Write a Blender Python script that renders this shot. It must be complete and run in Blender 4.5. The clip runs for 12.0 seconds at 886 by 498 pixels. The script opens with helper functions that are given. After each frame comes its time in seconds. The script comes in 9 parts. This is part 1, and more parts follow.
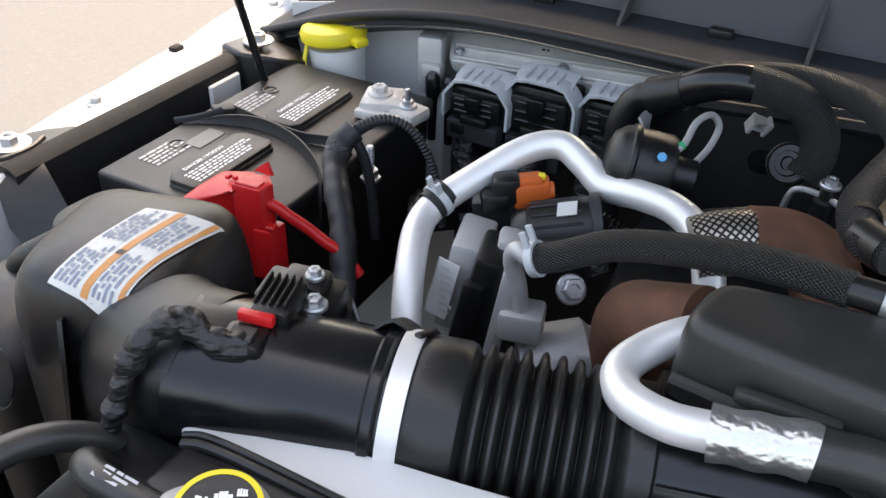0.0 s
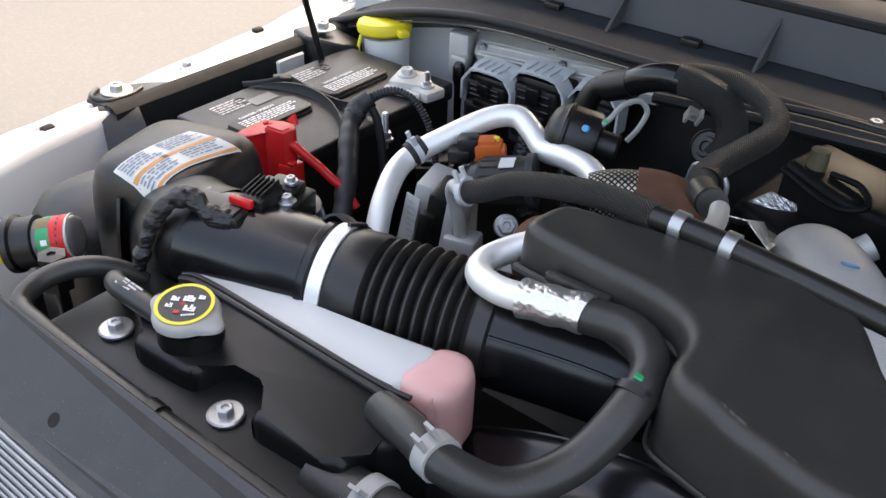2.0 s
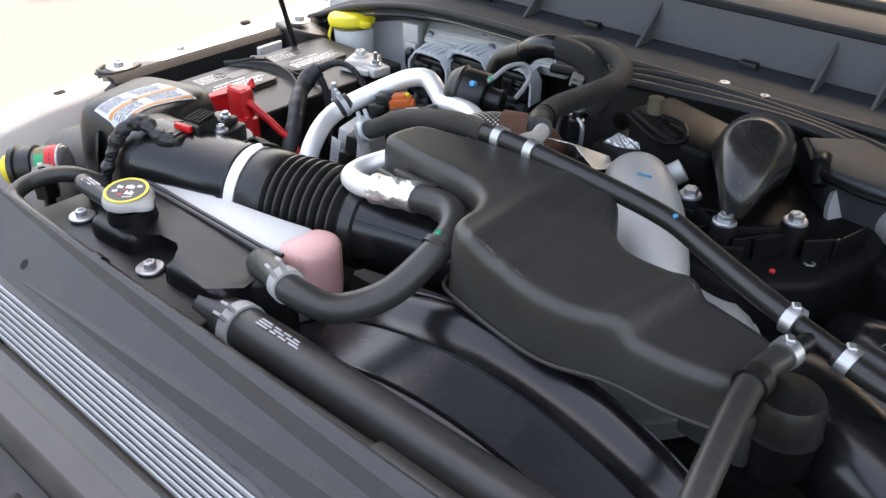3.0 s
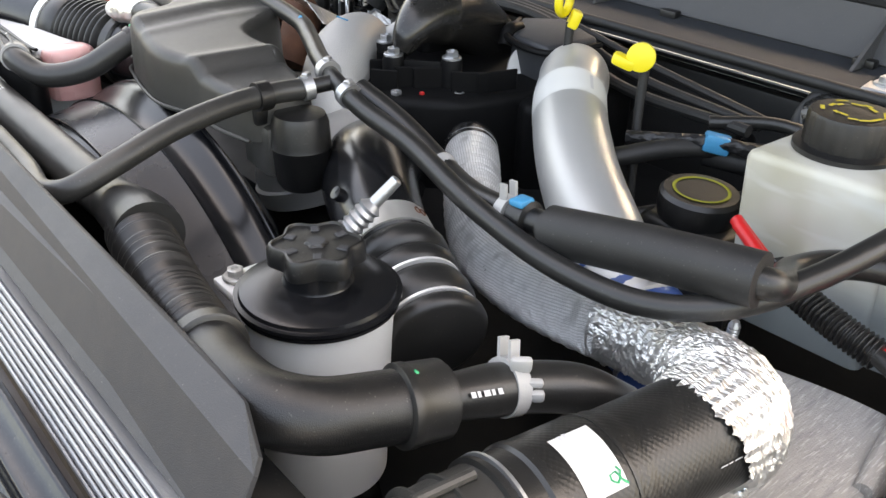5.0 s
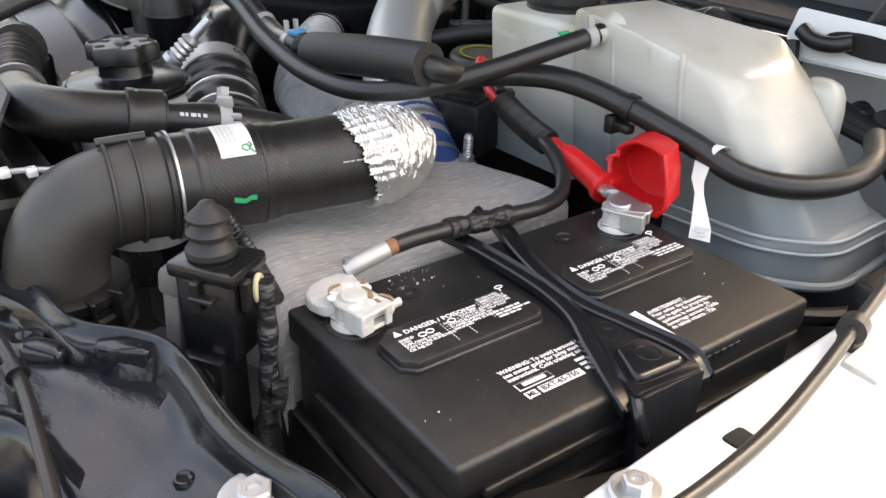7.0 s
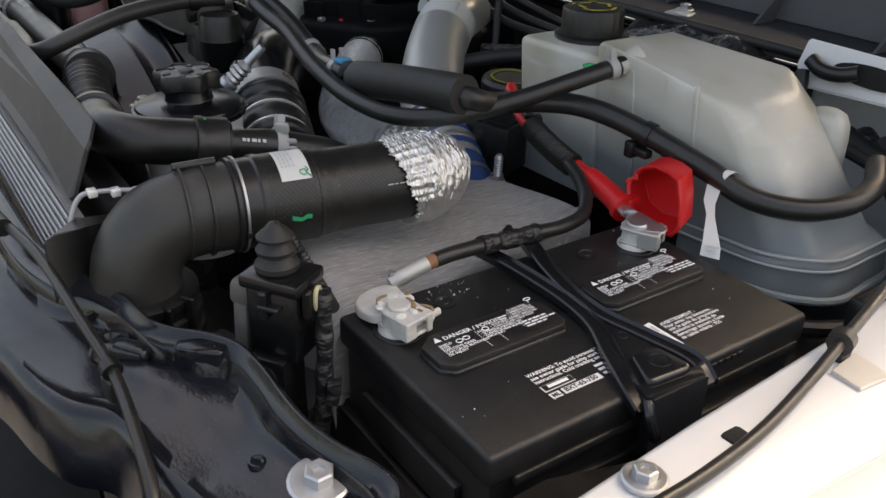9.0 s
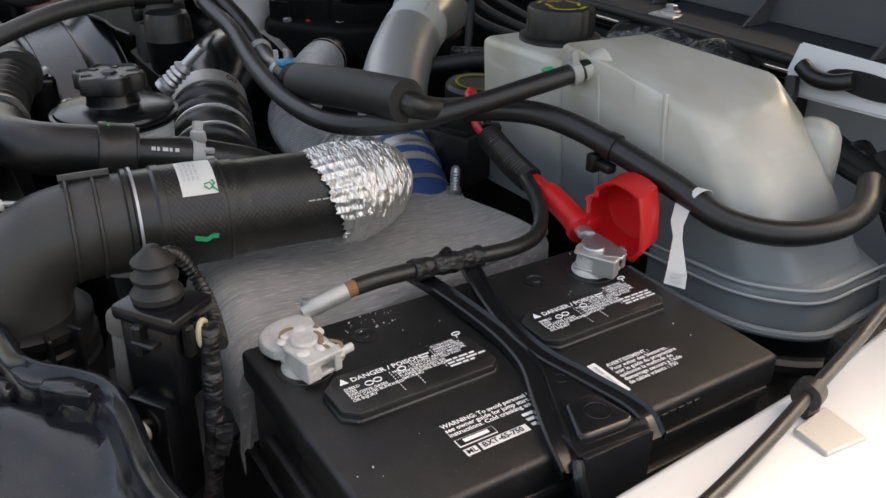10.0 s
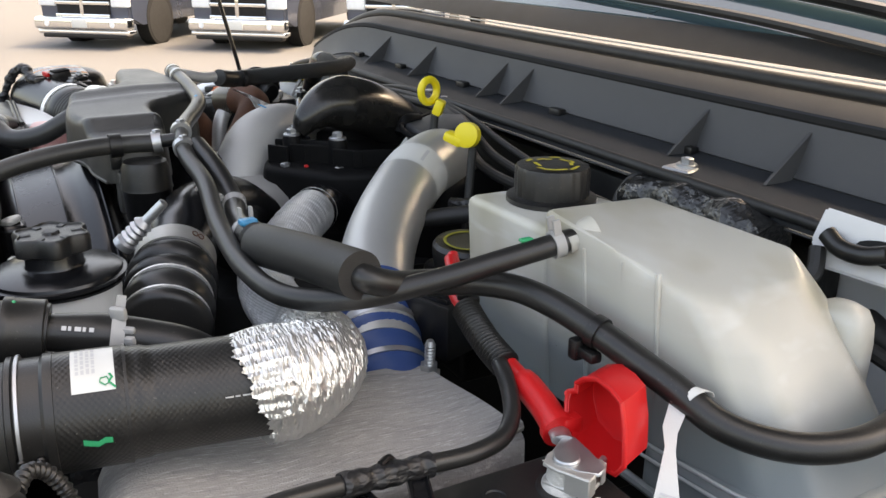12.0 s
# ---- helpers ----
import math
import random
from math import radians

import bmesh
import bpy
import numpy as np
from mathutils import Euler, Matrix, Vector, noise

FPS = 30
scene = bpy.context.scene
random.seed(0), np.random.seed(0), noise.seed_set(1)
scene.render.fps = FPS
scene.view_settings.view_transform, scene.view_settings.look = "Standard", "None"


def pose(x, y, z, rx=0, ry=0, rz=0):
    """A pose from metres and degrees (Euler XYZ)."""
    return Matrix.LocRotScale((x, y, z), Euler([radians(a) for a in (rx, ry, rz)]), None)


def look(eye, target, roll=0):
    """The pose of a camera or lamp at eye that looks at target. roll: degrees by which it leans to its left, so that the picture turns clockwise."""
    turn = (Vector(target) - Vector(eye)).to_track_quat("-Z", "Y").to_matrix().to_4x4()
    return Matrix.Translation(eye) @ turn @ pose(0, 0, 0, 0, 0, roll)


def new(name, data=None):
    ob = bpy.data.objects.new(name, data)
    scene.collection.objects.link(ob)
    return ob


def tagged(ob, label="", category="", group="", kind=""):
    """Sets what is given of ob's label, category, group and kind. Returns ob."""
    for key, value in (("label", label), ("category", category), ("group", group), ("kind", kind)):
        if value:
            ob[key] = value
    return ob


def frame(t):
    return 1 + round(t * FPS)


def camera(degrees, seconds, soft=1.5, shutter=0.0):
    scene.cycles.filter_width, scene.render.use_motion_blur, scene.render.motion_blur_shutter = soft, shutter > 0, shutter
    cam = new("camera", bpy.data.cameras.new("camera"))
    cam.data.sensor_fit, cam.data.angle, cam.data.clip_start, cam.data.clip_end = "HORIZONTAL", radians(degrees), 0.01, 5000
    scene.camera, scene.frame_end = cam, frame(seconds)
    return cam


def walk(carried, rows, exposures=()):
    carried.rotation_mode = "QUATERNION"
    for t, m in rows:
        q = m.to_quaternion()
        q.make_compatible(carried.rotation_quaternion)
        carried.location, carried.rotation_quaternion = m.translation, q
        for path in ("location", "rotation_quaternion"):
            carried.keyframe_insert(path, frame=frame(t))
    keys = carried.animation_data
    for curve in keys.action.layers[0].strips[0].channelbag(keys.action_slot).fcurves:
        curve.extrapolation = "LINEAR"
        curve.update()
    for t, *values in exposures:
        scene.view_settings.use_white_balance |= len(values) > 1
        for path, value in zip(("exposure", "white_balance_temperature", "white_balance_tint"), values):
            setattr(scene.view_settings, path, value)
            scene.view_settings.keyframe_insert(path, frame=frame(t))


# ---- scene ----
cam = camera(54.4, 12.0)
PATH = [
    (0, (-0.288, -0.202, 1.53), (-1.038, 1.254, 0.382), 2.1),
    (0.5, (-0.254, -0.224, 1.556), (-1.112, 1.161, 0.395), 2.2),
    (1, (-0.211, -0.234, 1.554), (-1.079, 1.151, 0.402), 3.4),
    (1.5, (-0.164, -0.256, 1.573), (-1.084, 1.091, 0.416), 2.9),
    (2, (-0.068, -0.293, 1.584), (-1.058, 1.028, 0.455), 2.2),
    (2.5, (0.077, -0.336, 1.575), (-1.001, 0.971, 0.513), 1.3),
    (3, (0.195, -0.361, 1.597), (-0.919, 0.91, 0.527), 0.7),
    (3.5, (0.303, -0.341, 1.597), (-0.881, 0.868, 0.531), -0.6),
    (3.7, (0.375, -0.316, 1.6), (-0.809, 0.884, 0.523), -0.5),
    (5.3, (0.747, -0.237, 1.45), (-0.639, 0.855, 0.51), 1.2),
    (5.5, (0.78, -0.225, 1.437), (-0.641, 0.825, 0.501), 0.3),
    (6, (0.88, -0.213, 1.406), (-0.528, 0.851, 0.465), 0.7),
    (6.5, (0.971, -0.212, 1.412), (-0.44, 0.85, 0.474), 1.3),
    (6.7, (1.007, -0.208, 1.407), (-0.415, 0.845, 0.476), 1.2),
    (8.3, (1.111, -0.247, 1.467), (-0.321, 0.767, 0.506), 1.0),
    (8.5, (1.106, -0.257, 1.475), (-0.327, 0.762, 0.522), 1.2),
    (9, (1.091, -0.25, 1.452), (-0.366, 0.753, 0.519), 1.1),
    (9.5, (1.085, -0.219, 1.446), (-0.393, 0.746, 0.505), 0.6),
    (10, (1.066, -0.152, 1.429), (-0.423, 0.815, 0.508), 1.1),
    (10.5, (1.043, -0.1, 1.415), (-0.48, 0.832, 0.516), 1.4),
    (11, (1.024, -0.096, 1.412), (-0.533, 0.795, 0.528), 2.1),
    (11.5, (0.989, -0.09, 1.443), (-0.629, 0.775, 0.647), 1.8),
    (12, (1.014, -0.035, 1.439), (-0.639, 0.869, 0.765), 0.7),
]
SKY, SUN = 0.15, 0.5
SUN_HIGH, SUN_ROUND = 58, 358
walk(cam, [(t, look(eye, target, roll)) for t, eye, target, roll in PATH], [(t, stops, warm, 12) for t, stops, warm in ((0.0, 2.5, 8300), (0.5, 2.17, 8300), (1.5, 2.33, 8300), (3.0, 2.88, 8400), (3.5, 3.0, 8600), (5.5, 3.3, 9800), (6.0, 3.25, 9300), (6.5, 3.15, 9300), (8.5, 1.52, 9000), (9.0, 1.73, 9000), (9.5, 1.83, 9000), (10.0, 1.88, 9000), (11.0, 2.52, 9200), (11.5, 2.8, 9200), (12.0, 2.55, 9300))])
# ---------------------------------------------------------------- world and sun
world = bpy.data.worlds.new("sky")
scene.world = world
world.use_nodes = True
wn = world.node_tree.nodes
sky = wn.new("ShaderNodeTexSky")
sky.sky_type, sky.sun_disc = "NISHITA", False
sky.sun_elevation, sky.sun_rotation = radians(SUN_HIGH), radians(SUN_ROUND)
sky.air_density, sky.dust_density = 1.0, 5.0
wn["Background"].inputs["Strength"].default_value = SKY
world.node_tree.links.new(sky.outputs[0], wn["Background"].inputs["Color"])
sun_data = bpy.data.lights.new("sun", "SUN")
sun_data.energy, sun_data.angle, sun_data.color = SUN, radians(10), (1.0, 0.96, 0.9)
sun = new("sun", sun_data)
sun.matrix_world = look((0, 0, 0), (-math.sin(radians(SUN_ROUND)) * math.cos(radians(SUN_HIGH)), -math.cos(radians(SUN_ROUND)) * math.cos(radians(SUN_HIGH)), -math.sin(radians(SUN_HIGH))))


# ---------------------------------------------------------------- materials
def material(name, colour, rough=0.5, metal=0.0, var=0.18, grain=900.0, bump=0.12, stain=14.0, rough_var=0.12, dust=0.0, subsurface=0.0, transmission=0.0, coat=0.0, spec=0.5):
    """A surface with fine grain, coarse stains, uneven gloss and, where asked, a film of pale dust."""
    m = bpy.data.materials.new(name)
    m.use_nodes = True
    n, l = m.node_tree.nodes, m.node_tree.links
    b = n["Principled BSDF"]
    tc = n.new("ShaderNodeTexCoord")
    coarse, fine = n.new("ShaderNodeTexNoise"), n.new("ShaderNodeTexNoise")
    coarse.inputs["Scale"].default_value, coarse.inputs["Detail"].default_value = stain, 6
    fine.inputs["Scale"].default_value, fine.inputs["Detail"].default_value = grain, 3
    for t in (coarse, fine):
        l.new(tc.outputs["Object"], t.inputs["Vector"])
    mix = n.new("ShaderNodeMix")
    mix.data_type = "RGBA"
    mix.inputs[6].default_value = (*[c * (1 - var) for c in colour], 1)
    mix.inputs[7].default_value = (*[min(1, c * (1 + var)) for c in colour], 1)
    l.new(coarse.outputs["Fac"], mix.inputs[0])
    out = mix.outputs[2]
    if dust:
        d = n.new("ShaderNodeTexNoise")
        d.inputs["Scale"].default_value, d.inputs["Detail"].default_value = 55, 8
        l.new(tc.outputs["Object"], d.inputs["Vector"])
        ramp = n.new("ShaderNodeMapRange")
        ramp.inputs[1].default_value, ramp.inputs[2].default_value = 0.45, 0.8
        ramp.inputs[3].default_value, ramp.inputs[4].default_value = 0.0, dust
        l.new(d.outputs["Fac"], ramp.inputs[0])
        film = n.new("ShaderNodeMix")
        film.data_type = "RGBA"
        film.inputs[7].default_value = (0.32, 0.29, 0.25, 1)
        l.new(ramp.outputs[0], film.inputs[0])
        l.new(out, film.inputs[6])
        specks, cut, dots = n.new("ShaderNodeTexNoise"), n.new("ShaderNodeMapRange"), n.new("ShaderNodeMix")
        specks.inputs["Scale"].default_value, specks.inputs["Detail"].default_value = 620, 4
        l.new(tc.outputs["Object"], specks.inputs["Vector"])
        cut.inputs[1].default_value, cut.inputs[2].default_value = 0.66, 0.78
        cut.inputs[3].default_value, cut.inputs[4].default_value = 0.0, min(0.5, 9 * dust)
        l.new(specks.outputs["Fac"], cut.inputs[0])
        dots.data_type = "RGBA"
        dots.inputs[7].default_value = (0.40, 0.37, 0.33, 1)
        l.new(cut.outputs[0], dots.inputs[0])
        l.new(film.outputs[2], dots.inputs[6])
        out = dots.outputs[2]
    l.new(out, b.inputs["Base Color"])
    rr = n.new("ShaderNodeMapRange")
    rr.inputs[3].default_value, rr.inputs[4].default_value = max(0.02, rough - rough_var), min(1, rough + rough_var)
    l.new(coarse.outputs["Fac"], rr.inputs[0])
    l.new(rr.outputs[0], b.inputs["Roughness"])
    b.inputs["Metallic"].default_value = metal
    b.inputs["Specular IOR Level"].default_value = spec
    if bump:
        bp = n.new("ShaderNodeBump")
        bp.inputs["Strength"].default_value, bp.inputs["Distance"].default_value = bump, 0.001
        l.new(fine.outputs["Fac"], bp.inputs["Height"])
        l.new(bp.outputs[0], b.inputs["Normal"])
    if subsurface:
        b.inputs["Subsurface Weight"].default_value = subsurface
        b.inputs["Subsurface Radius"].default_value = (0.02, 0.02, 0.018)
        b.inputs["Subsurface Scale"].default_value = 0.5
    if transmission:
        b.inputs["Transmission Weight"].default_value = transmission
    if coat:
        b.inputs["Coat Weight"].default_value, b.inputs["Coat Roughness"].default_value = coat, 0.06
    return m


def relief(m, kind, scale, strength, distance=0.002, uv=False, stretch=(1, 1, 1), turn=0.0):
    """Adds a larger relief (crinkles, weave, fibres) under the grain of a material."""
    n, l = m.node_tree.nodes, m.node_tree.links
    tc, mp, bp = n.new("ShaderNodeTexCoord"), n.new("ShaderNodeMapping"), n.new("ShaderNodeBump")
    mp.inputs["Scale"].default_value = stretch
    mp.inputs["Rotation"].default_value = (0, 0, turn)
    l.new(tc.outputs["UV" if uv else "Object"], mp.inputs["Vector"])
    t = n.new({"voronoi": "ShaderNodeTexVoronoi", "noise": "ShaderNodeTexNoise", "wave": "ShaderNodeTexWave", "checker": "ShaderNodeTexChecker"}[kind])
    t.inputs["Scale"].default_value = scale
    l.new(mp.outputs[0], t.inputs["Vector"])
    bp.inputs["Strength"].default_value, bp.inputs["Distance"].default_value = strength, distance
    l.new(t.outputs["Distance" if kind == "voronoi" else "Fac"], bp.inputs["Height"])
    old = n["Principled BSDF"].inputs["Normal"].links
    if old:
        l.new(old[0].from_socket, bp.inputs["Normal"])
    l.new(bp.outputs[0], n["Principled BSDF"].inputs["Normal"])
    return m


def dark_lines(m, scale, colour, kind="wave", uv=True, turn=0.0, stretch=(1, 1, 1), lo=0.3, hi=0.6):
    """Mixes a second colour into a material along a pattern (threads of a sleeve, print on a weave)."""
    n, l = m.node_tree.nodes, m.node_tree.links
    b = n["Principled BSDF"]
    src = b.inputs["Base Color"].links[0].from_socket
    tc, mp, mix, rng = n.new("ShaderNodeTexCoord"), n.new("ShaderNodeMapping"), n.new("ShaderNodeMix"), n.new("ShaderNodeMapRange")
    mix.data_type = "RGBA"
    mp.inputs["Scale"].default_value, mp.inputs["Rotation"].default_value = stretch, (0, 0, turn)
    t = n.new("ShaderNodeTexWave" if kind == "wave" else "ShaderNodeTexNoise")
    t.inputs["Scale"].default_value = scale
    l.new(tc.outputs["UV" if uv else "Object"], mp.inputs["Vector"])
    l.new(mp.outputs[0], t.inputs["Vector"])
    rng.inputs[1].default_value, rng.inputs[2].default_value = lo, hi
    l.new(t.outputs["Fac"], rng.inputs[0])
    l.new(rng.outputs[0], mix.inputs[0])
    l.new(src, mix.inputs[6])
    mix.inputs[7].default_value = (*colour, 1)
    l.new(mix.outputs[2], b.inputs["Base Color"])
    return m


PLASTIC = material("black plastic", (0.007, 0.007, 0.0072), 0.33, dust=0.026, bump=0.25, grain=1500)
GLOSSY = material("glossy black plastic", (0.007, 0.0073, 0.0084), 0.22, dust=0.006, bump=0.06)
SATIN = material("satin dark plastic", (0.030, 0.0293, 0.0268), 0.40, dust=0.02, bump=0.2, grain=1800)
RUBBER = material("black rubber", (0.015, 0.0148, 0.0143), 0.34, dust=0.018, bump=0.12)
HOSE = material("dusty hose rubber", (0.030, 0.0295, 0.028), 0.38, var=0.25, dust=0.03, bump=0.15, stain=30)
MATTE = material("matte black rubber", (0.012, 0.012, 0.012), 0.55, dust=0.02)
TAPE = relief(relief(material("black cloth tape", (0.016, 0.016, 0.017), 0.42, dust=0.012), "noise", 70, 0.6, 0.008, False, (1, 1, 2.2), 0.5), "voronoi", 120, 0.6, 0.004)
BRAID = dark_lines(relief(relief(material("braided black sleeve", (0.050, 0.050, 0.048), 0.45), "wave", 170, 0.8, 0.0016, True, (1, 1, 1), 0.62), "wave", 170, 0.8, 0.0016, True, (1, 1, 1), -0.62), 170, (0.010, 0.010, 0.010), "wave", True, 0.62, (1, 1, 1), 0.2, 0.55)
CLOTH = relief(material("smooth cloth tape", (0.020, 0.021, 0.024), 0.5, var=0.2, dust=0.01), "noise", 45, 0.25, 0.004, False, (1, 1, 1.5), 0.3)
CASE = material("battery case black", (0.012, 0.012, 0.0122), 0.36, dust=0.035, bump=0.3, grain=2500)
ALU = material("bare aluminium", (0.88, 0.87, 0.85), 0.44, 0.5, var=0.1, bump=0.08, stain=40)
RAIL = material("weathered black rail", (0.016, 0.016, 0.0165), 0.7, dust=0.02, bump=0.25, grain=1500, spec=0.18)
CRIMP = relief(material("dented crimp metal", (0.74, 0.74, 0.72), 0.34, 0.9, var=0.15, stain=60), "noise", 95, 0.7, 0.005)
CAST = material("cast aluminium", (0.54, 0.53, 0.51), 0.5, 0.4, grain=700, bump=0.5)
STEEL = material("zinc steel", (0.50, 0.51, 0.52), 0.40, 0.9, stain=60, bump=0.15)
SILVER = material("silver painted pipe", (0.52, 0.52, 0.5), 0.45, 0.55, var=0.1, bump=0.06)
FOIL = relief(relief(relief(material("foil wrap", (0.80, 0.79, 0.77), 0.36, 0.9, var=0.1, stain=40), "noise", 150, 0.8, 0.006, False, (0.5, 2.4, 0.5), 0.15), "noise", 420, 0.5, 0.002, False, (0.4, 1.6, 0.4), -0.1), "voronoi", 120, 0.3, 0.003)
FOILWEAVE = relief(relief(material("foil heat sleeve", (0.86, 0.86, 0.845), 0.33, 0.35, var=0.3, stain=90), "wave", 240, 0.8, 0.0015, True, (1, 1, 1), 0.0), "noise", 140, 0.5, 0.003)
FOILWEAVE = dark_lines(dark_lines(FOILWEAVE, 130, (0.58, 0.58, 0.57), turn=0.1, lo=0.60, hi=0.9), 60, (0.52, 0.52, 0.51), "noise", False, 0.4, (1, 1, 1), 0.55, 0.7)
FELT = dark_lines(dark_lines(relief(relief(material("grey felt", (0.35, 0.335, 0.315), 0.9, var=0.22, stain=26, bump=0.6, grain=700), "noise", 60, 0.28, 0.003, False, (4, 0.6, 1), 0.4), "noise", 300, 0.5, 0.0015, False, (3, 0.5, 1), 0.4), 55, (0.27, 0.26, 0.25), "noise", False, 0.4, (4.5, 0.5, 1), 0.50, 0.72), 220, (0.55, 0.53, 0.50), "noise", False, 0.35, (4, 0.35, 1), 0.55, 0.75)
WHITEPAINT = material("white body paint", (0.68, 0.69, 0.70), 0.18, var=0.02, bump=0.0, coat=0.6, stain=4)
GREYPAINT = material("primer white paint", (0.66, 0.66, 0.655), 0.4, var=0.08, bump=0.05)
MILK = dark_lines(dark_lines(material("milky tank plastic", (0.485, 0.475, 0.425), 0.32, var=0.16, bump=0.05, subsurface=0.35, stain=9), 14, (0.36, 0.335, 0.25), "noise", False, 0.3, (1, 1, 0.6), 0.5, 0.75), 22, (0.56, 0.57, 0.54), "noise", False, 1.1, (0.5, 1, 2.5), 0.56, 0.8)
MILKWHITE = material("white reservoir plastic", (0.68, 0.685, 0.67), 0.4, var=0.06, bump=0.1, subsurface=0.3)
PINK = material("coolant tinted plastic", (0.82, 0.43, 0.40), 0.3, var=0.35, bump=0.1, subsurface=0.3, stain=18)
RED = material("red plastic", (0.62, 0.014, 0.016), 0.36, var=0.14, bump=0.1, stain=30)
ORANGE = material("orange connector plastic", (0.62, 0.12, 0.025), 0.4, var=0.1)
YELLOW = material("yellow plastic", (0.82, 0.66, 0.03), 0.4, var=0.06, bump=0.05)
BLUE = material("blue plastic", (0.02, 0.25, 0.45), 0.4)
BLUESIL = material("blue silicone", (0.025, 0.07, 0.22), 0.45)
GREYPLASTIC = material("grey plastic", (0.36, 0.355, 0.345), 0.5, var=0.08)
DULLALU = material("dull aluminium", (0.40, 0.41, 0.43), 0.5, 0.5, var=0.2, stain=60, bump=0.1)
TIN = material("tinned terminal metal", (0.50, 0.49, 0.46), 0.45, 0.6, var=0.15, stain=80, bump=0.2)
PALEPLASTIC = material("pale plastic", (0.55, 0.57, 0.58), 0.45, var=0.08)
# Base lightened and warmed in place of the sky and ground it mirrors.
SUPPORT = material("reflection-tinted support plastic", (0.072, 0.067, 0.065), 0.34, var=0.25, dust=0.02, stain=20, bump=0.15)
# Near-black paint for the shade inside openings that aren't cut out.
HOLE = material("painted shade of openings", (0.006, 0.006, 0.006), 0.9, var=0.05, bump=0)
BLUEINK = material("blue-grey print", (0.22, 0.26, 0.34), 0.6, var=0.1)
DARKGREY = material("dark grey plastic", (0.027, 0.029, 0.033), 0.5, var=0.12, dust=0.03, bump=0.25, grain=1500)
COWLGREY = material("weathered cowl plastic", (0.064, 0.065, 0.068), 0.55, var=0.15, dust=0.012, bump=0.3, grain=1200, spec=0.3)
PCMALU = material("satin aluminium case", (0.68, 0.67, 0.64), 0.42, 0.25, var=0.15, stain=50, bump=0.2)
PAPER = material("white sticker", (0.64, 0.64, 0.61), 0.5, var=0.06)
PRINT = material("grey print", (0.52, 0.52, 0.52), 0.6, var=0.1)
WHITEINK = material("white print", (0.86, 0.86, 0.85), 0.6, var=0.05)
ORANGEINK = material("orange print", (0.62, 0.27, 0.08), 0.5, var=0.1)
GREENINK = material("green paint mark", (0.0, 0.32, 0.13), 0.5)
REDINK = material("red print", (0.6, 0.02, 0.02), 0.5)
RUST = material("rusted iron", (0.15, 0.062, 0.034), 0.75, var=0.75, stain=40, bump=0.6, grain=500)
LEAD = relief(material("corroded lead terminal", (0.58, 0.565, 0.53), 0.6, 0.15, var=0.3, stain=70, bump=0.4), "noise", 200, 0.5, 0.002)
COPPER = material("corroded copper", (0.30, 0.14, 0.07), 0.7, 0.2, var=0.4, stain=150)
DARK = material("oily engine block", (0.006, 0.006, 0.006), 0.6, var=0.4, stain=25, dust=0.01)
WOVEN = relief(relief(material("woven hose rubber", (0.011, 0.011, 0.0105), 0.36, dust=0.03, bump=0.1), "wave", 110, 0.10, 0.0008, True, (1, 1, 1), 0.9), "wave", 110, 0.10, 0.0008, True, (1, 1, 1), -0.9)


def filled(m, level, below):
    """Liquid seen through a milky wall: another colour under its level, with a soft edge."""
    n, l = m.node_tree.nodes, m.node_tree.links
    b = n["Principled BSDF"]
    src = b.inputs["Base Color"].links[0].from_socket
    tc, sep, ramp, mix, nz, add = (n.new("ShaderNode" + k) for k in ("TexCoord", "SeparateXYZ", "MapRange", "Mix", "TexNoise", "Math"))
    l.new(tc.outputs["Object"], sep.inputs[0])
    l.new(tc.outputs["Object"], nz.inputs["Vector"])
    nz.inputs["Scale"].default_value = 18
    add.operation = "MULTIPLY_ADD"
    l.new(nz.outputs["Fac"], add.inputs[0])
    add.inputs[1].default_value = 0.02
    l.new(sep.outputs["Z"], add.inputs[2])
    ramp.inputs[1].default_value, ramp.inputs[2].default_value = level - 0.012, level + 0.022
    l.new(add.outputs[0], ramp.inputs[0])
    mix.data_type = "RGBA"
    l.new(ramp.outputs[0], mix.inputs[0])
    mix.inputs[6].default_value = (*below, 1)
    l.new(src, mix.inputs[7])
    l.new(mix.outputs[2], b.inputs["Base Color"])
    return m


filled(MILK, 0.150, (0.235, 0.265, 0.27))
CONCRETE = material("concrete", (0.104, 0.105, 0.106), 0.85, var=0.16, stain=0.7, grain=60, bump=0.3, dust=0.12)


# ---------------------------------------------------------------- building kit
BASE = {}


def thing(name, at, label, category, group="", kind=""):
    """An empty at the base of a thing; its parts hang under it."""
    ob = new(name)
    ob.empty_display_size = 0.02
    ob.location = at
    BASE[ob.name] = Vector(at)
    return tagged(ob, label, category, group, kind)


def part(name, bm, mat, parent=None, label="", smooth=True, sharp=35):
    """Links a bmesh, given in world metres, as one mesh under a thing or a part."""
    me = bpy.data.meshes.new(name)
    if not isinstance(bm, bmesh.types.BMesh):
        raise TypeError(name)
    base = BASE.get(parent.name, Vector()) if parent else Vector()
    bmesh.ops.translate(bm, verts=bm.verts, vec=-base)
    bmesh.ops.recalc_face_normals(bm, faces=bm.faces)
    bm.to_mesh(me)
    bm.free()
    for p in me.polygons:
        p.use_smooth = smooth
    if smooth:
        me.set_sharp_from_angle(angle=radians(sharp))
    me.materials.append(mat)
    ob = new(name, me)
    if parent:
        ob.parent = parent
        BASE[ob.name] = base
    if label:
        ob["label"] = label
    return ob


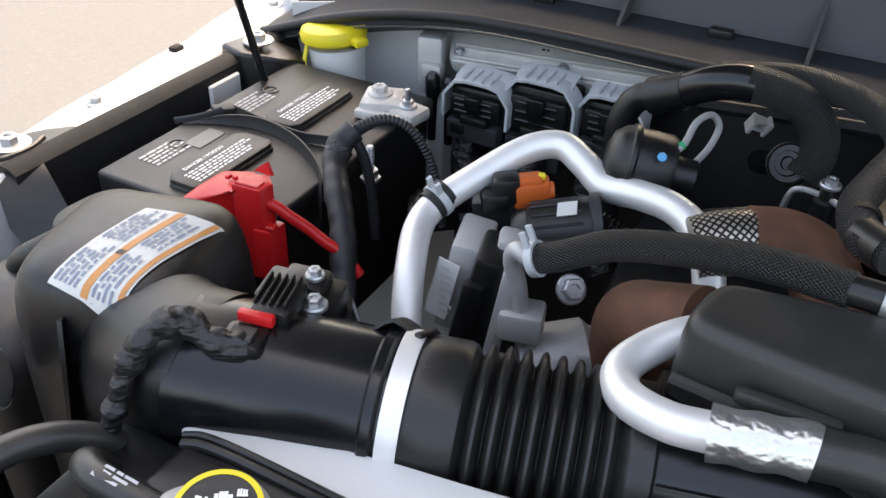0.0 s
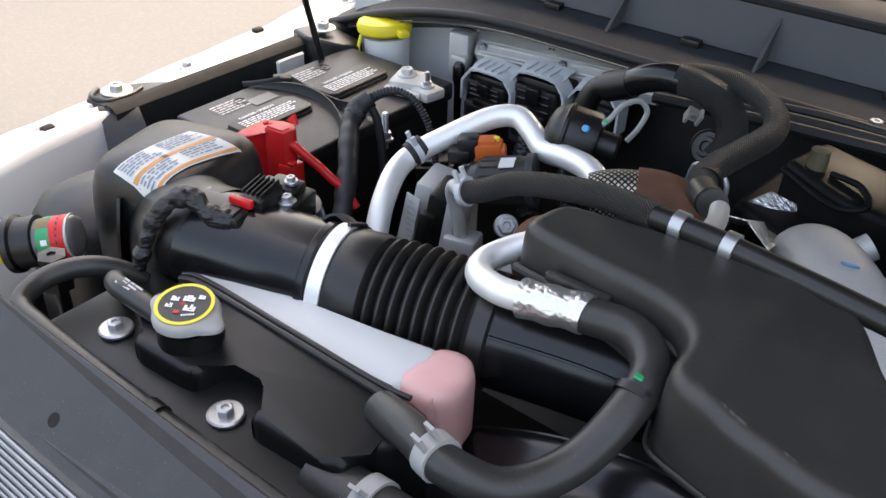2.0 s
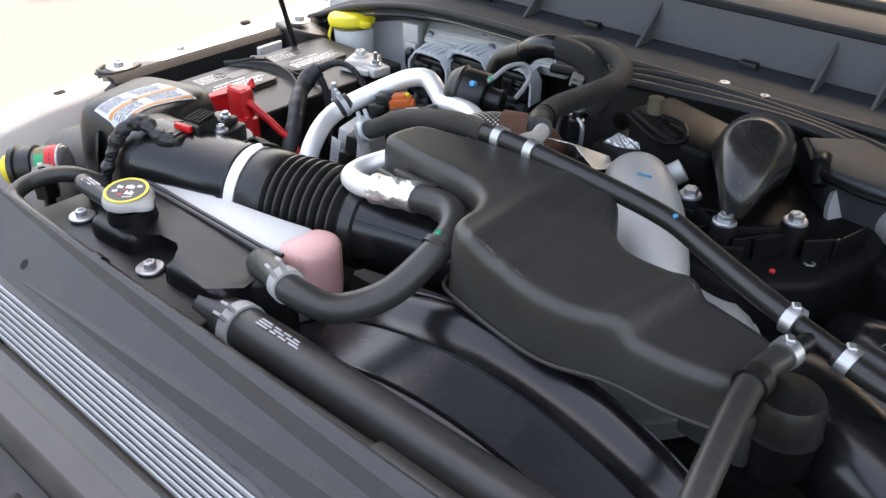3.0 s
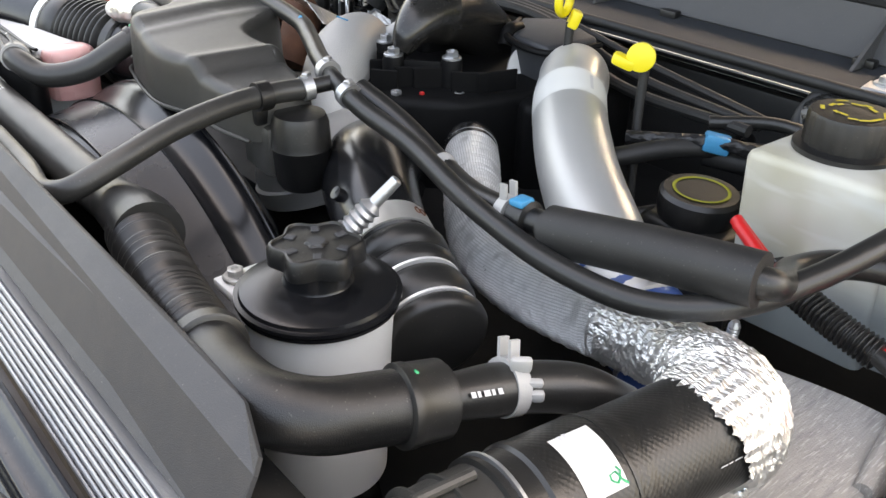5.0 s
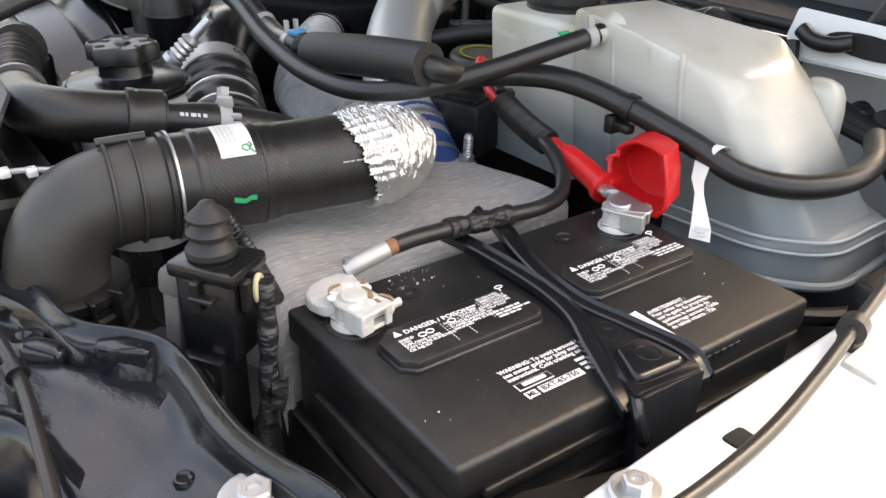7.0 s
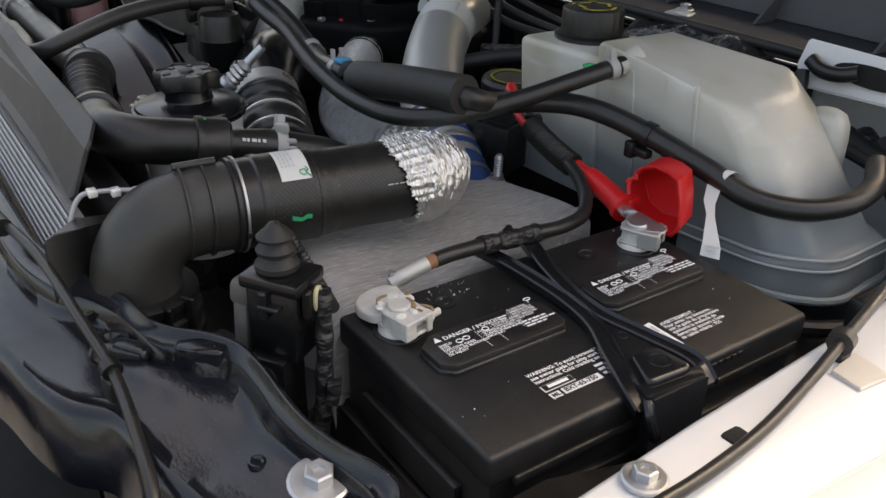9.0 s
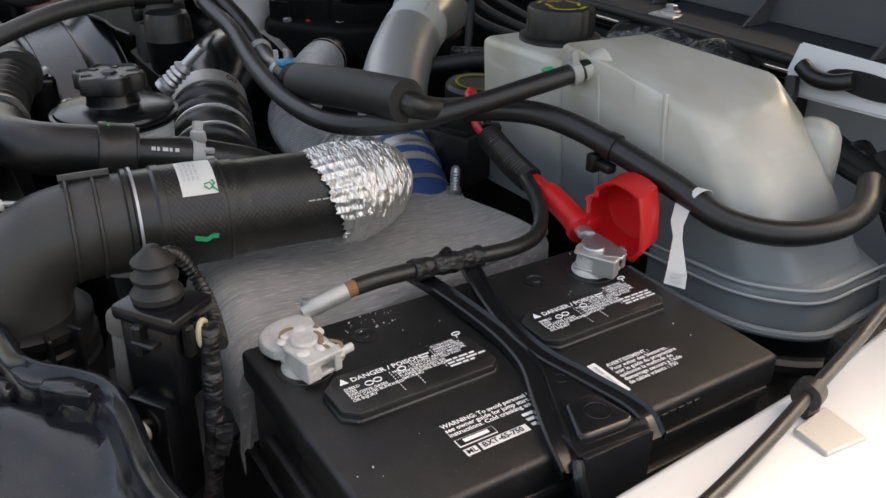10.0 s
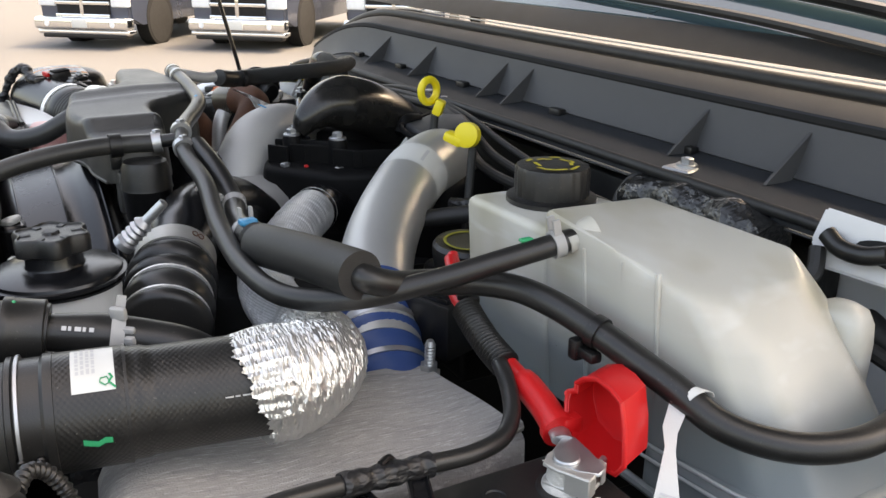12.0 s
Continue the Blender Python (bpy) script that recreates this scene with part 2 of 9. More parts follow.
def whole(name, bm, mat, label, category, group="", kind="", **k):
    """A thing that is one single mesh."""
    return tagged(part(name, bm, mat, **k), label, category, group, kind)


def joined(*bms):
    out = bmesh.new()
    for b in bms:
        me = bpy.data.meshes.new("tmp")
        b.to_mesh(me)
        b.free()
        out.from_mesh(me)
        bpy.data.meshes.remove(me)
    return out


def smooth_line(pts, n=10):
    """A rounded line through the given points."""
    p = [Vector(q) for q in pts]
    if len(p) == 2:
        return [p[0].lerp(p[1], i / n) for i in range(n + 1)]
    p = [2 * p[0] - p[1]] + p + [2 * p[-1] - p[-2]]
    out = []
    for i in range(1, len(p) - 2):
        a, b, c, d = p[i - 1 : i + 3]
        k0, k1, k2 = (max(1e-4, (v - u).length) ** 0.5 for u, v in ((a, b), (b, c), (c, d)))
        m1 = ((b - a) / k0 - (c - a) / (k0 + k1) + (c - b) / k1) * k1
        m2 = ((c - b) / k1 - (d - b) / (k1 + k2) + (d - c) / k2) * k1
        for j in range(n):
            t = j / n
            out.append(b * (2 * t**3 - 3 * t**2 + 1) + m1 * (t**3 - 2 * t**2 + t) + c * (-2 * t**3 + 3 * t**2) + m2 * (t**3 - t**2))
    out.append(p[-2])
    return out


def sweep(line, radius, sides=20, flat=1.0, cap=True, up=None):
    """A tube along a line; radius is a number or a function of the length run in metres; flat squeezes it sideways."""
    bm = bmesh.new()
    uv = bm.loops.layers.uv.new("UVMap")
    line = [Vector(p) for p in line]
    tang = [(line[min(i + 1, len(line) - 1)] - line[max(i - 1, 0)]).normalized() for i in range(len(line))]
    ref = Vector(up) if up else Vector((0, 0, 1))
    if abs(tang[0].dot(ref)) > 0.95:
        ref = Vector((0, 1, 0))
    side = tang[0].cross(ref).normalized()
    rings, run, runs = [], 0.0, []
    for i, p in enumerate(line):
        if i:
            run += (p - line[i - 1]).length
            side = (side - tang[i] * side.dot(tang[i])).normalized()
        above = side.cross(tang[i])
        r = radius(run) if callable(radius) else radius
        rings.append([bm.verts.new(p + (side * math.cos(a) + above * math.sin(a) * flat) * r) for a in (math.tau * k / sides for k in range(sides))])
        runs.append(run)
    rr = radius(0) if callable(radius) else radius
    for i in range(len(rings) - 1):
        for k in range(sides):
            f = bm.faces.new((rings[i][k], rings[i][(k + 1) % sides], rings[i + 1][(k + 1) % sides], rings[i + 1][k]))
            for loop, (u, v) in zip(f.loops, ((k, runs[i]), (k + 1, runs[i]), (k + 1, runs[i + 1]), (k, runs[i + 1]))):
                loop[uv].uv = (u / sides * math.tau * rr, v)
    if cap:
        for ring in (rings[0], rings[-1]):
            bm.faces.new(ring)
    return bm


def tube(pts, radius, sides=20, n=10, **k):
    return sweep(smooth_line(pts, n), radius, sides, **k)


def lathe(at, axis, profile, sides=32):
    """A turned body: profile is a list of (length along the axis, radius)."""
    at, axis = Vector(at), Vector(axis).normalized()
    bm = bmesh.new()
    ref = Vector((0, 0, 1)) if abs(axis.z) < 0.9 else Vector((1, 0, 0))
    s = axis.cross(ref).normalized()
    u = s.cross(axis)
    rings = []
    for d, r in profile:
        rings.append([bm.verts.new(at + axis * d + (s * math.cos(a) + u * math.sin(a)) * max(r, 1e-5)) for a in (math.tau * k / sides for k in range(sides))])
    for i in range(len(rings) - 1):
        for k in range(sides):
            bm.faces.new((rings[i][k], rings[i][(k + 1) % sides], rings[i + 1][(k + 1) % sides], rings[i + 1][k]))
    bm.faces.new(rings[0])
    bm.faces.new(rings[-1])
    return bm


def box(lo, hi, bevel=0.004, seg=2, turn=None, taper=1.0):
    """A box from corner to corner with rounded edges; turn: degrees about its middle; taper: the top's size against the foot's."""
    lo, hi = Vector(lo), Vector(hi)
    bm = bmesh.new()
    bmesh.ops.create_cube(bm, size=1)
    c, d = (lo + hi) / 2, hi - lo
    for v in bm.verts:
        k = taper if v.co.z > 0 else 1.0
        v.co = Vector((v.co.x * d.x * k, v.co.y * d.y * k, v.co.z * d.z))
    if bevel:
        bmesh.ops.bevel(bm, geom=bm.edges, offset=bevel, segments=seg, profile=0.5, affect="EDGES")
    m = pose(*c, *(turn or (0, 0, 0)))
    bmesh.ops.transform(bm, matrix=m, verts=bm.verts)
    return bm


def prism(outline, z0, z1, bevel=0.004, seg=2, top_shift=(0, 0), top_scale=1.0, tops=None):
    """A block with the given plan, upright from z0 to z1; tops: a height of its own for each corner."""
    bm = bmesh.new()
    cx, cy = (sum(p[i] for p in outline) / len(outline) for i in (0, 1))
    low = [bm.verts.new((x, y, z0)) for x, y in outline]
    top = [bm.verts.new((cx + (x - cx) * top_scale + top_shift[0], cy + (y - cy) * top_scale + top_shift[1], tops[i] if tops else z1)) for i, (x, y) in enumerate(outline)]
    k = len(outline)
    bm.faces.new(low[::-1])
    roof = bm.faces.new(top)
    for i in range(k):
        bm.faces.new((low[i], low[(i + 1) % k], top[(i + 1) % k], top[i]))
    if bevel:
        edges = set(roof.edges) | {e for e in bm.edges if (e.verts[0] in low) != (e.verts[1] in low)}
        bmesh.ops.bevel(bm, geom=list(edges), offset=bevel, segments=seg, profile=0.5, affect="EDGES")
    return bm


def slab(corners, thick, bevel=0.0):
    """A plate from its corners, thickened downwards along its normal."""
    bm = bmesh.new()
    p = [Vector(c) for c in corners]
    nrm = (p[1] - p[0]).cross(p[-1] - p[0]).normalized()
    a = [bm.verts.new(q) for q in p]
    b = [bm.verts.new(q - nrm * thick) for q in p]
    k = len(p)
    bm.faces.new(a)
    bm.faces.new(b[::-1])
    for i in range(k):
        bm.faces.new((a[i], b[i], b[(i + 1) % k], a[(i + 1) % k]))
    if bevel:
        bmesh.ops.bevel(bm, geom=bm.edges, offset=bevel, segments=2, affect="EDGES")
    return bm


def skin(rows, thick=0.0, closed=False):
    """A sheet through rows of points (each row as long as the others)."""
    bm = bmesh.new()
    vs = [[bm.verts.new(p) for p in r] for r in rows]
    for a, b in zip(vs, vs[1:]):
        n = len(a)
        for k in range(n if closed else n - 1):
            bm.faces.new((a[k], a[(k + 1) % n], b[(k + 1) % n], b[k]))
    if thick:
        bmesh.ops.recalc_face_normals(bm, faces=bm.faces)
        bmesh.ops.solidify(bm, geom=bm.faces, thickness=thick)
    return bm


def bolt(parent, at, axis=(0, 0, 1), r=0.008, washer=0.0, name="bolt", mat=None):
    """A hex bolt head with a flange."""
    at, axis = Vector(at), Vector(axis).normalized()
    w = washer or r * 1.6
    part(name, joined(lathe(at, axis, [(-0.012, r * 0.5), (0, r * 0.5), (0, w), (0.002, w), (0.003, w * 0.9)], 24), lathe(at + axis * 0.003, axis, [(0, r), (r * 0.75, r), (r * 0.85, r * 0.85), (r * 0.85, r * 0.5), (r * 0.6, r * 0.4)], 6)), mat or STEEL, parent, "zinc hex bolt", sharp=25)


def clamp(parent, at, axis, r, width=0.012, mat=None, ear=True, turn=0.0, name="clamp"):
    """A spring clamp round a hose with two ears."""
    at, axis = Vector(at), Vector(axis).normalized()
    t = 0.0018
    bms = [lathe(at - axis * width / 2, axis, [(0, r), (0, r + t), (width, r + t), (width, r)], 28)]
    if ear:
        ref = Vector((0, 0, 1)) if abs(axis.z) < 0.8 else Vector((0, 1, 0))
        up = Matrix.Rotation(radians(turn), 3, axis) @ (ref - axis * ref.dot(axis)).normalized()
        s = axis.cross(up)
        for q in (-1, 1):
            c = at + up * (r + 0.006) + s * q * 0.005
            e = bmesh.new()
            bmesh.ops.create_cube(e, size=1)
            rot = Matrix((axis, s, up)).transposed().to_4x4()
            bmesh.ops.transform(e, matrix=Matrix.Translation(c) @ rot @ Matrix.Diagonal((width * 0.7, 0.0025, 0.012, 1)), verts=e.verts)
            bms.append(e)
    part(name, joined(*bms), mat or STEEL, parent, "spring steel hose clamp", sharp=30)


def writing(text, size, at, across, up, mat, parent, name="writing", lift=0.0006, align="LEFT"):
    """Flat letters laid on a surface: across is the reading direction, up the letters' upward one."""
    cu = bpy.data.curves.new("letters", "FONT")
    cu.body, cu.size, cu.align_x, cu.resolution_u = text, size, align, 2
    cu.space_line = 0.9
    cu.offset = size * 0.026
    tmp = bpy.data.objects.new("letters", cu)
    scene.collection.objects.link(tmp)
    me = bpy.data.meshes.new_from_object(tmp.evaluated_get(bpy.context.evaluated_depsgraph_get()))
    bpy.data.objects.remove(tmp)
    a, u = Vector(across).normalized(), Vector(up).normalized()
    u = (u - a * u.dot(a)).normalized()
    nrm = a.cross(u)
    base = BASE.get(parent.name, Vector())
    m = Matrix((a, u, nrm)).transposed().to_4x4()
    m.translation = Vector(at) + nrm * lift - base
    me.transform(m)
    me.materials.clear()
    me.materials.append(mat)
    ob = new(name, me)
    ob.parent = parent
    BASE[ob.name] = base
    return ob


def bars(rows, at, across, up, pitch, mat, parent, name="print", lift=0.0006):
    """Lines of unreadable print: each row is a list of (start, length) in metres."""
    a, u = Vector(across).normalized(), Vector(up).normalized()
    u = (u - a * u.dot(a)).normalized()
    nrm = a.cross(u)
    bm = bmesh.new()
    for i, row in enumerate(rows):
        for s, ln in row:
            o = Vector(at) + a * s - u * pitch * i + nrm * lift
            bm.faces.new([bm.verts.new(p) for p in (o, o + a * ln, o + a * ln + u * pitch * 0.55, o + u * pitch * 0.55)])
    part(name, bm, mat, parent, smooth=False)


def words(width, rng, lo=0.004, hi=0.014, gap=0.002, fill=1.0):
    """A row of word-long bars."""
    out, x = [], 0.0
    end = width * (1 - rng.random() * (1 - fill))
    while x < end - lo:
        w = min(end - x, lo + rng.random() * (hi - lo))
        out.append((x, w))
        x += w + gap
    return out
# ---------------------------------------------------------------- ground
GROUND = -0.30
bm = bmesh.new()
bmesh.ops.create_grid(bm, x_segments=2, y_segments=2, size=400)
bmesh.ops.translate(bm, verts=bm.verts, vec=(0, 0, GROUND))
ground = whole("ground", bm, CONCRETE, "pale worn concrete lot with faint stains", "ground", kind="structure")
rng = random.Random(4)
CRACK = material("crack filler", (0.12, 0.11, 0.10), 0.9)
for x0, y0, dx, dy, n in ((-3.4, 1.6, 0.35, 0.62, 14), (-2.6, 1.0, -0.5, 0.25, 9), (-6.5, 2.0, 0.4, 0.7, 12)):
    p = Vector((x0, y0, GROUND + 0.004))
    for i in range(n):
        q = p + Vector((dx, dy, 0)) * (0.12 + 0.2 * rng.random()) + Vector((rng.uniform(-0.04, 0.04), rng.uniform(-0.04, 0.04), 0))
        if rng.random() < 0.6:
            s = (q - p).cross(Vector((0, 0, 1))).normalized() * (0.012 + 0.012 * rng.random())
            b = bmesh.new()
            b.faces.new([b.verts.new(v) for v in (p - s * 0.5, q - s, q + s * 0.6, p + s)])
            part("crack", b, CRACK, ground)
        p = q


# ---------------------------------------------------------------- body panels
MID = -0.03  # the truck's centre line


def fender(side, name, label, lines):
    """The flange on which the hood closes, its drop to the engine bay and the outer skin; lines: y, inner x, outer x, height."""
    body = thing(name, (side * 0.95, 0.4, 0.6), label, "fender")
    rows = []
    for (y, xi, xo, z), (y2, xi2, xo2, z2) in zip(lines, lines[1:]):
        for j in range(8):
            t = j / 8
            rows.append((y + (y2 - y) * t, xi + (xi2 - xi) * t, xo + (xo2 - xo) * t, z + (z2 - z) * t))
    rows.append(lines[-1])
    sheet = []
    for y, xi, xo, z in rows:
        xo = xo + side * 0.004 * abs(math.sin(y * 24))
        w = xo - xi
        sheet.append([(xi - side * 0.01, y, z - 0.16), (xi - side * 0.004, y, z - 0.012), (xi, y, z - 0.002), (xi + side * 0.004, y, z), (xi + w * 0.45, y, z + 0.001), (xi + w * 0.50, y, z - 0.004), (xi + w * 0.58, y, z - 0.005), (xi + w * 0.63, y, z + 0.002), (xi + w * 0.93, y, z + 0.001), (xo, y, z - 0.003), (xo + side * 0.012, y, z - 0.02), (xo + side * 0.03, y, z - 0.09), (xo + side * 0.035, y, z - 0.3), (xo + side * 0.02, y, z - 0.7)])
    part("skin", skin(sheet, 0.0015), WHITEPAINT, body, "white painted sheet steel", sharp=50)
    return body


fender_driver = fender(1, "fender", "glossy white front fender flange beside the battery", ((-0.25, 0.85, 0.925, 1.10), (-0.05, 0.853, 0.95, 1.122), (0.1, 0.845, 0.968, 1.13), (0.28, 0.835, 0.985, 1.133), (0.39, 0.82, 0.995, 1.136), (0.6, 0.82, 1.02, 1.142), (0.85, 0.84, 1.05, 1.15), (1.1, 0.86, 1.06, 1.155)))
fender_passenger = fender(-1, "fender", "sunlit white front fender flange with bolts and slots", ((-0.2, -0.885, -0.935, 1.09), (-0.05, -0.91, -0.962, 1.115), (0.1, -0.928, -0.980, 1.13), (0.22, -0.940, -0.984, 1.132), (0.36, -0.952, -1.003, 1.132), (0.52, -0.962, -1.018, 1.134), (0.65, -0.972, -1.040, 1.138), (0.85, -0.99, -1.07, 1.15), (1.1, -1.0, -1.09, 1.155)))
bolt(fender_driver, (0.863, 0.041, 1.128), r=0.007, washer=0.013)
bolt(fender_passenger, (-0.984, 0.352, 1.130), r=0.0065, washer=0.012)
bolt(fender_passenger, (-0.995, 0.665, 1.138), r=0.0065, washer=0.012)
for par, x, y, z in ((fender_driver, 0.868, 0.109, 1.1315), (fender_passenger, -1.004, 0.494, 1.1395), (fender_passenger, -0.955, 0.135, 1.1325)):
    part("slot", prism([(x - 0.006, y - 0.008), (x + 0.006, y - 0.008), (x + 0.006, y + 0.008), (x - 0.006, y + 0.008)], z - 0.004, z + 0.0012, 0.003, 2), HOLE, par, "dark square slot")
# Grey plate paints the shaded panel seen inside a square opening.
part("slot", prism([(0.858, 0.238), (0.862, 0.206), (0.884, 0.204), (0.887, 0.234)], 1.128, 1.1352, 0.0008, 1), CAST, fender_driver, "square opening with a tab, its shade painted grey")

LEDGE = material("black cowl ledge plastic", (0.030, 0.033, 0.038), 0.62, var=0.15, dust=0.004, bump=0.3, grain=1200, spec=0.2)
# cowl: upright plastic panel with triangular fins under the windscreen
cowl = thing("cowl_panel", (MID, 0.68, 1.2), "dark grey plastic cowl panel with triangular fins", "cowl")
xs = [MID - 0.93 + 1.86 * i / 60 for i in range(61)]
dip = lambda x: 0.055 * max(0, (-(x - MID) - 0.58) / 0.3) ** 2 + 0.02 * max(0, ((x - MID) - 0.65) / 0.3)
def cowl_strip(name, prof, mat, label=""):
    part(name, skin([[(x, y, z - dip(x)) for x in xs] for y, z in prof], 0.003), mat, cowl, label)
cowl_strip("ledge", ((0.600, 1.196), (0.602, 1.212), (0.625, 1.216), (0.65, 1.217), (0.671, 1.219)), LEDGE)
cowl_strip("panel", ((0.671, 1.219), (0.675, 1.223), (0.690, 1.262), (0.695, 1.276)), COWLGREY)
cowl_strip("trim", ((0.695, 1.276), (0.698, 1.281), (0.715, 1.288), (0.735, 1.293), (0.74, 1.288)), LEDGE)
# Near-black strip stands in for the shadow under the trim.
cowl_strip("gap_shade", ((0.6945, 1.2705), (0.6925, 1.2745), (0.6945, 1.2785)), HOLE, "dark strip painted for the gap's shadow")
part("seal", sweep(smooth_line([(x, 0.748, 1.298 - dip(x)) for x in xs[::4]], 6), 0.009), MATTE, cowl, "black rubber seal under the windscreen")
part("lip", sweep(smooth_line([(x, 0.598, 1.208 - dip(x)) for x in xs[::4]], 6), 0.006), MATTE, cowl, "black rubber hood seal")
part("edge", sweep(smooth_line([(x, 0.762, 1.309 - dip(x)) for x in xs[::4]], 6), 0.0014), GREYPLASTIC, cowl, "bright glass edge strip")
for x in (-0.53, -0.345, -0.112, -0.042, 0.308, 0.446, 0.60):
    part("fin", slab([(x, 0.632, 1.2175), (x, 0.689, 1.266), (x, 0.689, 1.2175)], 0.004), COWLGREY, cowl, smooth=False)
for x in (-0.62, -0.43, -0.2, 0.06, 0.31):
    part("clip", box((x - 0.012, 0.655, 1.214), (x + 0.012, 0.668, 1.226), 0.002), PLASTIC, cowl)
GLASS = material("windscreen glass", (0.03, 0.06, 0.075), 0.03, var=0.0, bump=0, rough_var=0.01)
GLASS.node_tree.nodes["Principled BSDF"].inputs["IOR"].default_value = 1.85
bm = skin([[(MID - 0.84 + 1.68 * i / 12, 0.768 + 0.55 * k / 6, 1.312 + 0.5 * k / 6 - 0.05 * ((i - 6) / 6) ** 2 * (k / 6)) for i in range(13)] for k in range(7)])
screen = thing("windscreen", (MID, 0.77, 1.3), "dark tinted windscreen glass above the cowl", "windscreen")
part("glass", bm, GLASS, screen)
part("frit", skin([[(MID - 0.84 + 1.68 * i / 24, 0.766 + 0.03 * k, 1.3135 + 0.0275 * k - 0.05 * ((i - 12) / 12) ** 2 * 0.055 * k) for i in range(25)] for k in range(2)], 0.001), MATTE, screen, "black printed glass border")
wiper = thing("wiper", (0.3, 0.79, 1.33), "black windscreen wiper arm resting on the glass", "wiper")
part("arm", tube([(0.62, 0.80, 1.352), (0.3, 0.83, 1.385), (-0.1, 0.86, 1.41)], 0.008, 8), PLASTIC, wiper)
part("blade", tube([(0.55, 0.775, 1.33), (0.25, 0.80, 1.355), (-0.15, 0.82, 1.372)], 0.006, 8), MATTE, wiper, "rubber wiper blade")

# the raised hood that roofs the bay; out of view, added to shade it
hood = thing("hood", (MID, 0.76, 1.32), "raised white hood over the engine bay", "hood")
part("panel", skin([[(MID - 0.93 + 1.86 * i / 10, 0.80 - 0.78 * t - 0.04 * math.sin(t * 3.14), 1.42 + 1.02 * t) for i in range(11)] for t in [k / 8 for k in range(9)]], 0.03), WHITEPAINT, hood)
# Unseen pads added under the hood, darkening what glossy parts mirror.
HOODPAD = relief(material("unseen reflection-dimming pad", (0.045, 0.050, 0.058), 0.85, var=0.2, bump=0.3), "noise", 40, 0.4, 0.004)
for x0, x1 in ((-0.77, -0.27), (-0.26, 0.26), (0.27, 0.77)):
    part("insulation", skin([[(MID + x0 + (x1 - x0) * i / 10, 0.745 - 0.70 * t - 0.04 * math.sin(t * 3.14), 1.425 + 0.90 * t) for i in range(11)] for t in [k / 8 for k in range(9)]], 0.008), HOODPAD, hood, "unseen dark pad added to dim reflections")
part("frame", joined(*[tube([(MID + s * 0.80, 0.74, 1.45), (MID + s * 0.76, 0.38, 1.90), (MID + s * 0.70, 0.03, 2.36)], 0.03, 10) for s in (-1, 1)], tube([(MID - 0.70, 0.03, 2.36), (MID, 0.02, 2.37), (MID + 0.70, 0.03, 2.36)], 0.03, 10), tube([(MID - 0.4, 0.70, 1.48), (MID, 0.30, 1.99), (MID + 0.4, 0.70, 1.48)], 0.025, 10)), WHITEPAINT, hood, "white stamped inner frame")

# firewall and inner panels that close the bay
whole("wall_firewall", box((MID - 0.96, 0.675, 0.35), (MID + 0.96, 0.70, 1.17), 0.003), GREYPAINT, "grey primed steel firewall", "firewall", kind="structure")
part("shelf", skin([[(x, y, z - dip(x)) for x in xs] for y, z in ((0.60, 1.195), (0.615, 1.19), (0.676, 1.165))], 0.002), COWLGREY, bpy.data.objects["wall_firewall"])
# Black sheet added to cover the pale firewall behind the engine.
pad = thing("firewall_black_sheet", (0.0, 0.66, 0.8), "added black sheet over the pale firewall", "insulation")
part("mat", box((-0.715, 0.652, 0.6), (0.52, 0.6735, 1.165), 0.006, 2), MATTE, pad)
for x in (-0.36, -0.2, 0.02, 0.2, 0.4):
    part("stud", lathe((x, 0.652, 1.10), (0, -1, 0), [(0, 0.014), (0.002, 0.013), (0.003, 0.005), (0.008, 0.004)], 16), PLASTIC, pad)
# Black sheet added to hide the white inner fender face.
liner = thing("inner_fender_sheet", (0.81, 0.5, 0.8), "added black sheet over the inner fender", "liner")
part("sheet", box((0.792, 0.34, 0.75), (0.812, 0.655, 1.112), 0.006, 2), PLASTIC, liner)
whole("floor", box((MID - 0.97, -0.45, 0.5), (MID + 0.97, 0.69, 0.52), 0.0), DARK, "dark oily splash floor beneath the engine", "floor", kind="structure")
whole("wall_apron", box((-0.945, -0.25, 0.5), (-0.925, 0.675, 1.0), 0.004), PLASTIC, "black inner fender apron panel", "apron", kind="structure")
whole("wall_apron", box((0.835, -0.25, 0.5), (0.85, 0.675, 1.0), 0.004), PLASTIC, "black inner fender apron panel", "apron", kind="structure")
hinge = thing("hinge_panel", (0.6, 0.59, 1.1), "white painted hinge panel with dark cut-outs", "panel")
part("plate", slab([(0.553, 0.592, 1.228), (0.69, 0.603, 1.223), (0.705, 0.592, 1.182), (0.566, 0.579, 1.180), (0.552, 0.580, 1.200)], 0.006, 0.002), GREYPAINT, hinge, smooth=False)
O, U, W = Vector((0.634, 0.5860, 1.2065)), Vector((1, 0.09, -0.05)).normalized(), Vector((0, 0.40, 0.92))
part("opening", slab([O + U * (0.042 * math.cos(a)) + W * (0.011 * math.sin(a)) + Vector((0, -0.003, 0.001)) for a in [math.tau * k / 20 for k in range(20)]], 0.003), HOLE, hinge, "dark oval opening", smooth=False)
part("grommet", tube([(0.570, 0.572, 1.213), (0.585, 0.570, 1.206), (0.605, 0.572, 1.205), (0.622, 0.578, 1.210)], 0.008, 12), RUBBER, hinge, "black rubber grommet")
part("cable", tube([(0.565, 0.57, 1.20), (0.572, 0.56, 1.18), (0.57, 0.54, 1.165), (0.60, 0.55, 1.15), (0.7, 0.55, 1.13)], 0.007, 10), MATTE, hinge, "black cable")

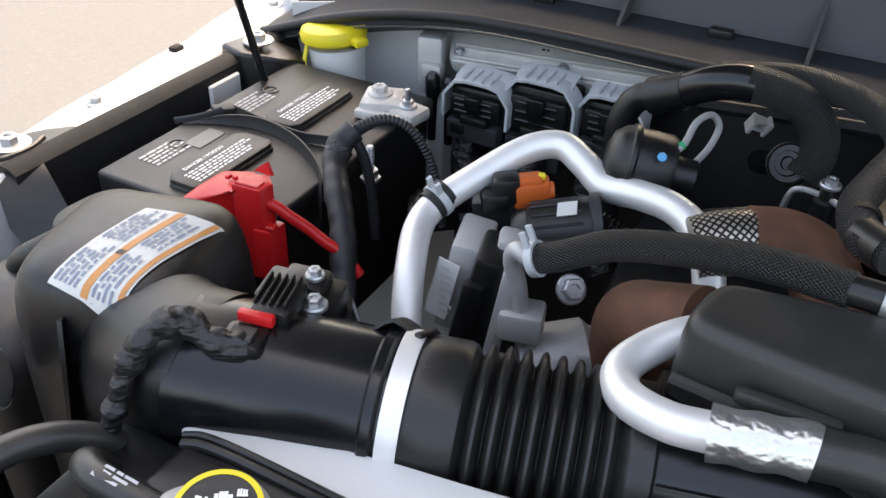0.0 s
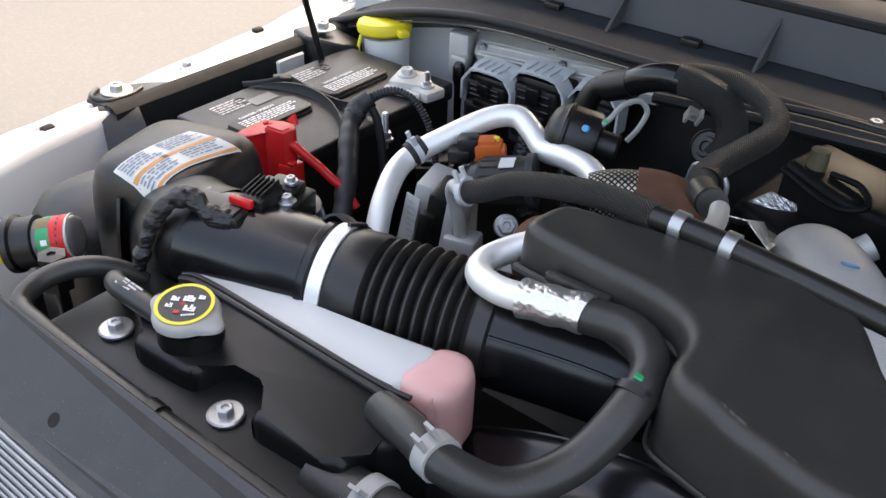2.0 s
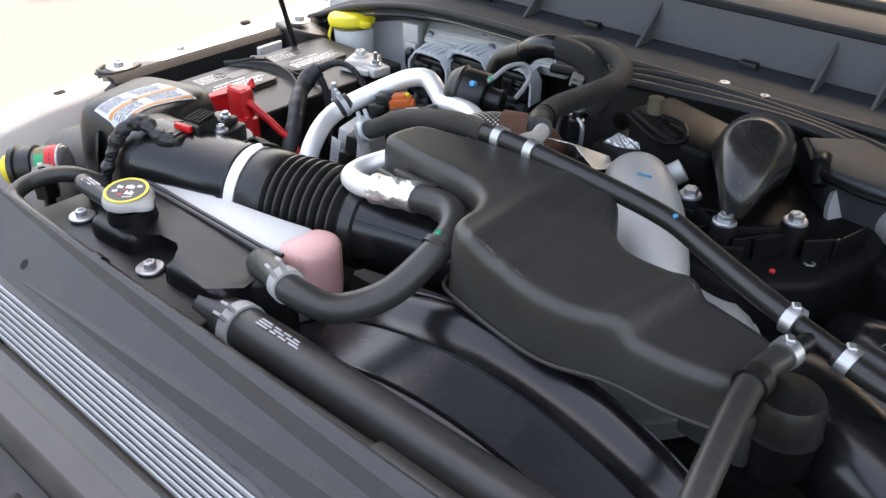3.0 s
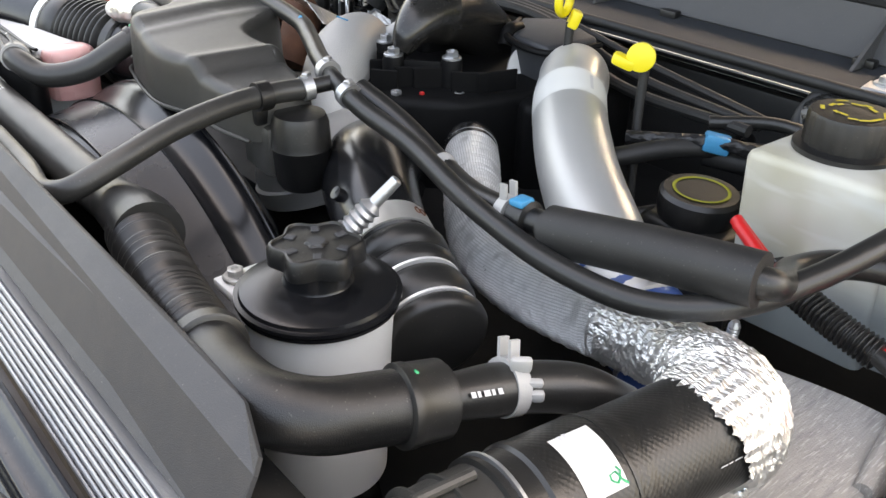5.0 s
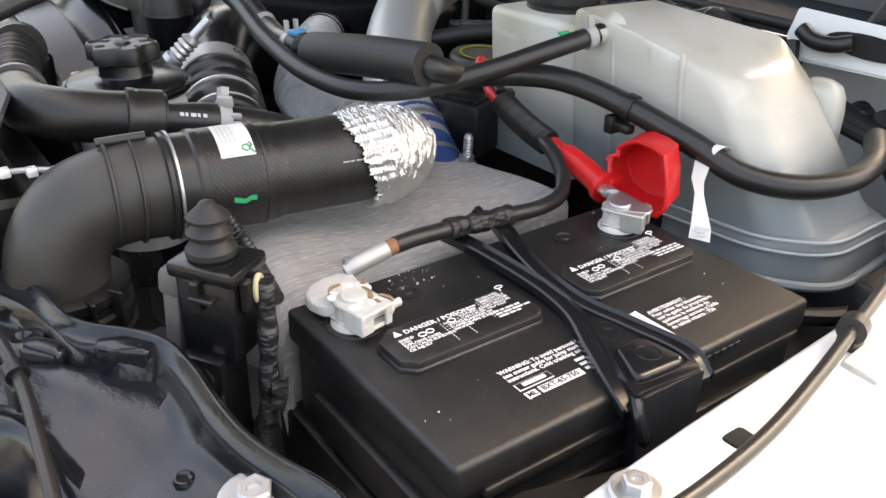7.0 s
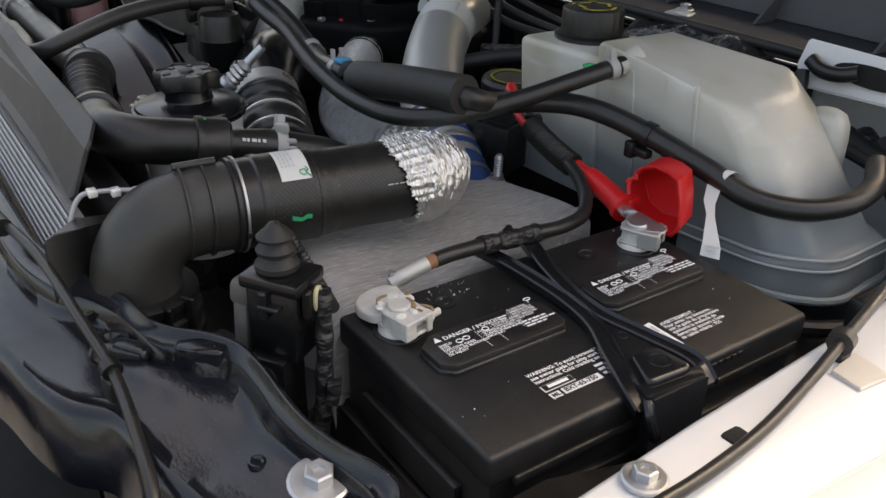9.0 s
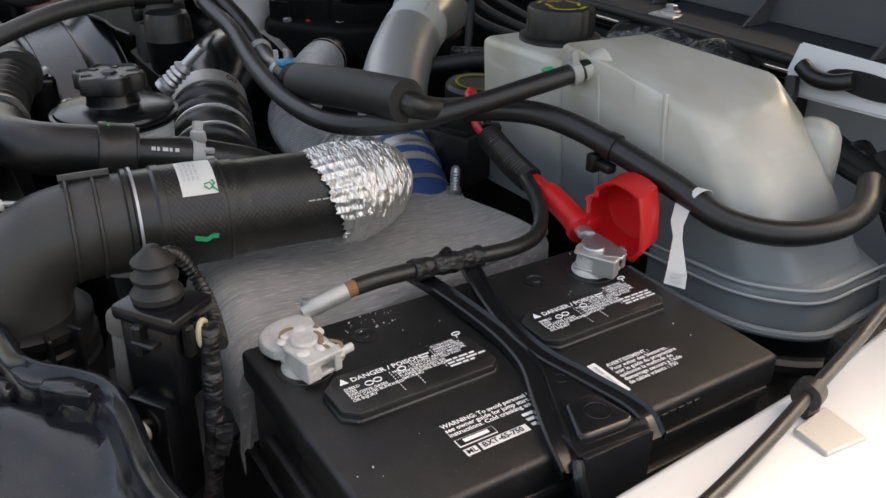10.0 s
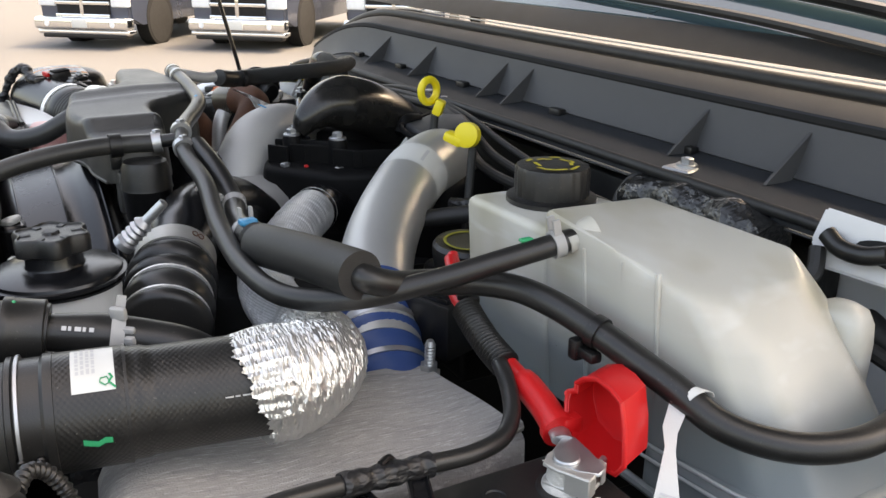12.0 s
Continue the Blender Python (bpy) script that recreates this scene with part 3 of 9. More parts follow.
# engine block as a dark mass under the hoses
block = thing("engine_block", (-0.08, 0.4, 0.52), "dark oily diesel engine block", "engine")
part("block", prism([(-0.42, 0.17), (0.10, 0.17), (0.22, 0.30), (0.26, 0.60), (-0.46, 0.60)], 0.52, 1.06, 0.02), DARK, block)

# ---------------------------------------------------------------- radiator front
radiator = thing("radiator", (-0.1, -0.1, 0.6), "radiator pack with aluminium tubes and dark plastic deflector", "radiator")
deflector = part("deflector", slab([(-0.66, -0.147, 1.167), (0.430, -0.146, 1.171), (0.436, -0.143, 1.176), (0.440, -0.130, 1.212), (0.436, -0.125, 1.217), (0.402, -0.113, 1.2195), (0.38, -0.110, 1.2185), (-0.66, -0.100, 1.208)], 0.003), DARKGREY, radiator, "flat dark plastic air deflector", smooth=False)
for x in (-0.49, -0.37, -0.15, 0.05, 0.17, 0.38):
    part("hole", lathe((x, -0.131, 1.180), (0, -0.66, 0.75), [(-0.001, 0.005), (0.0012, 0.005), (0.0012, 0.001)], 14), HOLE, deflector, "small round hole")
part("core", box((-0.66, -0.12, 0.6), (0.44, -0.095, 1.165), 0.003), DARK, radiator)
for i in range(8):
    y, z = -0.152 - 0.0019 * i, 1.161 - 0.0062 * i
    part("tube", box((-0.66, y - 0.0009, z - 0.0028), (0.446, y + 0.0009, z + 0.0028), 0.0007, 1), DULLALU, radiator, "flat aluminium cooling tube" if i == 0 else "")
FINS = relief(material("louvred aluminium fins", (0.30, 0.31, 0.33), 0.5, 0.8, var=0.2), "wave", 300, 0.8, 0.001, False, (1, 0.0, 0.0))
part("fin_sheet", slab([(-0.66, -0.1655, 1.112), (0.448, -0.1655, 1.112), (0.448, -0.150, 1.164), (-0.66, -0.150, 1.164)], 0.01), FINS, radiator, "fine aluminium fin sheet", smooth=False)
side = thing("cooler_end_tank", (0.47, -0.12, 1.0), "black ribbed plastic cooler end tank with crimped aluminium edge", "tank")
part("body", prism([(0.458, -0.160), (0.463, -0.09), (0.56, -0.075), (0.57, -0.15), (0.50, -0.178)], 0.9, 1.065, 0.01, 2), PLASTIC, side)
part("header", prism([(0.480, -0.178), (0.452, -0.150), (0.461, -0.090), (0.474, -0.088), (0.470, -0.145)], 0.9, 1.165, 0.003, 2), PLASTIC, side, "upright black header")
part("rim", tube([(0.462, -0.178, 1.09), (0.456, -0.160, 1.14), (0.452, -0.142, 1.180), (0.456, -0.128, 1.183), (0.466, -0.085, 1.178)], 0.0020, 8), DULLALU, side, "crimped aluminium rim")
for i in range(9):
    t = i / 8
    p = Vector((0.462, -0.178, 1.09)).lerp(Vector((0.453, -0.145, 1.175)), min(1, t * 1.6)) if t < 0.62 else Vector((0.455, -0.134, 1.183)).lerp(Vector((0.466, -0.085, 1.178)), (t - 0.62) / 0.38)
    part("tab", box(p - Vector((0.0042, 0.0035, 0.003)), p + Vector((0.0042, 0.0035, 0.003)), 0.001), ALU, side)
for i in range(7):
    part("rib", box((0.470 + 0.014 * i, -0.182 + 0.003 * i, 0.95), (0.473 + 0.014 * i, -0.155 + 0.003 * i, 1.085), 0.001, 1), PLASTIC, side)

support = thing("radiator_support", (-0.1, -0.3, 1.0), "dark plastic front support panel ahead of the radiator", "panel")
part("edge", skin([[(x, y, z) for x in (-0.75, -0.3, 0.1, 0.33, 0.42)] for y, z in ((-0.166, 1.06), (-0.168, 1.113), (-0.174, 1.117), (-0.182, 1.114), (-0.187, 1.107), (-0.205, 1.101), (-0.207, 1.098), (-0.208, 1.05))], 0.003), SUPPORT, support, "rolled rear edge")
part("panel", skin([[(x, y, z) for x in (-0.247, -0.2, 0.1, 0.33, 0.42)] for y, z in ((-0.2075, 1.1005), (-0.235, 1.09), (-0.42, 1.07), (-0.46, 0.95))], 0.003), SUPPORT, support)
part("cheek", skin([[(-0.247, y, z), (-0.2455, y, z - 0.03), (-0.245, y, z - 0.06)] for y, z in ((-0.2075, 1.1005), (-0.235, 1.09), (-0.42, 1.07))], 0.003), DARKGREY, support)
part("tray", skin([[(x, y, z) for x in (-0.75, -0.5, -0.246)] for y, z in ((-0.209, 1.052), (-0.25, 1.045), (-0.46, 1.04))], 0.003), PLASTIC, support, "sunken black tray")
for x in (-0.30, -0.36, -0.44):
    part("clip", joined(box((x - 0.014, -0.245, 1.045), (x + 0.014, -0.225, 1.062), 0.003, 2), lathe((x, -0.235, 1.06), (0, 0, 1), [(0, 0.007), (0.006, 0.006), (0.008, 0.003)], 14)), PLASTIC, support, "black push-in clip")
part("latch", joined(box((0.10, -0.275, 1.075), (0.26, -0.245, 1.105), 0.005), box((0.12, -0.27, 1.10), (0.24, -0.262, 1.113), 0.002), box((0.14, -0.255, 1.10), (0.25, -0.248, 1.11), 0.002)), PLASTIC, support, "ribbed black latch housing")

# fan shroud: a broad barrel over the fan, with raised seams
shroud = thing("fan_shroud", (-0.12, 0.02, 0.7), "black plastic fan shroud with raised curved seams", "fan shroud")
CX = -0.122
SHROUD = material("smooth shroud plastic", (0.016, 0.018, 0.022), 0.28, var=0.25, stain=20, dust=0.01, bump=0.1)
def barrel(prof, n=44, half=0.33):
    """Curved strips across the bay; prof: y, height at the crest, radius."""
    rows = []
    for y, top, r in prof:
        rows.append([(CX + s, y, top - (r - math.sqrt(r * r - s * s)) - 2.2 * max(0, abs(s) - 0.24) ** 2) for s in [half * (2 * i / n - 1) for i in range(n + 1)]])
    return rows
part("front_ring", skin(barrel(((-0.05, 1.06, 0.36), (-0.038, 1.118, 0.36), (-0.028, 1.144, 0.36), (-0.018, 1.155, 0.36), (-0.010, 1.158, 0.36))), 0.003), GLOSSY, shroud)
part("middle_ring", skin(barrel(((-0.010, 1.1605, 0.36), (0.004, 1.1635, 0.36), (0.022, 1.167, 0.355), (0.036, 1.171, 0.355))), 0.003), SHROUD, shroud)
part("back_ring", skin(barrel(((0.036, 1.1685, 0.355), (0.046, 1.168, 0.35), (0.056, 1.1735, 0.345), (0.064, 1.181, 0.34), (0.070, 1.1845, 0.335), (0.076, 1.185, 0.33), (0.082, 1.181, 0.33), (0.10, 1.15, 0.33), (0.12, 1.08, 0.33))), 0.003), GLOSSY, shroud)
for y, top, r in ((-0.010, 1.1605, 0.36), (0.036, 1.1715, 0.355), (0.077, 1.1855, 0.33)):
    part("seam", sweep(barrel(((y, top, r),))[0], 0.0014, 6), GLOSSY, shroud)
part("boss", box((0.008, -0.034, 1.08), (0.044, -0.006, 1.150), 0.006, 3), GLOSSY, shroud)
part("clip", lathe((0.025, -0.021, 1.153), (-0.1, -0.25, 1), [(-0.004, 0.01), (0.0, 0.0115), (0.002, 0.0105), (0.0025, 0.004), (0.0035, 0.003), (0.0035, 0.0008)], 24), PAPER, shroud, "white push-in clip")
# ---------------------------------------------------------------- batteries
def battery(at, label, readable):
    """A case 0.187 x 0.30 with raised label pads and vents; at: the near left corner of its top."""
    x, y, z = at
    b = thing("battery", (x + 0.093, y + 0.15, z - 0.19), label, "battery")
    w, d = 0.187, 0.30
    part("case", joined(box((x + 0.004, y + 0.004, z - 0.19), (x + w - 0.004, y + d - 0.004, z - 0.02), 0.004), box((x, y, z - 0.024), (x + w, y + d, z), 0.004, 3)), CASE, b, "black battery case with a lipped lid")
    for i, yy in enumerate((0.023, 0.169) if readable else (0.014, 0.152)):
        px = x + 0.068
        wide, long = (0.041, 0.108) if readable else (0.044, 0.106)
        plan = [(px, y + yy + 0.012), (px + 0.010, y + yy), (px + wide - 0.008, y + yy), (px + wide, y + yy + 0.009), (px + wide, y + yy + long - 0.006), (px + wide - 0.006, y + yy + long), (px + 0.008, y + yy + long), (px, y + yy + long - 0.008)]
        pad = part("pad", prism(plan, z - 0.001, z + 0.008, 0.002, 2), CASE, b, "raised black label pad")
        pz = z + 0.008
        part("rim", prism([(cx + (q - cx) * 1.05, cy + (r - cy) * 1.02) for cx, cy in [(px + wide / 2, y + yy + long / 2)] for q, r in plan], z - 0.001, z + 0.0035, 0.001, 1), CASE, pad, "stepped foot of the pad")
        if readable:
            o = Vector((px + 0.012, y + yy + 0.010, pz))
            Y, X = Vector((0, 1, 0)), Vector((1, 0, 0))
            writing("DANGER / POISON", 0.0058, o + Y * 0.008, Y, -X, WHITEINK, pad)
            tri = bmesh.new()
            tri.faces.new([tri.verts.new(o + v + Vector((0, 0, 0.0006))) for v in (Vector((0, 0, 0)), Vector((0, 0.006, 0)), Vector((-0.006, 0.003, 0)))])
            part("sign", tri, WHITEINK, pad, smooth=False)
            cols = ((0.0, 0.0062, "SHIELD\nEYES\nEXPLOSIVE GASES\nCAN CAUSE BLINDNESS\nOR INJURY"), (0.0335, 0.0050, "NO\n- SPARKS\n- FLAMES\n- SMOKING"), (0.047, 0.0030, "SULFURIC ACID\nCAN CAUSE\nBLINDNESS OR\nSEVERE BURNS"), (0.0675, -0.0060, "FLUSH EYES\nIMMEDIATELY\nWITH WATER\nGET MEDICAL\nHELP FAST"))
            for c, q, text in cols:
                writing(text, 0.0033, o + Y * c + X * q, Y, -X, WHITEINK, pad)
            for c in (0.0315, 0.0450, 0.0655):
                bars([[(0, 0.0006)]] * 9, o + Y * c + X * (0.004 if c < 0.05 else -0.004), Y, -X, 0.0024, WHITEINK, pad, "divider")
            rng = random.Random(30 + i)
            bars([words(0.030, rng, 0.003, 0.008, 0.0012, 0.7) for _ in range(3)], o + Y * 0.0675 + X * 0.0115, Y, -X, 0.0031, WHITEINK, pad)
            for c, q in ((0.0165, 0.0058), (0.0225, 0.0052), (0.0405, 0.0030)):
                part("symbol", sweep([o + Y * (c + 0.0026 * math.cos(a)) + X * (q + 0.0020 * math.sin(a)) + Vector((0, 0, 0.0004)) for a in [math.tau * k / 18 for k in range(19)]], 0.0004, 5), WHITEINK, pad, "round white hazard symbol")
            bars([[(0, 0.0075)], [(0.001, 0.0045)]], o + Y * 0.0560 - X * 0.0022, Y, (-1, 0.15, 0), 0.0026, WHITEINK, pad, "hand_symbol")
            part("symbol", joined(sweep([o + Y * (0.0905 + 0.0030 * math.cos(a)) + X * (-0.0128 + 0.0016 * math.sin(a)) + Vector((0, 0, 0.0004)) for a in [math.tau * k / 18 for k in range(19)]], 0.0004, 5), sweep([o + Y * 0.0895 - X * 0.0112 + Vector((0, 0, 0.0004)), o + Y * 0.0888 - X * 0.0085 + Vector((0, 0, 0.0004))], 0.0005, 5)), WHITEINK, pad, "white tap symbol")
        else:
            rng = random.Random(7 + i)
            writing("DANGER / POISON", 0.0062, (px + 0.012, y + yy + 0.018, pz), (0, 1, 0), (-1, 0, 0), WHITEINK, pad)
            bars([words(0.09, rng, 0.003, 0.009, 0.0015, 0.8) for _ in range(5)], (px + 0.019, y + yy + 0.010, pz), (0, 1, 0), (-1, 0, 0), 0.0042, WHITEINK, pad)
    for yy in (0.077, 0.222):
        part("vent", lathe((x + 0.027, y + yy, z), (0, 0, 1), [(-0.002, 0.0095), (0.001, 0.0095), (0.0012, 0.007), (-0.0008, 0.006), (-0.0008, 0.004), (0.0008, 0.003), (0.0008, 0.001)], 24), CASE, b)
    return b


battery_p = battery((-0.882, 0.254, 1.128), "black truck battery with printed pads and dusty lid", False)
rng = random.Random(11)
for y0 in (0.290, 0.420):
    bars([words(0.050, rng, 0.004, 0.012, 0.0015, 0.8) for _ in range(5)], (-0.862, y0, 1.128), (0, 1, 0), (-1, 0, 0), 0.0055, PRINT, battery_p)
part("label", slab([(-0.850, 0.335, 1.1288), (-0.830, 0.335, 1.1288), (-0.830, 0.372, 1.1288), (-0.850, 0.372, 1.1288)], 0.0006), material("dull grey label", (0.16, 0.155, 0.15), 0.5), battery_p, "dull grey label", smooth=False)
hold = thing("battery_strap", (-0.82, 0.41, 1.13), "flexible black battery hold-down strap across the lid", "strap")
def standing(pts, high, thick=0.0018):
    """A thin strap on its edge: the line is its upper edge, high gives its depth at each place."""
    line = smooth_line(pts, 8)
    rows = []
    for i, p in enumerate(line):
        d = (line[min(i + 1, len(line) - 1)] - line[max(i - 1, 0)]).normalized()
        s = Vector((-d.y, d.x, 0)).normalized()
        h = high(i / (len(line) - 1))
        rows.append([p + s * (0.0014 - 0.003 * k * k) - Vector((0, 0, h * k)) for k in (0.0, 0.08, 0.3, 0.6, 0.9, 1.0)])
    return skin(rows, thick)
part("bar", standing([(-0.880, 0.368, 1.129), (-0.864, 0.376, 1.133), (-0.842, 0.389, 1.138), (-0.810, 0.398, 1.140), (-0.767, 0.392, 1.139), (-0.724, 0.369, 1.138), (-0.700, 0.348, 1.136), (-0.690, 0.334, 1.128), (-0.686, 0.326, 1.10)], lambda u: 0.004 + 0.010 * min(1, max(0, u - 0.1) * 5) - 0.003 * u), MATTE, hold, "standing black strap")
part("bar", standing([(-0.866, 0.420, 1.132), (-0.846, 0.408, 1.138), (-0.800, 0.3985, 1.139), (-0.755, 0.397, 1.138), (-0.724, 0.403, 1.139), (-0.700, 0.400, 1.141)], lambda u: 0.009), MATTE, hold, "standing black strap")
part("hook", tube([(-0.888, 0.364, 1.1300), (-0.876, 0.372, 1.1320), (-0.862, 0.384, 1.135), (-0.852, 0.396, 1.138)], 0.0018, 8, flat=2.2), DARKGREY, hold, "grey folded strap end")
part("buckle", prism([(-0.874, 0.402), (-0.862, 0.394), (-0.846, 0.408), (-0.858, 0.420)], 1.128, 1.1365, 0.002, 2), MATTE, hold, "folded black buckle")
term = thing("battery_terminal", (-0.713, 0.507, 1.11), "cast grey battery terminal clamp with bolts", "terminal")
part("clamp", joined(box((-0.748, 0.478, 1.127), (-0.704, 0.524, 1.145), 0.005, 2, (0, 0, 20)), box((-0.714, 0.480, 1.127), (-0.676, 0.512, 1.141), 0.004, 2, (0, 0, -10)), box((-0.742, 0.470, 1.129), (-0.690, 0.480, 1.138), 0.002, 2, (0, 0, 10))), LEAD, term)
bolt(term, (-0.730, 0.500, 1.145), r=0.008, mat=LEAD)
bolt(term, (-0.694, 0.496, 1.141), r=0.006)
part("stud", lathe((-0.694, 0.496, 1.146), (0, 0, 1), [(0, 0.0032), (0.014, 0.0032), (0.015, 0.002)], 12), STEEL, term, "short threaded stud")

# red terminal cover with its cable
red = thing("terminal_cover", (-0.74, 0.26, 1.08), "red plastic battery terminal cover over a red cable", "cover")
part("cap", prism([(-0.757, 0.228), (-0.754, 0.250), (-0.745, 0.274), (-0.715, 0.279), (-0.690, 0.271), (-0.682, 0.256), (-0.685, 0.2445), (-0.708, 0.2425), (-0.735, 0.226)], 1.11, 1.165, 0.005, 3, tops=[1.151, 1.156, 1.162, 1.167, 1.171, 1.174, 1.174, 1.172, 1.157]), RED, red, "sloping red hood")
part("guard", joined(prism([(-0.7085, 0.2405), (-0.6815, 0.2425), (-0.6785, 0.258), (-0.690, 0.268), (-0.706, 0.264)], 1.088, 1.1755, 0.003, 2), prism([(-0.690, 0.2395), (-0.6745, 0.2425), (-0.6725, 0.262), (-0.688, 0.262)], 1.092, 1.138, 0.002, 2)), RED, red, "upright red guard")
part("recess", prism([(-0.7065, 0.2425), (-0.684, 0.2445), (-0.684, 0.2555), (-0.704, 0.2535)], 1.1745, 1.1768, 0.001, 1), RED, red, "raised square pad")
part("fin", slab([(-0.716, 0.279, 1.166), (-0.692, 0.272, 1.171), (-0.698, 0.274, 1.181)], 0.003), RED, red, smooth=False)
for q in range(2):
    part("mark", box((-0.728 + 0.006 * q, 0.256 + 0.002 * q, 1.1655), (-0.7235 + 0.006 * q, 0.262, 1.1690), 0.0008, 1), RED, red)
part("tab", box((-0.680, 0.2435, 1.138), (-0.672, 0.252, 1.1425), 0.001, 1, (0, 0, 8)), RED, red)
part("cable", tube([(-0.694, 0.254, 1.156), (-0.676, 0.2535, 1.158), (-0.665, 0.257, 1.150), (-0.652, 0.264, 1.138), (-0.638, 0.268, 1.127), (-0.625, 0.272, 1.118), (-0.61, 0.274, 1.10)], 0.0050, 12), RED, red, "thick red cable")
# side rail and corner bracket
rail = thing("battery_tray_wall", (-0.94, 0.4, 0.98), "black plastic tray wall between battery and fender", "panel")
part("wall", skin([[(x, y, z) for y in (0.205, 0.23, 0.30, 0.42, 0.53, 0.64)] for x, z in ((-0.918, 0.95), (-0.922, 1.10), (-0.926, 1.132), (-0.934, 1.138), (-0.946, 1.1385), (-0.95, 1.12))], 0.002), RAIL, rail)
for y0, y1 in ((0.450, 0.500), (0.523, 0.553)):
    part("patch", prism([(-0.922, y0), (-0.9165, y0), (-0.9165, y1), (-0.922, y1)], 1.085, 1.126, 0.002, 1), GREYPAINT, rail, "pale painted steel seen through the wall")
corner = thing("corner_bracket", (-0.975, 0.235, 1.1), "black plastic corner bracket held by a large bolt", "bracket")
part("plate", prism([(-0.997, 0.222), (-0.980, 0.200), (-0.940, 0.205), (-0.932, 0.235), (-0.938, 0.275), (-0.952, 0.300), (-0.975, 0.272)], 1.122, 1.1375, 0.004, 2), PLASTIC, corner)
part("leg", skin([[(-0.955, 0.20, 1.136), (-0.925, 0.235, 1.132)], [(-0.935, 0.19, 1.125), (-0.90, 0.225, 1.118)], [(-0.925, 0.185, 1.09), (-0.875, 0.215, 1.10)], [(-0.895, 0.178, 1.075), (-0.865, 0.208, 1.075)]], 0.004), PLASTIC, corner)
part("lip", tube([(-0.992, 0.225, 1.1385), (-0.978, 0.207, 1.1385), (-0.955, 0.212, 1.1385), (-0.948, 0.240, 1.1385), (-0.955, 0.262, 1.1385)], 0.003, 8), PLASTIC, corner)
bolt(corner, (-0.970, 0.237, 1.1375), r=0.0085, washer=0.019)
back = thing("corner_bracket", (-0.90, 0.54, 1.1), "black plastic rear bracket with a washered bolt", "bracket")
part("plate", prism([(-0.962, 0.520), (-0.925, 0.510), (-0.885, 0.530), (-0.868, 0.560), (-0.89, 0.585), (-0.955, 0.575)], 1.05, 1.142, 0.006, 3, tops=[1.144, 1.144, 1.140, 1.128, 1.128, 1.143]), PLASTIC, back)
bolt(back, (-0.925, 0.546, 1.145), r=0.009, washer=0.018)
prop = thing("hood_strut", (-0.872, 0.51, 1.12), "slim black hood strut rising from the fender", "strut")
part("rod", tube([(-0.875, 0.50, 1.10), (-0.89, 0.47, 1.25), (-0.95, 0.32, 1.9)], 0.0045, 12), GLOSSY, prop)
part("socket", lathe((-0.874, 0.502, 1.09), (-0.05, -0.1, 1), [(0, 0.008), (0.03, 0.009), (0.035, 0.006)], 16), MATTE, prop, "black ball socket")

# washer neck
wash = thing("washer_bottle", (-0.855, 0.60, 0.9), "translucent washer filler neck with yellow flip cap", "washer bottle")
part("neck", lathe((-0.84, 0.595, 1.0), (-0.1, 0.05, 1), [(0, 0.022), (0.06, 0.024), (0.09, 0.03), (0.13, 0.033), (0.138, 0.033)], 32), MILKWHITE, wash)
part("cap", joined(lathe((-0.857, 0.602, 1.142), (-0.08, 0.03, 1), [(0, 0.034), (0.004, 0.039), (0.012, 0.040), (0.018, 0.037), (0.021, 0.030), (0.022, 0.001)], 32), box((-0.832, 0.585, 1.148), (-0.806, 0.602, 1.158), 0.003, 2, (0, 0, -25))), YELLOW, wash, "yellow cap with a pull tab")
part("strap", tube([(-0.875, 0.572, 1.143), (-0.872, 0.562, 1.12), (-0.855, 0.568, 1.095), (-0.84, 0.572, 1.08)], 0.0025, 8), YELLOW, wash, "thin yellow cap strap")

# painted inner panel with a drain stub
inner = thing("inner_panel", (-0.77, 0.65, 1.0), "pale grey painted steel panel behind the battery", "panel")
part("sheet", skin([[(-0.93, 0.62, z), (-0.88, 0.655, z), (-0.80, 0.662, z), (-0.735, 0.655, z), (-0.725, 0.67, z)] for z in (0.9, 1.05, 1.17)], 0.002), GREYPAINT, inner)
bolt(inner, (-0.755, 0.655, 1.13), (0, -1, 0.1), r=0.005)
for x in (-0.722, -0.70):
    part("stud", lathe((x, 0.60, 1.05), (0, 0, 1), [(0, 0.005), (0.05, 0.006), (0.06, 0.0085), (0.078, 0.0085), (0.084, 0.005)], 14), GLOSSY, inner, "black capped stud")

# ---------------------------------------------------------------- engine computer with its three plugs
pcm = thing("engine_computer", (-0.58, 0.64, 1.1), "aluminium engine computer with three large plugs", "engine computer")
base_l, base_r, up_l, up_r = (Vector(p) for p in ((-0.712, 0.618, 1.146), (-0.440, 0.612, 1.168), (-0.735, 0.664, 1.166), (-0.425, 0.652, 1.191)))
at_case = lambda u, v, lift=0.0: base_l.lerp(base_r, u).lerp(up_l.lerp(up_r, u), v) + Vector((0, -0.5, 0.85)) * lift
part("case", slab([at_case(0, 0), at_case(1, 0), at_case(1, 1), at_case(0, 1)], 0.022, 0.003), PCMALU, pcm, "finned aluminium case", smooth=False)
for v in (0.04, 0.32, 0.42, 0.90):
    part("ridge", slab([at_case(0.03, v, 0.0035), at_case(0.97, v, 0.0035), at_case(0.97, v + 0.06, 0.0035), at_case(0.03, v + 0.06, 0.0035)], 0.004, 0.001), PCMALU, pcm, smooth=False)
part("slot", slab([at_case(0.22, 0.93, 0.0042), at_case(0.36, 0.93, 0.0042), at_case(0.36, 0.99, 0.0042), at_case(0.22, 0.99, 0.0042)], 0.001), HOLE, pcm, "dark slot", smooth=False)
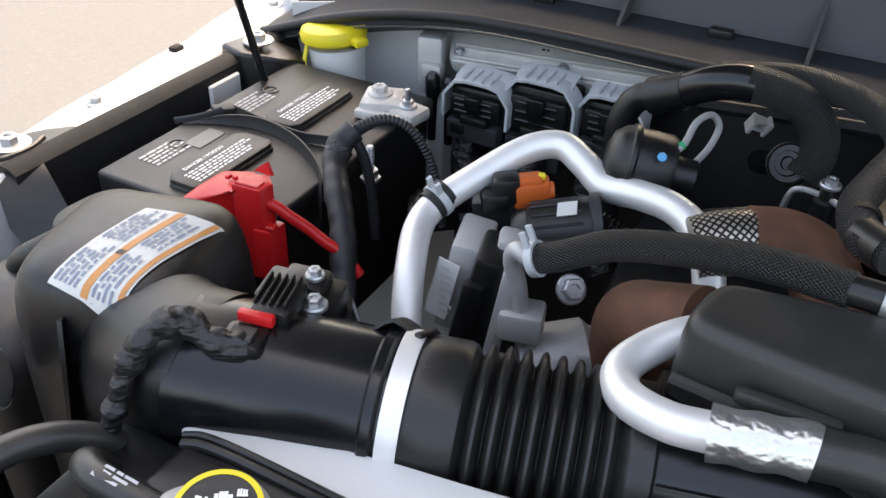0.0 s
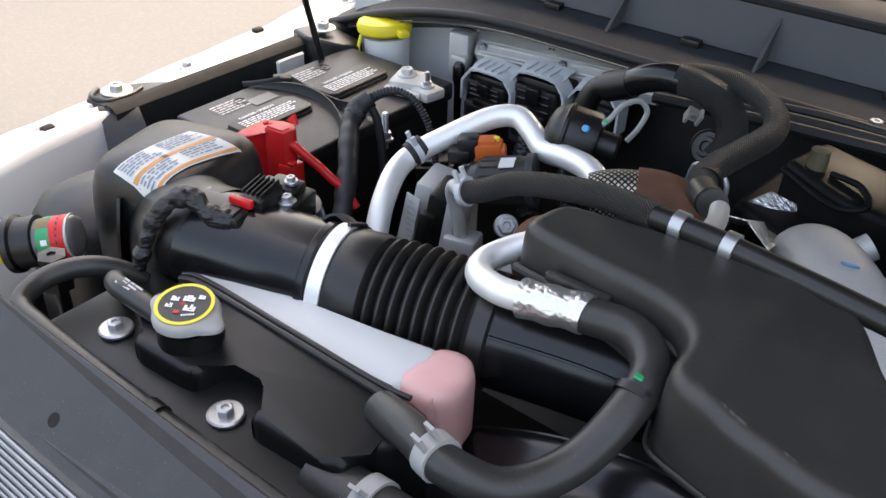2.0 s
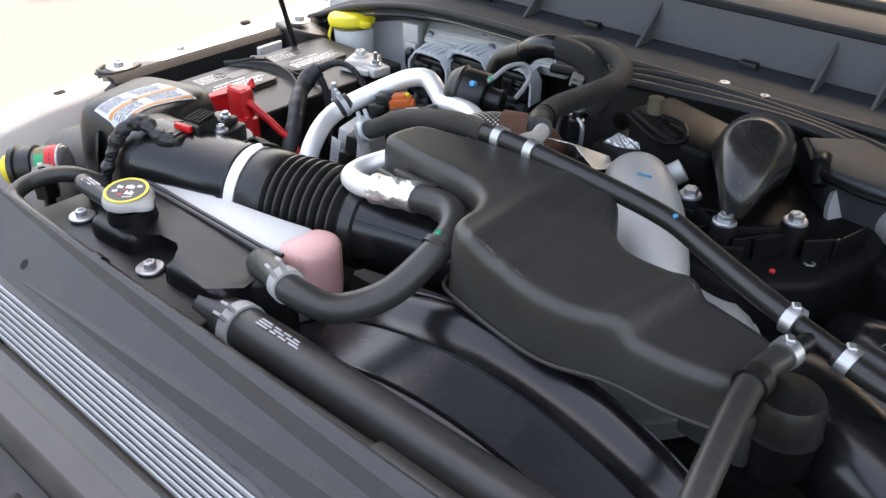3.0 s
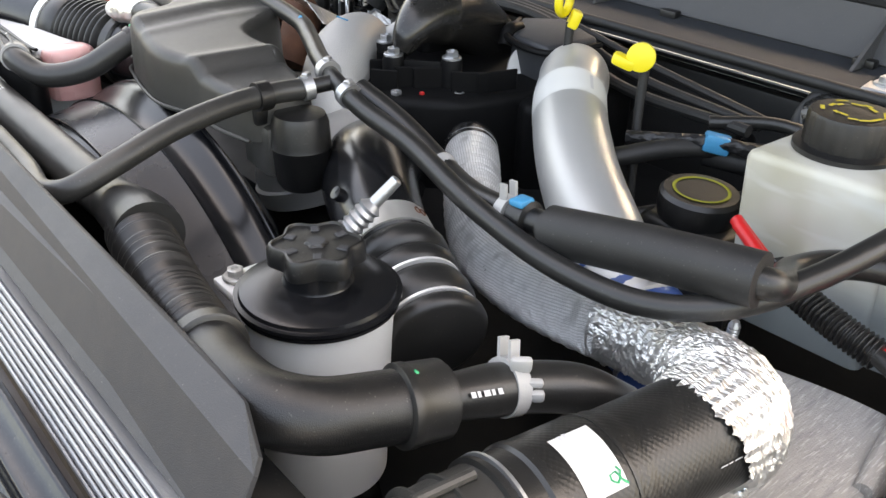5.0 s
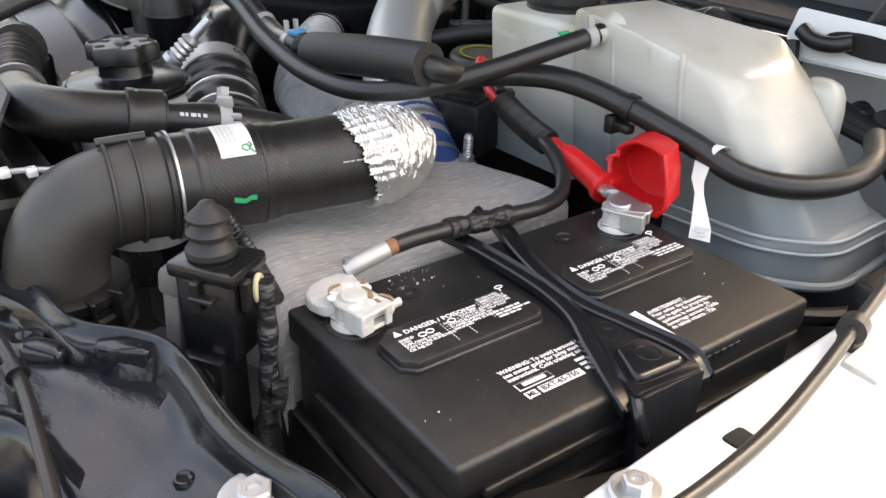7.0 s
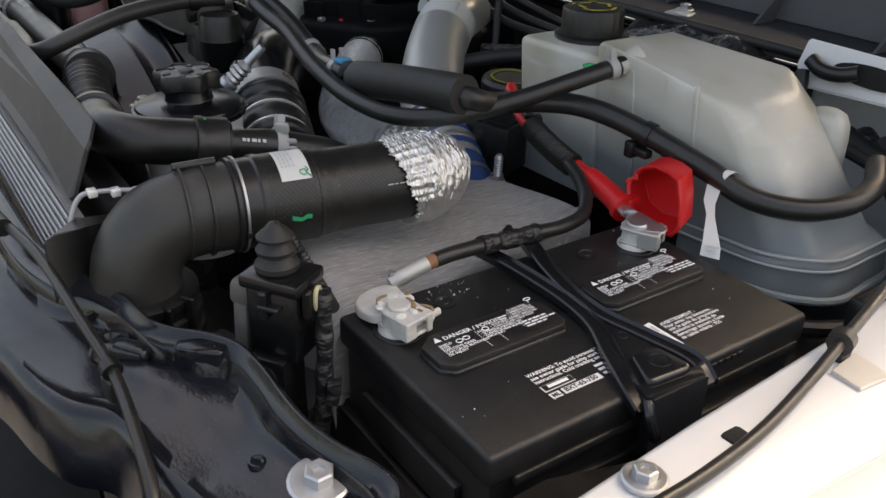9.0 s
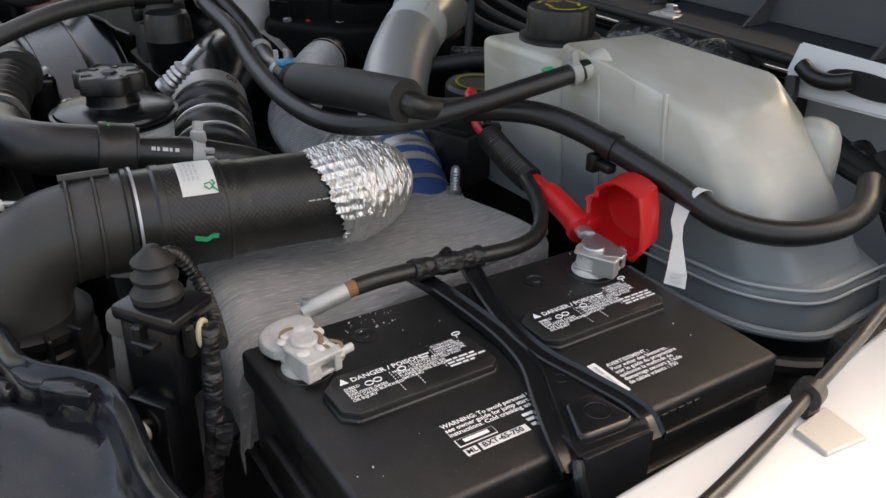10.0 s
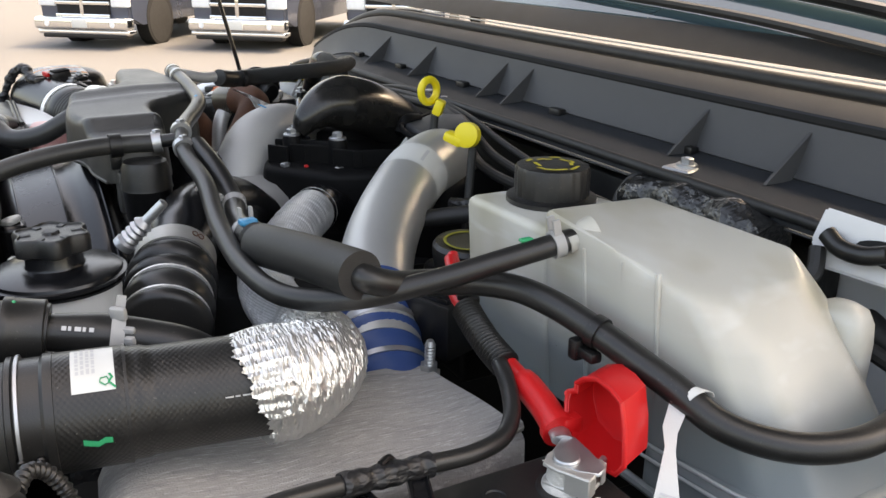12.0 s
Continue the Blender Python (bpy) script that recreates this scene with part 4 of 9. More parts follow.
for u in (0.05, 0.50, 0.93):
    bolt(pcm, at_case(u, 0.22, 0.001), (0, -0.5, 0.85), r=0.004)
part("bracket", joined(box((-0.752, 0.612, 1.10), (-0.722, 0.640, 1.168), 0.004, 2, (0, 0, 12)), box((-0.74, 0.604, 1.120), (-0.715, 0.616, 1.140), 0.003, 2)), CAST, pcm, "cast side bracket")
part("sticker", slab([at_case(0.36, 0.55, 0.001), at_case(0.44, 0.55, 0.001), at_case(0.44, 0.80, 0.001), at_case(0.36, 0.80, 0.001)], 0.0008), PAPER, pcm, "small white sticker", smooth=False)
bars([[(0.006, 0.004), (0.012, 0.003)]], at_case(0.37, 0.64, 0.001), (1, 0, 0.08), (0, 0.9, 0.45), 0.006, CASE, pcm)
def plug(x, y, z, w, h):
    """A black plug with ribs and a latch under a thin pale lever that straddles it."""
    p = part("plug", joined(box((x - w / 2, y - 0.012, z - h), (x + w / 2, y + 0.03, z), 0.004), box((x - w * 0.44, y - 0.022, z - h * 0.55), (x + w * 0.44, y - 0.01, z - h * 0.08), 0.003)), PLASTIC, pcm, "black multi-pin plug")
    for q in (0.14, 0.26, 0.38):
        part("rib", box((x - w * 0.34, y - 0.0255, z - h * q - 0.003), (x + w * 0.34, y - 0.020, z - h * q), 0.001, 1), GLOSSY, p)
    part("latch", box((x - w * 0.14, y - 0.029, z - h * 0.34), (x + w * 0.14, y - 0.020, z - h * 0.06), 0.002, 2), GLOSSY, p)
    part("skirt", prism([(x - w * 0.46, y - 0.026), (x + w * 0.46, y - 0.026), (x + w * 0.5, y + 0.0), (x - w * 0.5, y + 0.0)], z - h, z - h * 0.62, 0.003, 2), DARKGREY, p, "dark grey lower skirt")
    ln = [(x - w * 0.60, z - h * 0.60), (x - w * 0.60, z - h * 0.12), (x - w * 0.555, z - 0.002), (x - w * 0.40, z + 0.011), (x - w * 0.2, z + 0.0135), (x + w * 0.2, z + 0.0135), (x + w * 0.40, z + 0.011), (x + w * 0.555, z - 0.002), (x + w * 0.60, z - h * 0.12), (x + w * 0.60, z - h * 0.60)]
    part("lever", skin([[(px, y + dy, pz - 0.25 * max(0, -dy - 0.012)) for px, pz in ln] for dy in (-0.021, -0.017, -0.006, 0.004)], 0.0032), PALEPLASTIC, p, "pale grey plastic lever", sharp=50)
    for s in (-0.24, -0.08, 0.08, 0.24):
        part("ridge", box((x + w * s - 0.0012, y - 0.019, z + 0.0125), (x + w * s + 0.0012, y + 0.010, z + 0.0155), 0.0005, 1), PALEPLASTIC, p)
    part("hood", skin([[(x + w * s, y + dy, z + zz - 0.012 * max(0, abs(s) - 0.3)) for s in (-0.46, -0.36, -0.18, 0, 0.18, 0.36, 0.46)] for dy, zz in ((-0.008, 0.010), (0.004, 0.014), (0.018, 0.015), (0.026, 0.008))], 0.002), PALEPLASTIC, p, "pale lever back")
    part("boot", joined(box((x - w * 0.20, y - 0.031, z - h * 0.62), (x + w * 0.30, y - 0.018, z - h * 0.44), 0.003, 2), box((x - w * 0.40, y - 0.028, z - h * 0.90), (x - w * 0.12, y - 0.018, z - h * 0.66), 0.003, 2)), PLASTIC, p, "stepped black boot")
plug(-0.650, 0.582, 1.141, 0.066, 0.055)
plug(-0.583, 0.594, 1.153, 0.070, 0.085)
plug(-0.508, 0.604, 1.150, 0.062, 0.062)
for i, (x, y) in enumerate(((-0.665, 0.585), (-0.58, 0.57), (-0.51, 0.565))):
    part("loom", tube([(x, y, 1.09 + 0.01 * i), (x + 0.005, y - 0.02, 1.05), (x + 0.04, y - 0.05, 1.0)], 0.016, 12), TAPE, pcm, "taped wire loom")

# ---------------------------------------------------------------- air cleaner
from mathutils.bvhtree import BVHTree


def draped(plan, hull, nx=40, ny=40, lift=0.0010):
    """A thin sticker laid onto a hull from above; plan: four corners in x, y."""
    tree = BVHTree.FromBMesh(hull)
    a, b, c, d = (Vector((*p, 0)) for p in plan)
    rows = []
    for j in range(ny + 1):
        row = []
        for i in range(nx + 1):
            p = a.lerp(b, i / nx).lerp(d.lerp(c, i / nx), j / ny)
            hit, nrm, _, _ = tree.ray_cast(Vector((p.x, p.y, 3)), Vector((0, 0, -1)))
            row.append(hit + Vector((0, 0, lift)) if hit else Vector((p.x, p.y, 1.1)))
        rows.append(row)
    return skin(rows)


def lofted(rings, sub=4):
    """A closed body through rings of the same number of points, with its ends capped."""
    bm = skin(rings, closed=True)
    bm.verts.ensure_lookup_table()
    n = len(rings[0])
    bm.faces.new(bm.verts[:n])
    bm.faces.new(bm.verts[-n:])
    return bm


def rounded(cx, cy, wx, wy, z, power=4.0, turn=0.0, n=48):
    """A rounded rectangle as a ring of points."""
    out = []
    for i in range(n):
        a = math.tau * i / n
        c, s = math.cos(a), math.sin(a)
        x, y = abs(c) ** (2 / power) * math.copysign(wx, c), abs(s) ** (2 / power) * math.copysign(wy, s)
        q = radians(turn)
        out.append((cx + x * math.cos(q) - y * math.sin(q), cy + x * math.sin(q) + y * math.cos(q), z))
    return out


airbox = thing("air_cleaner", (-0.69, 0.1, 0.93), "rounded black plastic air cleaner housing with warning sticker", "air cleaner")
def housing():
    ring = lambda k, z, p=4.6: rounded(-0.6762, 0.1105, 0.0623 * k, 0.0643 * k, z, p, 16.3)
    prof = [(1.07, 0.93), (1.05, 1.08), (1.03, 1.148), (1.0, 1.176), (0.97, 1.191), (0.92, 1.203), (0.85, 1.2102), (0.74, 1.214), (0.55, 1.2175), (0.3, 1.2195), (0.02, 1.220)]
    return lofted([ring(k, z) for k, z in prof])
hull = housing()
corners_s = [Vector((*p, 0)) for p in ((-0.684, 0.051), (-0.681, 0.132), (-0.631, 0.149), (-0.634, 0.0565))]
def on_sticker(u, v):
    """A place on the sticker: u across it from the tube side, v along it."""
    p = corners_s[0].lerp(corners_s[1], v).lerp(corners_s[3].lerp(corners_s[2], v), u)
    return (p.x, p.y)
def patch(u0, u1, v0, v1):
    return (on_sticker(u0, v0), on_sticker(u0, v1), on_sticker(u1, v1), on_sticker(u1, v0))
label_bm = draped(patch(0, 1, 0, 1), hull)
part("housing", hull, PLASTIC, airbox)
sticker = part("sticker", label_bm, PAPER, airbox, "white and orange caution sticker")
h = housing()
for u0, u1 in ((0.44, 0.54), (0.90, 0.97)):
    part("stripe", draped(patch(u0, u1, 0.01, 0.99), h, lift=0.0014), ORANGEINK, sticker, "orange stripe")
part("sign", draped(patch(0.44, 0.53, 0.36, 0.41), h, 4, 4, 0.0018), CASE, sticker)
rng = random.Random(5)
for u0 in (0.05, 0.12, 0.19, 0.26, 0.33, 0.58, 0.65, 0.72, 0.80):
    for v0, v1 in ((0.03, 0.46), (0.50, 0.97)):
        for s, ln in words(v1 - v0, rng, 0.03, 0.11, 0.018, 0.75):
            part("print", draped(patch(u0, u0 + 0.034, v0 + s, v0 + s + ln), h, 4, 3, 0.0017), BLUEINK, sticker)
h.free()
ring = lambda k, z: rounded(-0.790, 0.100, 0.070 * k, 0.080 * k, z, 3.2, -8)
part("lobe", lofted([ring(k, z) for k, z in ((1.02, 0.90), (1.0, 1.05), (0.96, 1.085), (0.88, 1.110), (0.76, 1.125), (0.5, 1.137), (0.02, 1.142))]), PLASTIC, airbox)
ring = lambda k, z: rounded(-0.728, 0.155, 0.070 * k, 0.046 * k, z, 3.0, -6)
part("hump", lofted([ring(k, z) for k, z in ((1.02, 0.93), (1.0, 1.135), (0.95, 1.162), (0.85, 1.176), (0.6, 1.184), (0.02, 1.187))]), PLASTIC, airbox)
part("flange", slab([(-0.700, 0.060, 0.98), (-0.684, 0.030, 0.98), (-0.674, 0.030, 1.113), (-0.663, 0.031, 1.168), (-0.672, 0.042, 1.192), (-0.680, 0.058, 1.192)], 0.003), PLASTIC, airbox)
part("neck", lofted([[(x, cy + ry * math.copysign(abs(math.cos(a)) ** 0.85, math.cos(a)), cz + rz * math.copysign(abs(math.sin(a)) ** 0.85, math.sin(a))) for a in [math.tau * j / 56 for j in range(56)]] for x, cy, ry, cz, rz in ((-0.690, 0.112, 0.060, 1.125, 0.076), (-0.665, 0.101, 0.061, 1.130, 0.0755), (-0.648, 0.091, 0.059, 1.138, 0.0705), (-0.634, 0.082, 0.056, 1.148, 0.0635), (-0.620, 0.074, 0.0525, 1.158, 0.0570), (-0.607, 0.0685, 0.0495, 1.167, 0.0515), (-0.594, 0.065, 0.0478, 1.1735, 0.0485), (-0.580, 0.0655, 0.0470, 1.1765, 0.0472), (-0.570, 0.0685, 0.0466, 1.1765, 0.0466))]), PLASTIC, airbox, "rounded outlet neck")
part("arc", tube([(-0.815, 0.115, 1.128), (-0.800, 0.112, 1.146), (-0.780, 0.120, 1.160), (-0.760, 0.132, 1.172), (-0.742, 0.148, 1.180), (-0.730, 0.165, 1.180)], 0.010, 14), PLASTIC, airbox)
part("arc", tube([(-0.835, 0.135, 1.100), (-0.818, 0.140, 1.122), (-0.798, 0.148, 1.140), (-0.778, 0.158, 1.152), (-0.758, 0.170, 1.160)], 0.010, 14), PLASTIC, airbox)
part("dimple", lathe((-0.708, 0.104, 1.2155), (0, 0, 1), [(-0.004, 0.004), (0.0006, 0.004), (0.0006, 0.001)], 14), HOLE, airbox)

# intake tube with sensor, band and bellows
AX = Vector((0.095, 0.027, -0.004)).normalized()
P0 = Vector((-0.465, 0.098, 1.172))
tubeway = thing("intake_tube", P0, "black plastic intake tube with accordion bellows and a steel band", "intake tube")
part("inlet", lathe(P0 - AX * 0.17, AX, [(0.045, 0.0440), (0.046, 0.0472), (0.06, 0.0470), (0.10, 0.046), (0.155, 0.0452), (0.157, 0.0475), (0.162, 0.0475), (0.164, 0.045), (0.17, 0.045)], 56), GLOSSY, tubeway)
part("band", lathe(P0 - AX * 0.004, AX, [(0, 0.0462), (0, 0.0482), (0.0115, 0.0482), (0.0115, 0.0462)], 56), ALU, tubeway, "bright steel clamp band")
part("buckle", sweep([P0 + AX * (0.002 + 0.0018 * math.sin(q)) + (Vector((0, 0.62, 0.785)) * math.cos(w) + Vector((0, -0.785, 0.62)) * math.sin(w)) * 0.0494 for q, w in [(0.0, -0.02), (0.5, 0.06), (1.0, 0.14), (1.2, 0.24), (0.6, 0.34), (0.0, 0.40)]], 0.0026, 10, 0.8), PLASTIC, tubeway, "dark buckle")
part("slot", sweep([P0 + AX * 0.002 + (Vector((0, 0.62, 0.785)) * math.cos(w) + Vector((0, -0.785, 0.62)) * math.sin(w)) * 0.0484 for w in (-0.22, -0.16, -0.10)], 0.0018, 8), HOLE, tubeway)
part("ear", skin([[P0 - AX * off + (Vector((0, 0.62, 0.785)) * math.cos(w) + Vector((0, -0.785, 0.62)) * math.sin(w)) * (0.0472 + lift) for off, lift in ((0.004, 0.0), (0.010, 0.004), (0.016, 0.0065), (0.022, 0.004), (0.027, -0.001))] for w in (-0.34, -0.22, -0.08, 0.06, 0.16, 0.24)], 0.002), PLASTIC, tubeway, "moulded ear over the clamp")
prof = [(0.0, 0.0455), (0.004, 0.0472), (0.026, 0.0478), (0.030, 0.0462)]
for i in range(8):
    d = 0.034 + i * 0.0098
    big = 0.0475 + 0.0015 * math.sin(i / 7 * 3.14)
    prof += [(d, 0.0398), (d + 0.0014, 0.0420), (d + 0.0026, big - 0.0012), (d + 0.0040, big + 0.0006), (d + 0.0056, big + 0.0006), (d + 0.0070, big - 0.0012), (d + 0.0082, 0.0420), (d + 0.0096, 0.0398)]
prof += [(0.116, 0.044), (0.118, 0.0455), (0.130, 0.0455), (0.132, 0.043)]
part("bellows", lathe(P0 + AX * 0.006, AX, prof, 56), RUBBER, tubeway, "ribbed black rubber bellows")
part("outlet", tube([P0 + AX * 0.135, P0 + AX * 0.2, P0 + AX * 0.28 + Vector((0, 0.0, -0.004)), P0 + AX * 0.38 + Vector((0, 0.03, -0.03))], 0.0425, 40), GLOSSY, tubeway)
part("seam", tube([P0 + AX * 0.14 + Vector((0.01, -0.035, 0.025)), P0 + AX * 0.2 + Vector((0.01, -0.035, 0.025)), P0 + AX * 0.27 + Vector((0.01, -0.036, 0.02))], 0.0012, 6), GLOSSY, tubeway)
sensor = part("sensor", joined(box((-0.573, 0.104, 1.186), (-0.524, 0.136, 1.215), 0.003, 2, (0, 3, 14)), box((-0.560, 0.112, 1.212), (-0.532, 0.134, 1.222), 0.003, 2, (0, 3, 14))), PLASTIC, tubeway, "black air flow sensor flange")
part("socket", box((-0.5545, 0.078, 1.2125), (-0.5315, 0.110, 1.2295), 0.003, 2, (4, 3, 14)), PLASTIC, sensor, "black sensor socket")
for i in range(5):
    part("rib", box((-0.5535 + 0.0043 * i, 0.080 + 0.0011 * i, 1.2275), (-0.5518 + 0.0043 * i, 0.106 + 0.0011 * i, 1.2325), 0.0006, 1, (4, 3, 14)), PLASTIC, sensor)
part("lock", box((-0.5535, 0.0705, 1.2225), (-0.5320, 0.0765, 1.2300), 0.002, 2, (0, 3, 14)), RED, sensor, "red connector lock")
part("plug", joined(box((-0.5555, 0.052, 1.205), (-0.5305, 0.073, 1.2235), 0.004, 2, (0, 3, 14)), box((-0.550, 0.055, 1.222), (-0.535, 0.067, 1.2255), 0.001, 1, (0, 3, 14)), box((-0.557, 0.056, 1.208), (-0.5535, 0.070, 1.220), 0.001, 1, (0, 3, 14))), PLASTIC, sensor, "black plug")
part("shelf", lathe((-0.553, 0.128, 1.150), (0, 0, 1), [(0, 0.036), (0.030, 0.034), (0.044, 0.030), (0.046, 0.001)], 32), GLOSSY, tubeway, "moulded sensor boss")
bolt(sensor, (-0.531, 0.110, 1.2135), r=0.005, washer=0.008)
bolt(sensor, (-0.540, 0.124, 1.2225), r=0.004, washer=0.006)
part("harness", tube([(-0.5396, 0.0609, 1.216), (-0.5470, 0.0535, 1.219), (-0.5560, 0.0495, 1.2235), (-0.5705, 0.046, 1.2325), (-0.5797, 0.0325, 1.2295), (-0.587, 0.021, 1.214), (-0.5903, 0.0126, 1.196), (-0.5943, 0.0055, 1.176), (-0.6047, -0.0004, 1.14), (-0.608, -0.002, 1.10)], lambda d: 0.0082 - 0.0022 * min(1, max(0, d - 0.05) / 0.05) + 0.0009 * math.sin(d * 190) + 0.0007 * math.sin(d * 430), 20, 16), TAPE, tubeway, "taped wire harness")
part("tape_end", skin([[(-0.545, 0.044, 1.206), (-0.534, 0.047, 1.206)], [(-0.541, 0.040, 1.196), (-0.533, 0.043, 1.195)], [(-0.537, 0.040, 1.184), (-0.536, 0.041, 1.184)]], 0.0008), TAPE, tubeway, "loose end of tape")
# restriction gauge
gauge = thing("filter_gauge", (-0.73, 0.01, 1.14), "clear filter gauge with red and green bands and yellow end", "gauge")
ga, gd = Vector((-0.699, 0.016, 1.156)), Vector((-0.047, -0.041, -0.010))
gn = gd.normalized()
g1 = gn.cross(Vector((0, 0, 1))).normalized()
g2 = g1.cross(gn)
def wrap_band(d0, d1, a0, a1, r):
    """A piece of a printed band bent round the gauge barrel."""
    n = max(3, int(abs(a1 - a0) / 10))
    return skin([[ga + gn * d + (g1 * math.cos(radians(a0 + (a1 - a0) * k / n)) + g2 * math.sin(radians(a0 + (a1 - a0) * k / n))) * r for k in range(n + 1)] for d in (d0, (d0 + d1) / 2, d1)])
part("barrel", lathe(ga, gd, [(0, 0.012), (0.001, 0.0165), (0.003, 0.0190), (0.005, 0.0196), (0.034, 0.0196)], 32), material("clear grey barrel", (0.16, 0.16, 0.16), 0.12, var=0.3, stain=60), gauge, "clear plastic barrel")
part("dome", lathe(ga, gd, [(0.0005, 0.0005), (0.0004, 0.010), (0.0012, 0.0160), (0.0032, 0.0186), (0.0045, 0.0190)], 32), RED, gauge, "red inner piston")
part("rim", lathe(ga, gd, [(0.0035, 0.0190), (0.0035, 0.0204), (0.0050, 0.0206), (0.0058, 0.0200)], 32), CAST, gauge, "clear rim")
part("band", wrap_band(0.006, 0.019, -40, 230, 0.0201), RED, gauge, "red band")
part("band", wrap_band(0.0185, 0.028, -40, 80, 0.0202), GREENINK, gauge, "green band")
part("band", wrap_band(0.019, 0.032, 80, 120, 0.0202), material("tarnished print", (0.16, 0.12, 0.05), 0.5, var=0.5, stain=90), gauge, "tarnished print")
part("band", wrap_band(0.0185, 0.030, 120, 230, 0.0202), GREENINK, gauge, "green band")
for a0 in (5, 150, 190):
    part("mark", wrap_band(0.0205, 0.0260, a0, a0 + 14, 0.0205), WHITEINK, gauge)
for k in range(9):
    part("mark", wrap_band(0.0115, 0.0128, 20 + 17 * k, 28 + 17 * k, 0.0204), CASE, gauge)
part("ring", lathe(ga + gd.normalized() * 0.034, gd, [(0, 0.020), (0.001, 0.023), (0.018, 0.023), (0.020, 0.026), (0.026, 0.026), (0.028, 0.018)], 32), PLASTIC, gauge, "black ring")
part("end", lathe(ga + gd.normalized() * 0.060, gd, [(0, 0.016), (0.012, 0.016), (0.014, 0.013), (0.0145, 0.001)], 32), YELLOW, gauge, "yellow end button")
nut = thing("plastic_nut", (-0.66, -0.03, 1.10), "black hexagonal plastic nut on a stud", "nut")
part("head", joined(lathe((-0.66, -0.03, 1.145), (0, 0, 1), [(0, 0.013), (0.02, 0.013)], 6), lathe((-0.66, -0.03, 1.165), (0, 0, 1), [(0, 0.009), (0.004, 0.012), (0.012, 0.012), (0.013, 0.004), (0.011, 0.003)], 6)), PLASTIC, nut, smooth=False)
part("stud", lathe((-0.66, -0.03, 1.085), (0, 0, 1), [(0, 0.006), (0.06, 0.006)], 12), PLASTIC, nut)

# ---------------------------------------------------------------- radiator header tank
tank = thing("header_tank", (-0.45, -0.01, 1.0), "black plastic radiator header tank with pressure cap", "tank")
TANKBLACK = material("clean black tank plastic", (0.009, 0.0093, 0.010), 0.36, var=0.15, bump=0.12, grain=1500, spec=0.3)
part("body", prism([(-0.5470, 0.0155), (-0.4420, 0.0175), (-0.3420, 0.0175), (-0.3240, 0.0240), (-0.3060, 0.0200), (-0.3000, 0.0040), (-0.3120, -0.0180), (-0.3220, -0.0260), (-0.3200, -0.0480), (-0.3374, -0.0520), (-0.3920, -0.0555), (-0.3990, -0.0500), (-0.4010, -0.0260), (-0.4138, -0.0195), (-0.4420, -0.0215), (-0.4490, -0.0300), (-0.4515, -0.0500), (-0.4604, -0.0545), (-0.5100, -0.0580), (-0.5180, -0.0520), (-0.5220, -0.0340), (-0.5350, -0.0260), (-0.5480, -0.0200)], 1.0, 1.186, 0.007, 3), TANKBLACK, tank)
part("base", prism([(-0.60, -0.075), (-0.60, 0.02), (-0.33, 0.02), (-0.32, -0.075)], 0.98, 1.1675, 0.004, 2), TANKBLACK, tank)
part("ridge", tube([(-0.5460, 0.0100, 1.1850), (-0.5350, 0.0135, 1.1862), (-0.4400, 0.0145, 1.1865), (-0.3420, 0.0130, 1.1880), (-0.3240, 0.0120, 1.1890)], 0.0030, 10), RUBBER, tank, "raised rim")
part("ridge", tube([(-0.5500, 0.0160, 1.1840), (-0.5380, 0.0185, 1.1870), (-0.4400, 0.0195, 1.1875), (-0.3420, 0.0185, 1.1890), (-0.3240, 0.0200, 1.1900)], 0.0022, 10), RUBBER, tank, "outer rim")
for x, y in ((-0.550, -0.047), (-0.421, -0.053)):
    bolt(tank, (x, y, 1.1685), r=0.0060, washer=0.0128)
part("filler_neck", lathe((-0.486, -0.026, 1.168), (0.05, -0.08, 1), [(0, 0.0265), (0.010, 0.0250), (0.016, 0.0235), (0.024, 0.0225), (0.034, 0.0215)], 32), TANKBLACK, tank, "black filler neck")
cap_ring = [[Vector((-0.486, -0.026, 1.172)) + Vector((0.05, -0.08, 1)).normalized() * hgt + Vector((math.cos(a), math.sin(a), 0.03 * math.sin(a))) * r * (1 + 0.36 * max(0.0, math.cos(2 * (a - 0.12))) ** 4 * q) for a in [math.tau * k / 72 for k in range(72)]] for hgt, r, q in ((0.0315, 0.0190, 0.9), (0.0320, 0.0225, 1.0), (0.0330, 0.0236, 1.0), (0.0360, 0.0236, 0.95), (0.0380, 0.0230, 0.8), (0.0400, 0.0222, 0.3), (0.0415, 0.0205, 0.0), (0.0416, 0.0005, 0.0))]
cap = part("cap", lofted(cap_ring), GREYPLASTIC, tank, "grey pressure cap with two ears")
ct = Vector((-0.4839, -0.0293, 1.2152))
CS = 0.83
cu = Vector((0.05, -0.08, 1)).normalized()
part("label_ring", lathe(ct, cu, [(0, 0.0204), (0.0008, 0.0204), (0.0008, 0.0178), (0.0004, 0.0178)], 48), YELLOW, cap, "yellow label ring")
part("label", lathe(ct, cu, [(0, 0.0178), (0.0005, 0.0178), (0.0005, 0.0002)], 40), CASE, cap, "black warning label")
ca = Vector((0.87, 0.5, 0)).normalized()
cb = (Vector((-0.5, 0.87, 0)) - cu * Vector((-0.5, 0.87, 0)).dot(cu)).normalized()
def cap_mark(u0, v0, w, h, m):
    b = bmesh.new()
    o = ct + cu * 0.0009 + (ca * u0 + cb * v0) * CS
    w, h = w * CS, h * CS
    b.faces.new([b.verts.new(p) for p in (o, o + ca * w, o + ca * w + cb * h, o + cb * h)])
    part("mark", b, m, cap, smooth=False)
rng = random.Random(21)
